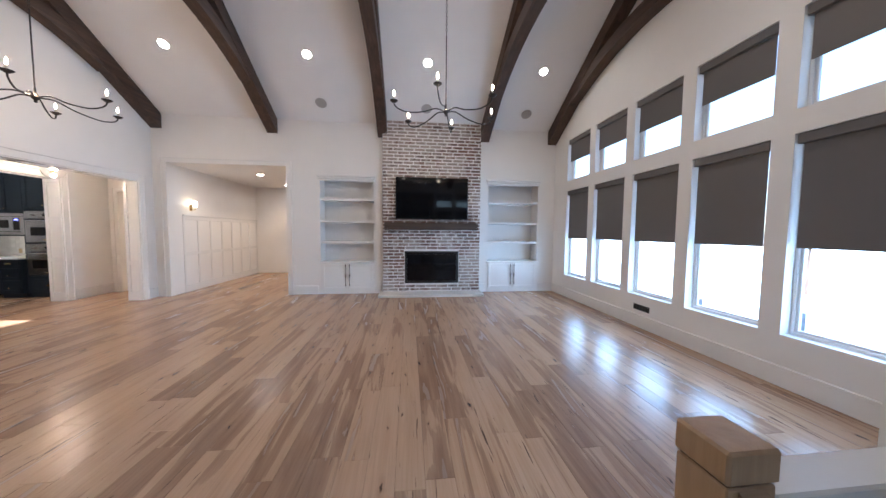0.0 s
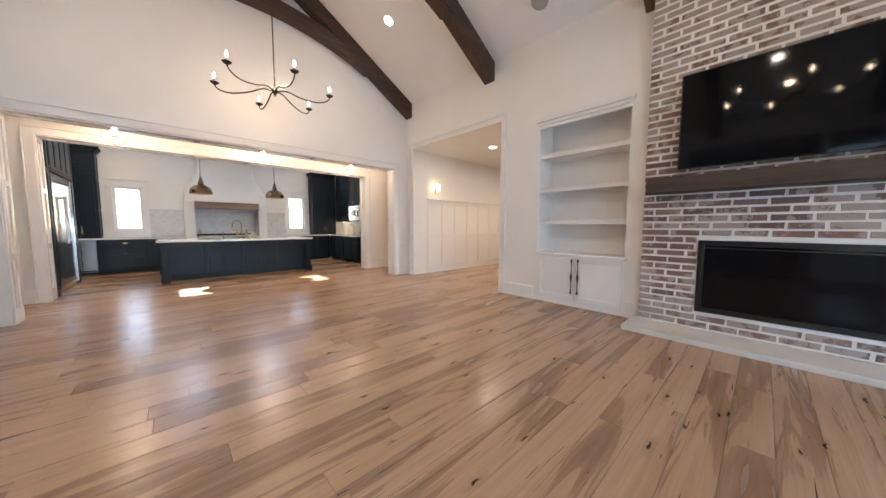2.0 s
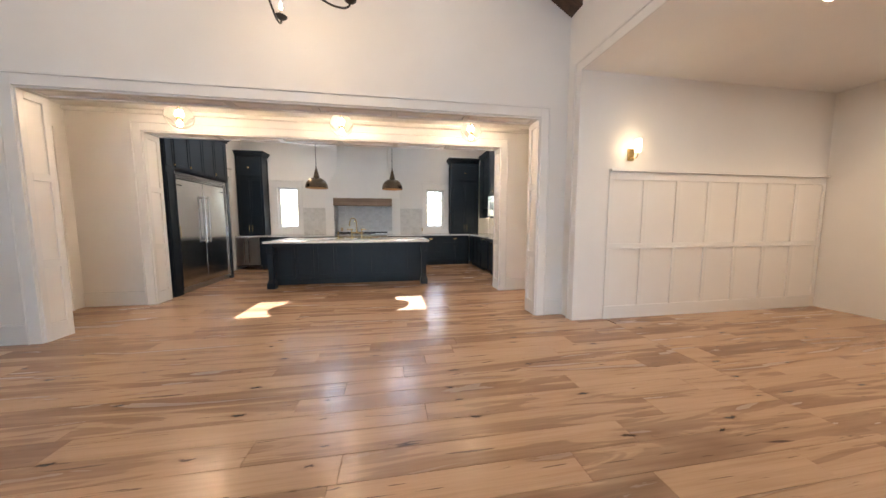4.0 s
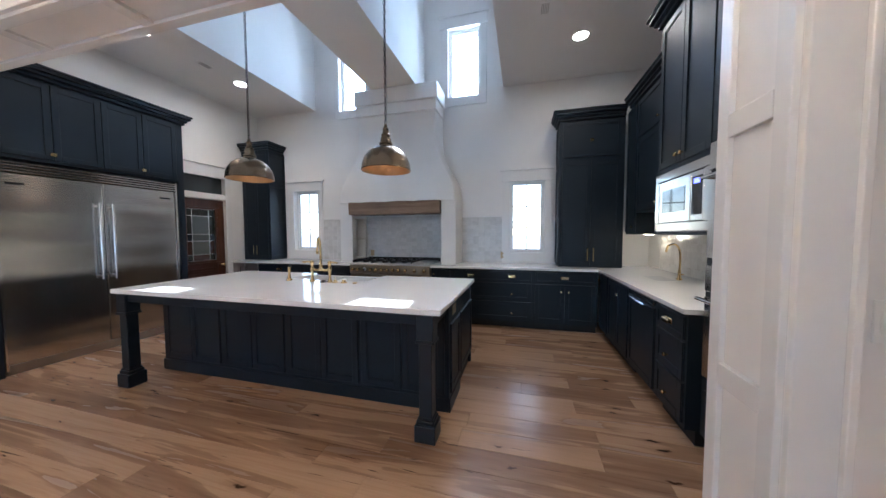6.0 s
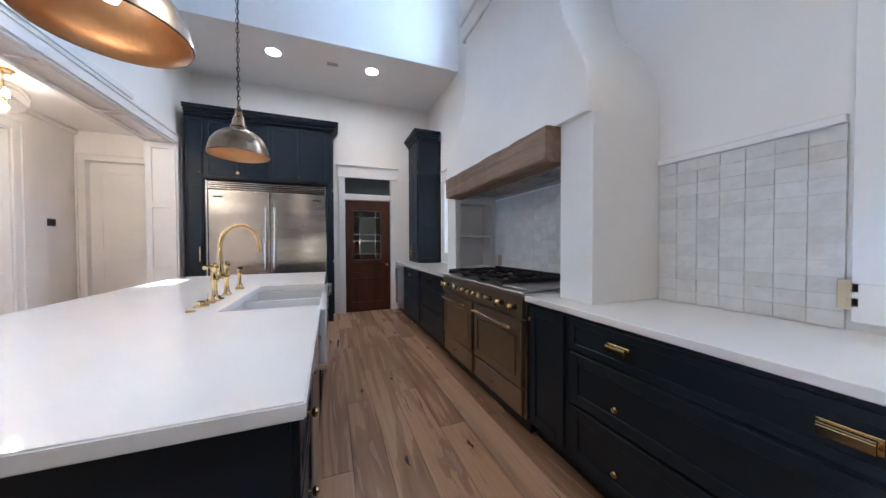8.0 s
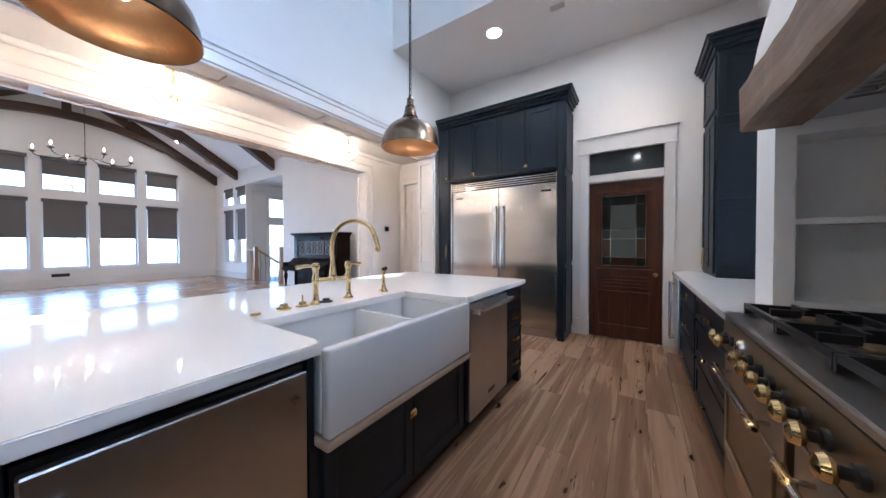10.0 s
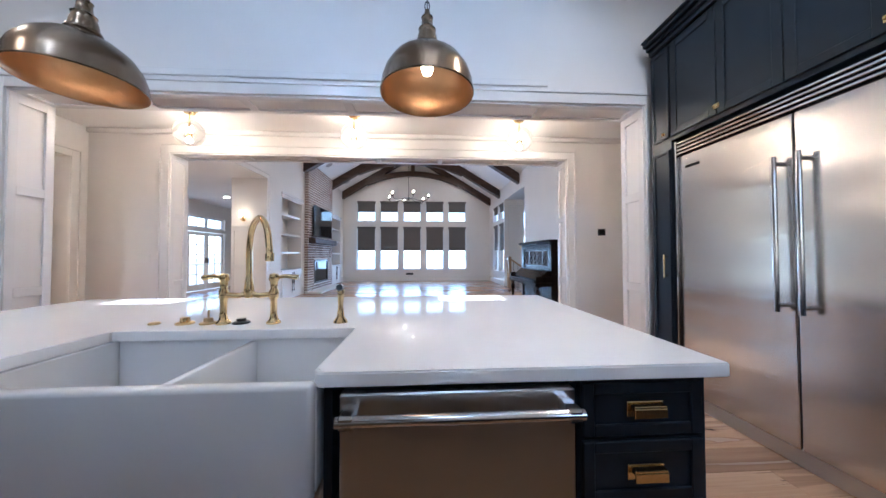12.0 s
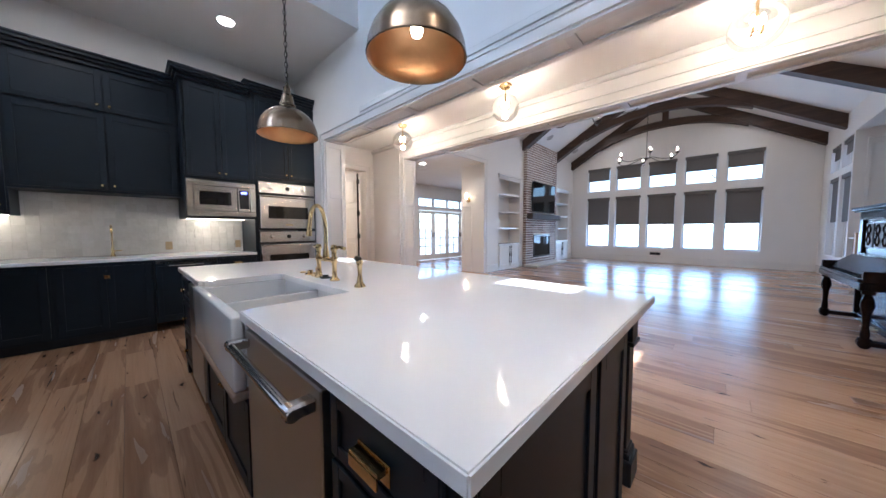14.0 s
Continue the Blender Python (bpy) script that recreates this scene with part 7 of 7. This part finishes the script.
# ---- bricks of the fireplace ----
def lay_bricks():
    rng = random.Random(7)
    L, H, J = 0.255, 0.058, 0.023
    rows = int((EAVE + 0.10) / (H + J))
    rest = bmesh.new()
    shapes = {}
    holes = [(-0.625, 0.765, 0.265, 1.095)]
    for r in range(rows):
        z0 = 0.004 + r * (H + J)
        x = FX0 - (0 if r % 2 == 0 else (L + J) / 2)
        while x < FX1 - 0.02:
            l = L + rng.uniform(-0.03, 0.015)
            a, b = max(x, FX0), min(x + l, FX1)
            x += l + J
            cuts = [(a, b)]
            for h0, h1, hz0, hz1 in holes:
                if z0 + H > hz0 and z0 < hz1:
                    nc = []
                    for p, q in cuts:
                        if p < h0:
                            nc.append((p, min(q, h0)))
                        if q > h1:
                            nc.append((max(p, h1), q))
                    cuts = nc
            for p, q in cuts:
                if q - p < 0.025:
                    continue
                d = rng.uniform(0.0, 0.006)
                if z0 < 1.95:
                    key = (round((q - p) * 50), rng.randrange(3))
                    if key not in shapes:
                        bm = bmesh.new()
                        w, hh = key[0] / 100, H / 2
                        j = [rng.uniform(-0.004, 0.004) for _ in range(8)]
                        fr = [bm.verts.new(v) for v in ((-w + j[0], 0, -hh + j[1]), (w + j[2], 0, -hh + j[3]), (w + j[4], 0, hh + j[5]), (-w + j[6], 0, hh + j[7]))]
                        fi = [bm.verts.new((v.co.x * (1 - 0.004 / w), -0.003, v.co.z * 0.90)) for v in fr]
                        bk = [bm.verts.new((v.co.x, 0.03, v.co.z)) for v in fr]
                        for m, n in ((bk, fr), (fr, fi)):
                            for k in range(4):
                                bm.faces.new((m[k], m[(k + 1) % 4], n[(k + 1) % 4], n[k]))
                        bm.faces.new(fi)
                        bmesh.ops.recalc_face_normals(bm, faces=bm.faces[:])
                        shapes[key] = as_mesh("brick", bm, M_BRICK_O)
                    ob = new("brick", shapes[key])
                    ob.parent = fp
                    ob.matrix_parent_inverse = WORLD_OF[fp.name].inverted()
                    ob.location = ((p + q) / 2, FY + 0.002 - d, z0 + H / 2)
                else:
                    add_box(rest, p + rng.uniform(0, 0.004), q - rng.uniform(0, 0.004), FY + 0.002 - d, FY + 0.03, z0 + rng.uniform(0, 0.005), z0 + H - rng.uniform(0, 0.005))
    # returns on the two sides of the breast
    for r in range(rows):
        z0 = 0.004 + r * (H + J)
        for xs, s in ((FX0, -1), (FX1, 1)):
            a, b = sorted((xs - s * 0.02, xs + s * rng.uniform(0.004, 0.009)))
            add_box(rest, a, b, FY + 0.008, YN - 0.004, z0, z0 + H)
    o = part("upper_bricks", rest, M_BRICK_I, fp)
    tagged(o, kind="stuff")


lay_bricks()


# ---- wall tiles ----
def lay_tiles(name, ax, face, out, u0, u1, z0, z1, w, h, label, single, tilt=0.0045, grout=0.006):
    t = thing(name, label, "tiles", at_face(ax, face, out, 0, (u0 + u1) / 2, z0))
    part("grout", boxes(fb(ax, face, out, 0.001, grout, u0, u1, z0, z1)), M_GROUT, t)
    rng = random.Random(name + str(u0))
    rest = bmesh.new()
    shapes = []
    nz, nu = max(1, round((z1 - z0) / h)), max(1, round((u1 - u0) / w))
    dh, du = (z1 - z0) / nz, (u1 - u0) / nu
    for i in range(nz):
        for j in range(nu):
            g = 0.0012
            a, b, c, d = u0 + j * du + g, u0 + (j + 1) * du - g, z0 + i * dh + g, z0 + (i + 1) * dh - g
            q = [rng.uniform(0.010, 0.010 + tilt) for _ in range(4)]
            bm = rest if not single else bmesh.new()
            vs = []
            for (u, z), dd in zip(((a, c), (b, c), (b, d), (a, d)), q):
                vs.append((bm.verts.new(at_face(ax, face, out, 0.004, u, z)), bm.verts.new(at_face(ax, face, out, dd, u, z))))
            for k in range(4):
                bm.faces.new((vs[k][0], vs[(k + 1) % 4][0], vs[(k + 1) % 4][1], vs[k][1]))
            bm.faces.new([v[1] for v in vs])
            if single:
                bmesh.ops.recalc_face_normals(bm, faces=bm.faces[:])
                part("tile", bm, M_TILE_O, t)
    if not single:
        bmesh.ops.recalc_face_normals(rest, faces=rest.faces[:])
        o = part("tiles", rest, M_TILE_I, t)
        tagged(o, kind="stuff")
    else:
        rest.free()


lay_tiles("splashback", "x", KW, 1, 6.012, 6.70, 0.917, 1.70, 0.10, 0.066, "glossy handmade white tile splashback beside the hood", True)
lay_tiles("splashback", "x", KW, 1, 3.185, 3.915, 0.917, 1.70, 0.10, 0.066, "glossy handmade white tile splashback beside the hood", True)
lay_tiles("alcove_tiles", "x", KW + 0.012, 1, HC - 0.805, HC + 0.805, 1.0, 1.742, 0.10, 0.066, "glossy handmade white tiles behind the range", True, 0.0010, 0.0094)
lay_tiles("splashback", "y", KN, -1, -11.6, -9.14, 0.917, 1.675, 0.10, 0.10, "glossy handmade white tile splashback under the wall cabinets", True)
structure("trim_dado", boxes((KW, KW + 0.03, 6.012, 6.70, 1.70, 1.735), (KW, KW + 0.03, 7.51, 7.563, 1.70, 1.735), (KW, KW + 0.03, 3.185, 3.915, 1.70, 1.735), bevel=0.004), M_TRIM, "thin white ledge above the wall tiles", "trim")

# ---- floor boards, laid north to south ----
def lay_floor(name, x0, x1, y0, y1, label, pieces):
    floor = structure(name, boxes((x0, x1, y0, y1, -0.12, -0.012)), M_GROOVE, label, "floor")
    rng = random.Random(name)
    wide = 0.193
    cache = {}
    rest = bmesh.new()
    n = math.ceil((x1 - x0) / wide)
    for i in range(n):
        a = x0 + i * wide
        b = min(a + wide, x1)
        y = y0 - rng.random() * 1.6
        while y < y1:
            l = rng.choice((0.9, 1.3, 1.7, 2.1, 2.6))
            ya, yb = max(y, y0), min(y + l, y1)
            y += l
            if yb - ya < 0.02:
                continue
            if not pieces:
                add_box(rest, a + 0.0008, b - 0.0008, ya + 0.0006, yb - 0.0006, -0.0115, 0)
                continue
            key = (round(b - a, 3), round(yb - ya, 3))
            if key not in cache:
                w, h = key[0] / 2 - 0.0008, key[1] / 2 - 0.0006
                bm = bmesh.new()
                e = 0.0015
                lo = [bm.verts.new(p) for p in ((-w, -h, -0.0115), (w, -h, -0.0115), (w, h, -0.0115), (-w, h, -0.0115))]
                mi = [bm.verts.new(p) for p in ((-w, -h, -e), (w, -h, -e), (w, h, -e), (-w, h, -e))]
                hi = [bm.verts.new(p) for p in ((-w + e, -h + e, 0), (w - e, -h + e, 0), (w - e, h - e, 0), (-w + e, h - e, 0))]
                for p, q in ((lo, mi), (mi, hi)):
                    for k in range(4):
                        bm.faces.new((p[k], p[(k + 1) % 4], q[(k + 1) % 4], q[k]))
                bm.faces.new(hi)
                cache[key] = as_mesh("board", bm, M_FLOOR_O)
            ob = new("board", cache[key])
            ob.location = ((a + b) / 2, (ya + yb) / 2, 0)
            ob.parent = floor
    if not pieces:
        r = part("boards", rest, M_FLOOR_I, floor)
        tagged(r, kind="stuff")


lay_floor("floor", XW - 0.0, XE, YS - 0.2, YN + 0.45, "wide pale hickory floor boards with brown heartwood and knots", True)
lay_floor("floor_kitchen", KW, XW, KS - 0.64, 8.90, "wide pale hickory floor boards in the kitchen and hall", True)
lay_floor("floor_garden_room", -6.45, 3.4, YN + 0.45, 12.1, "pale hickory floor boards of the garden room", False)
lay_floor("floor_back_room", -8.2, -6.4, 8.905, 11.4, "pale hickory floor boards of the room behind", False)
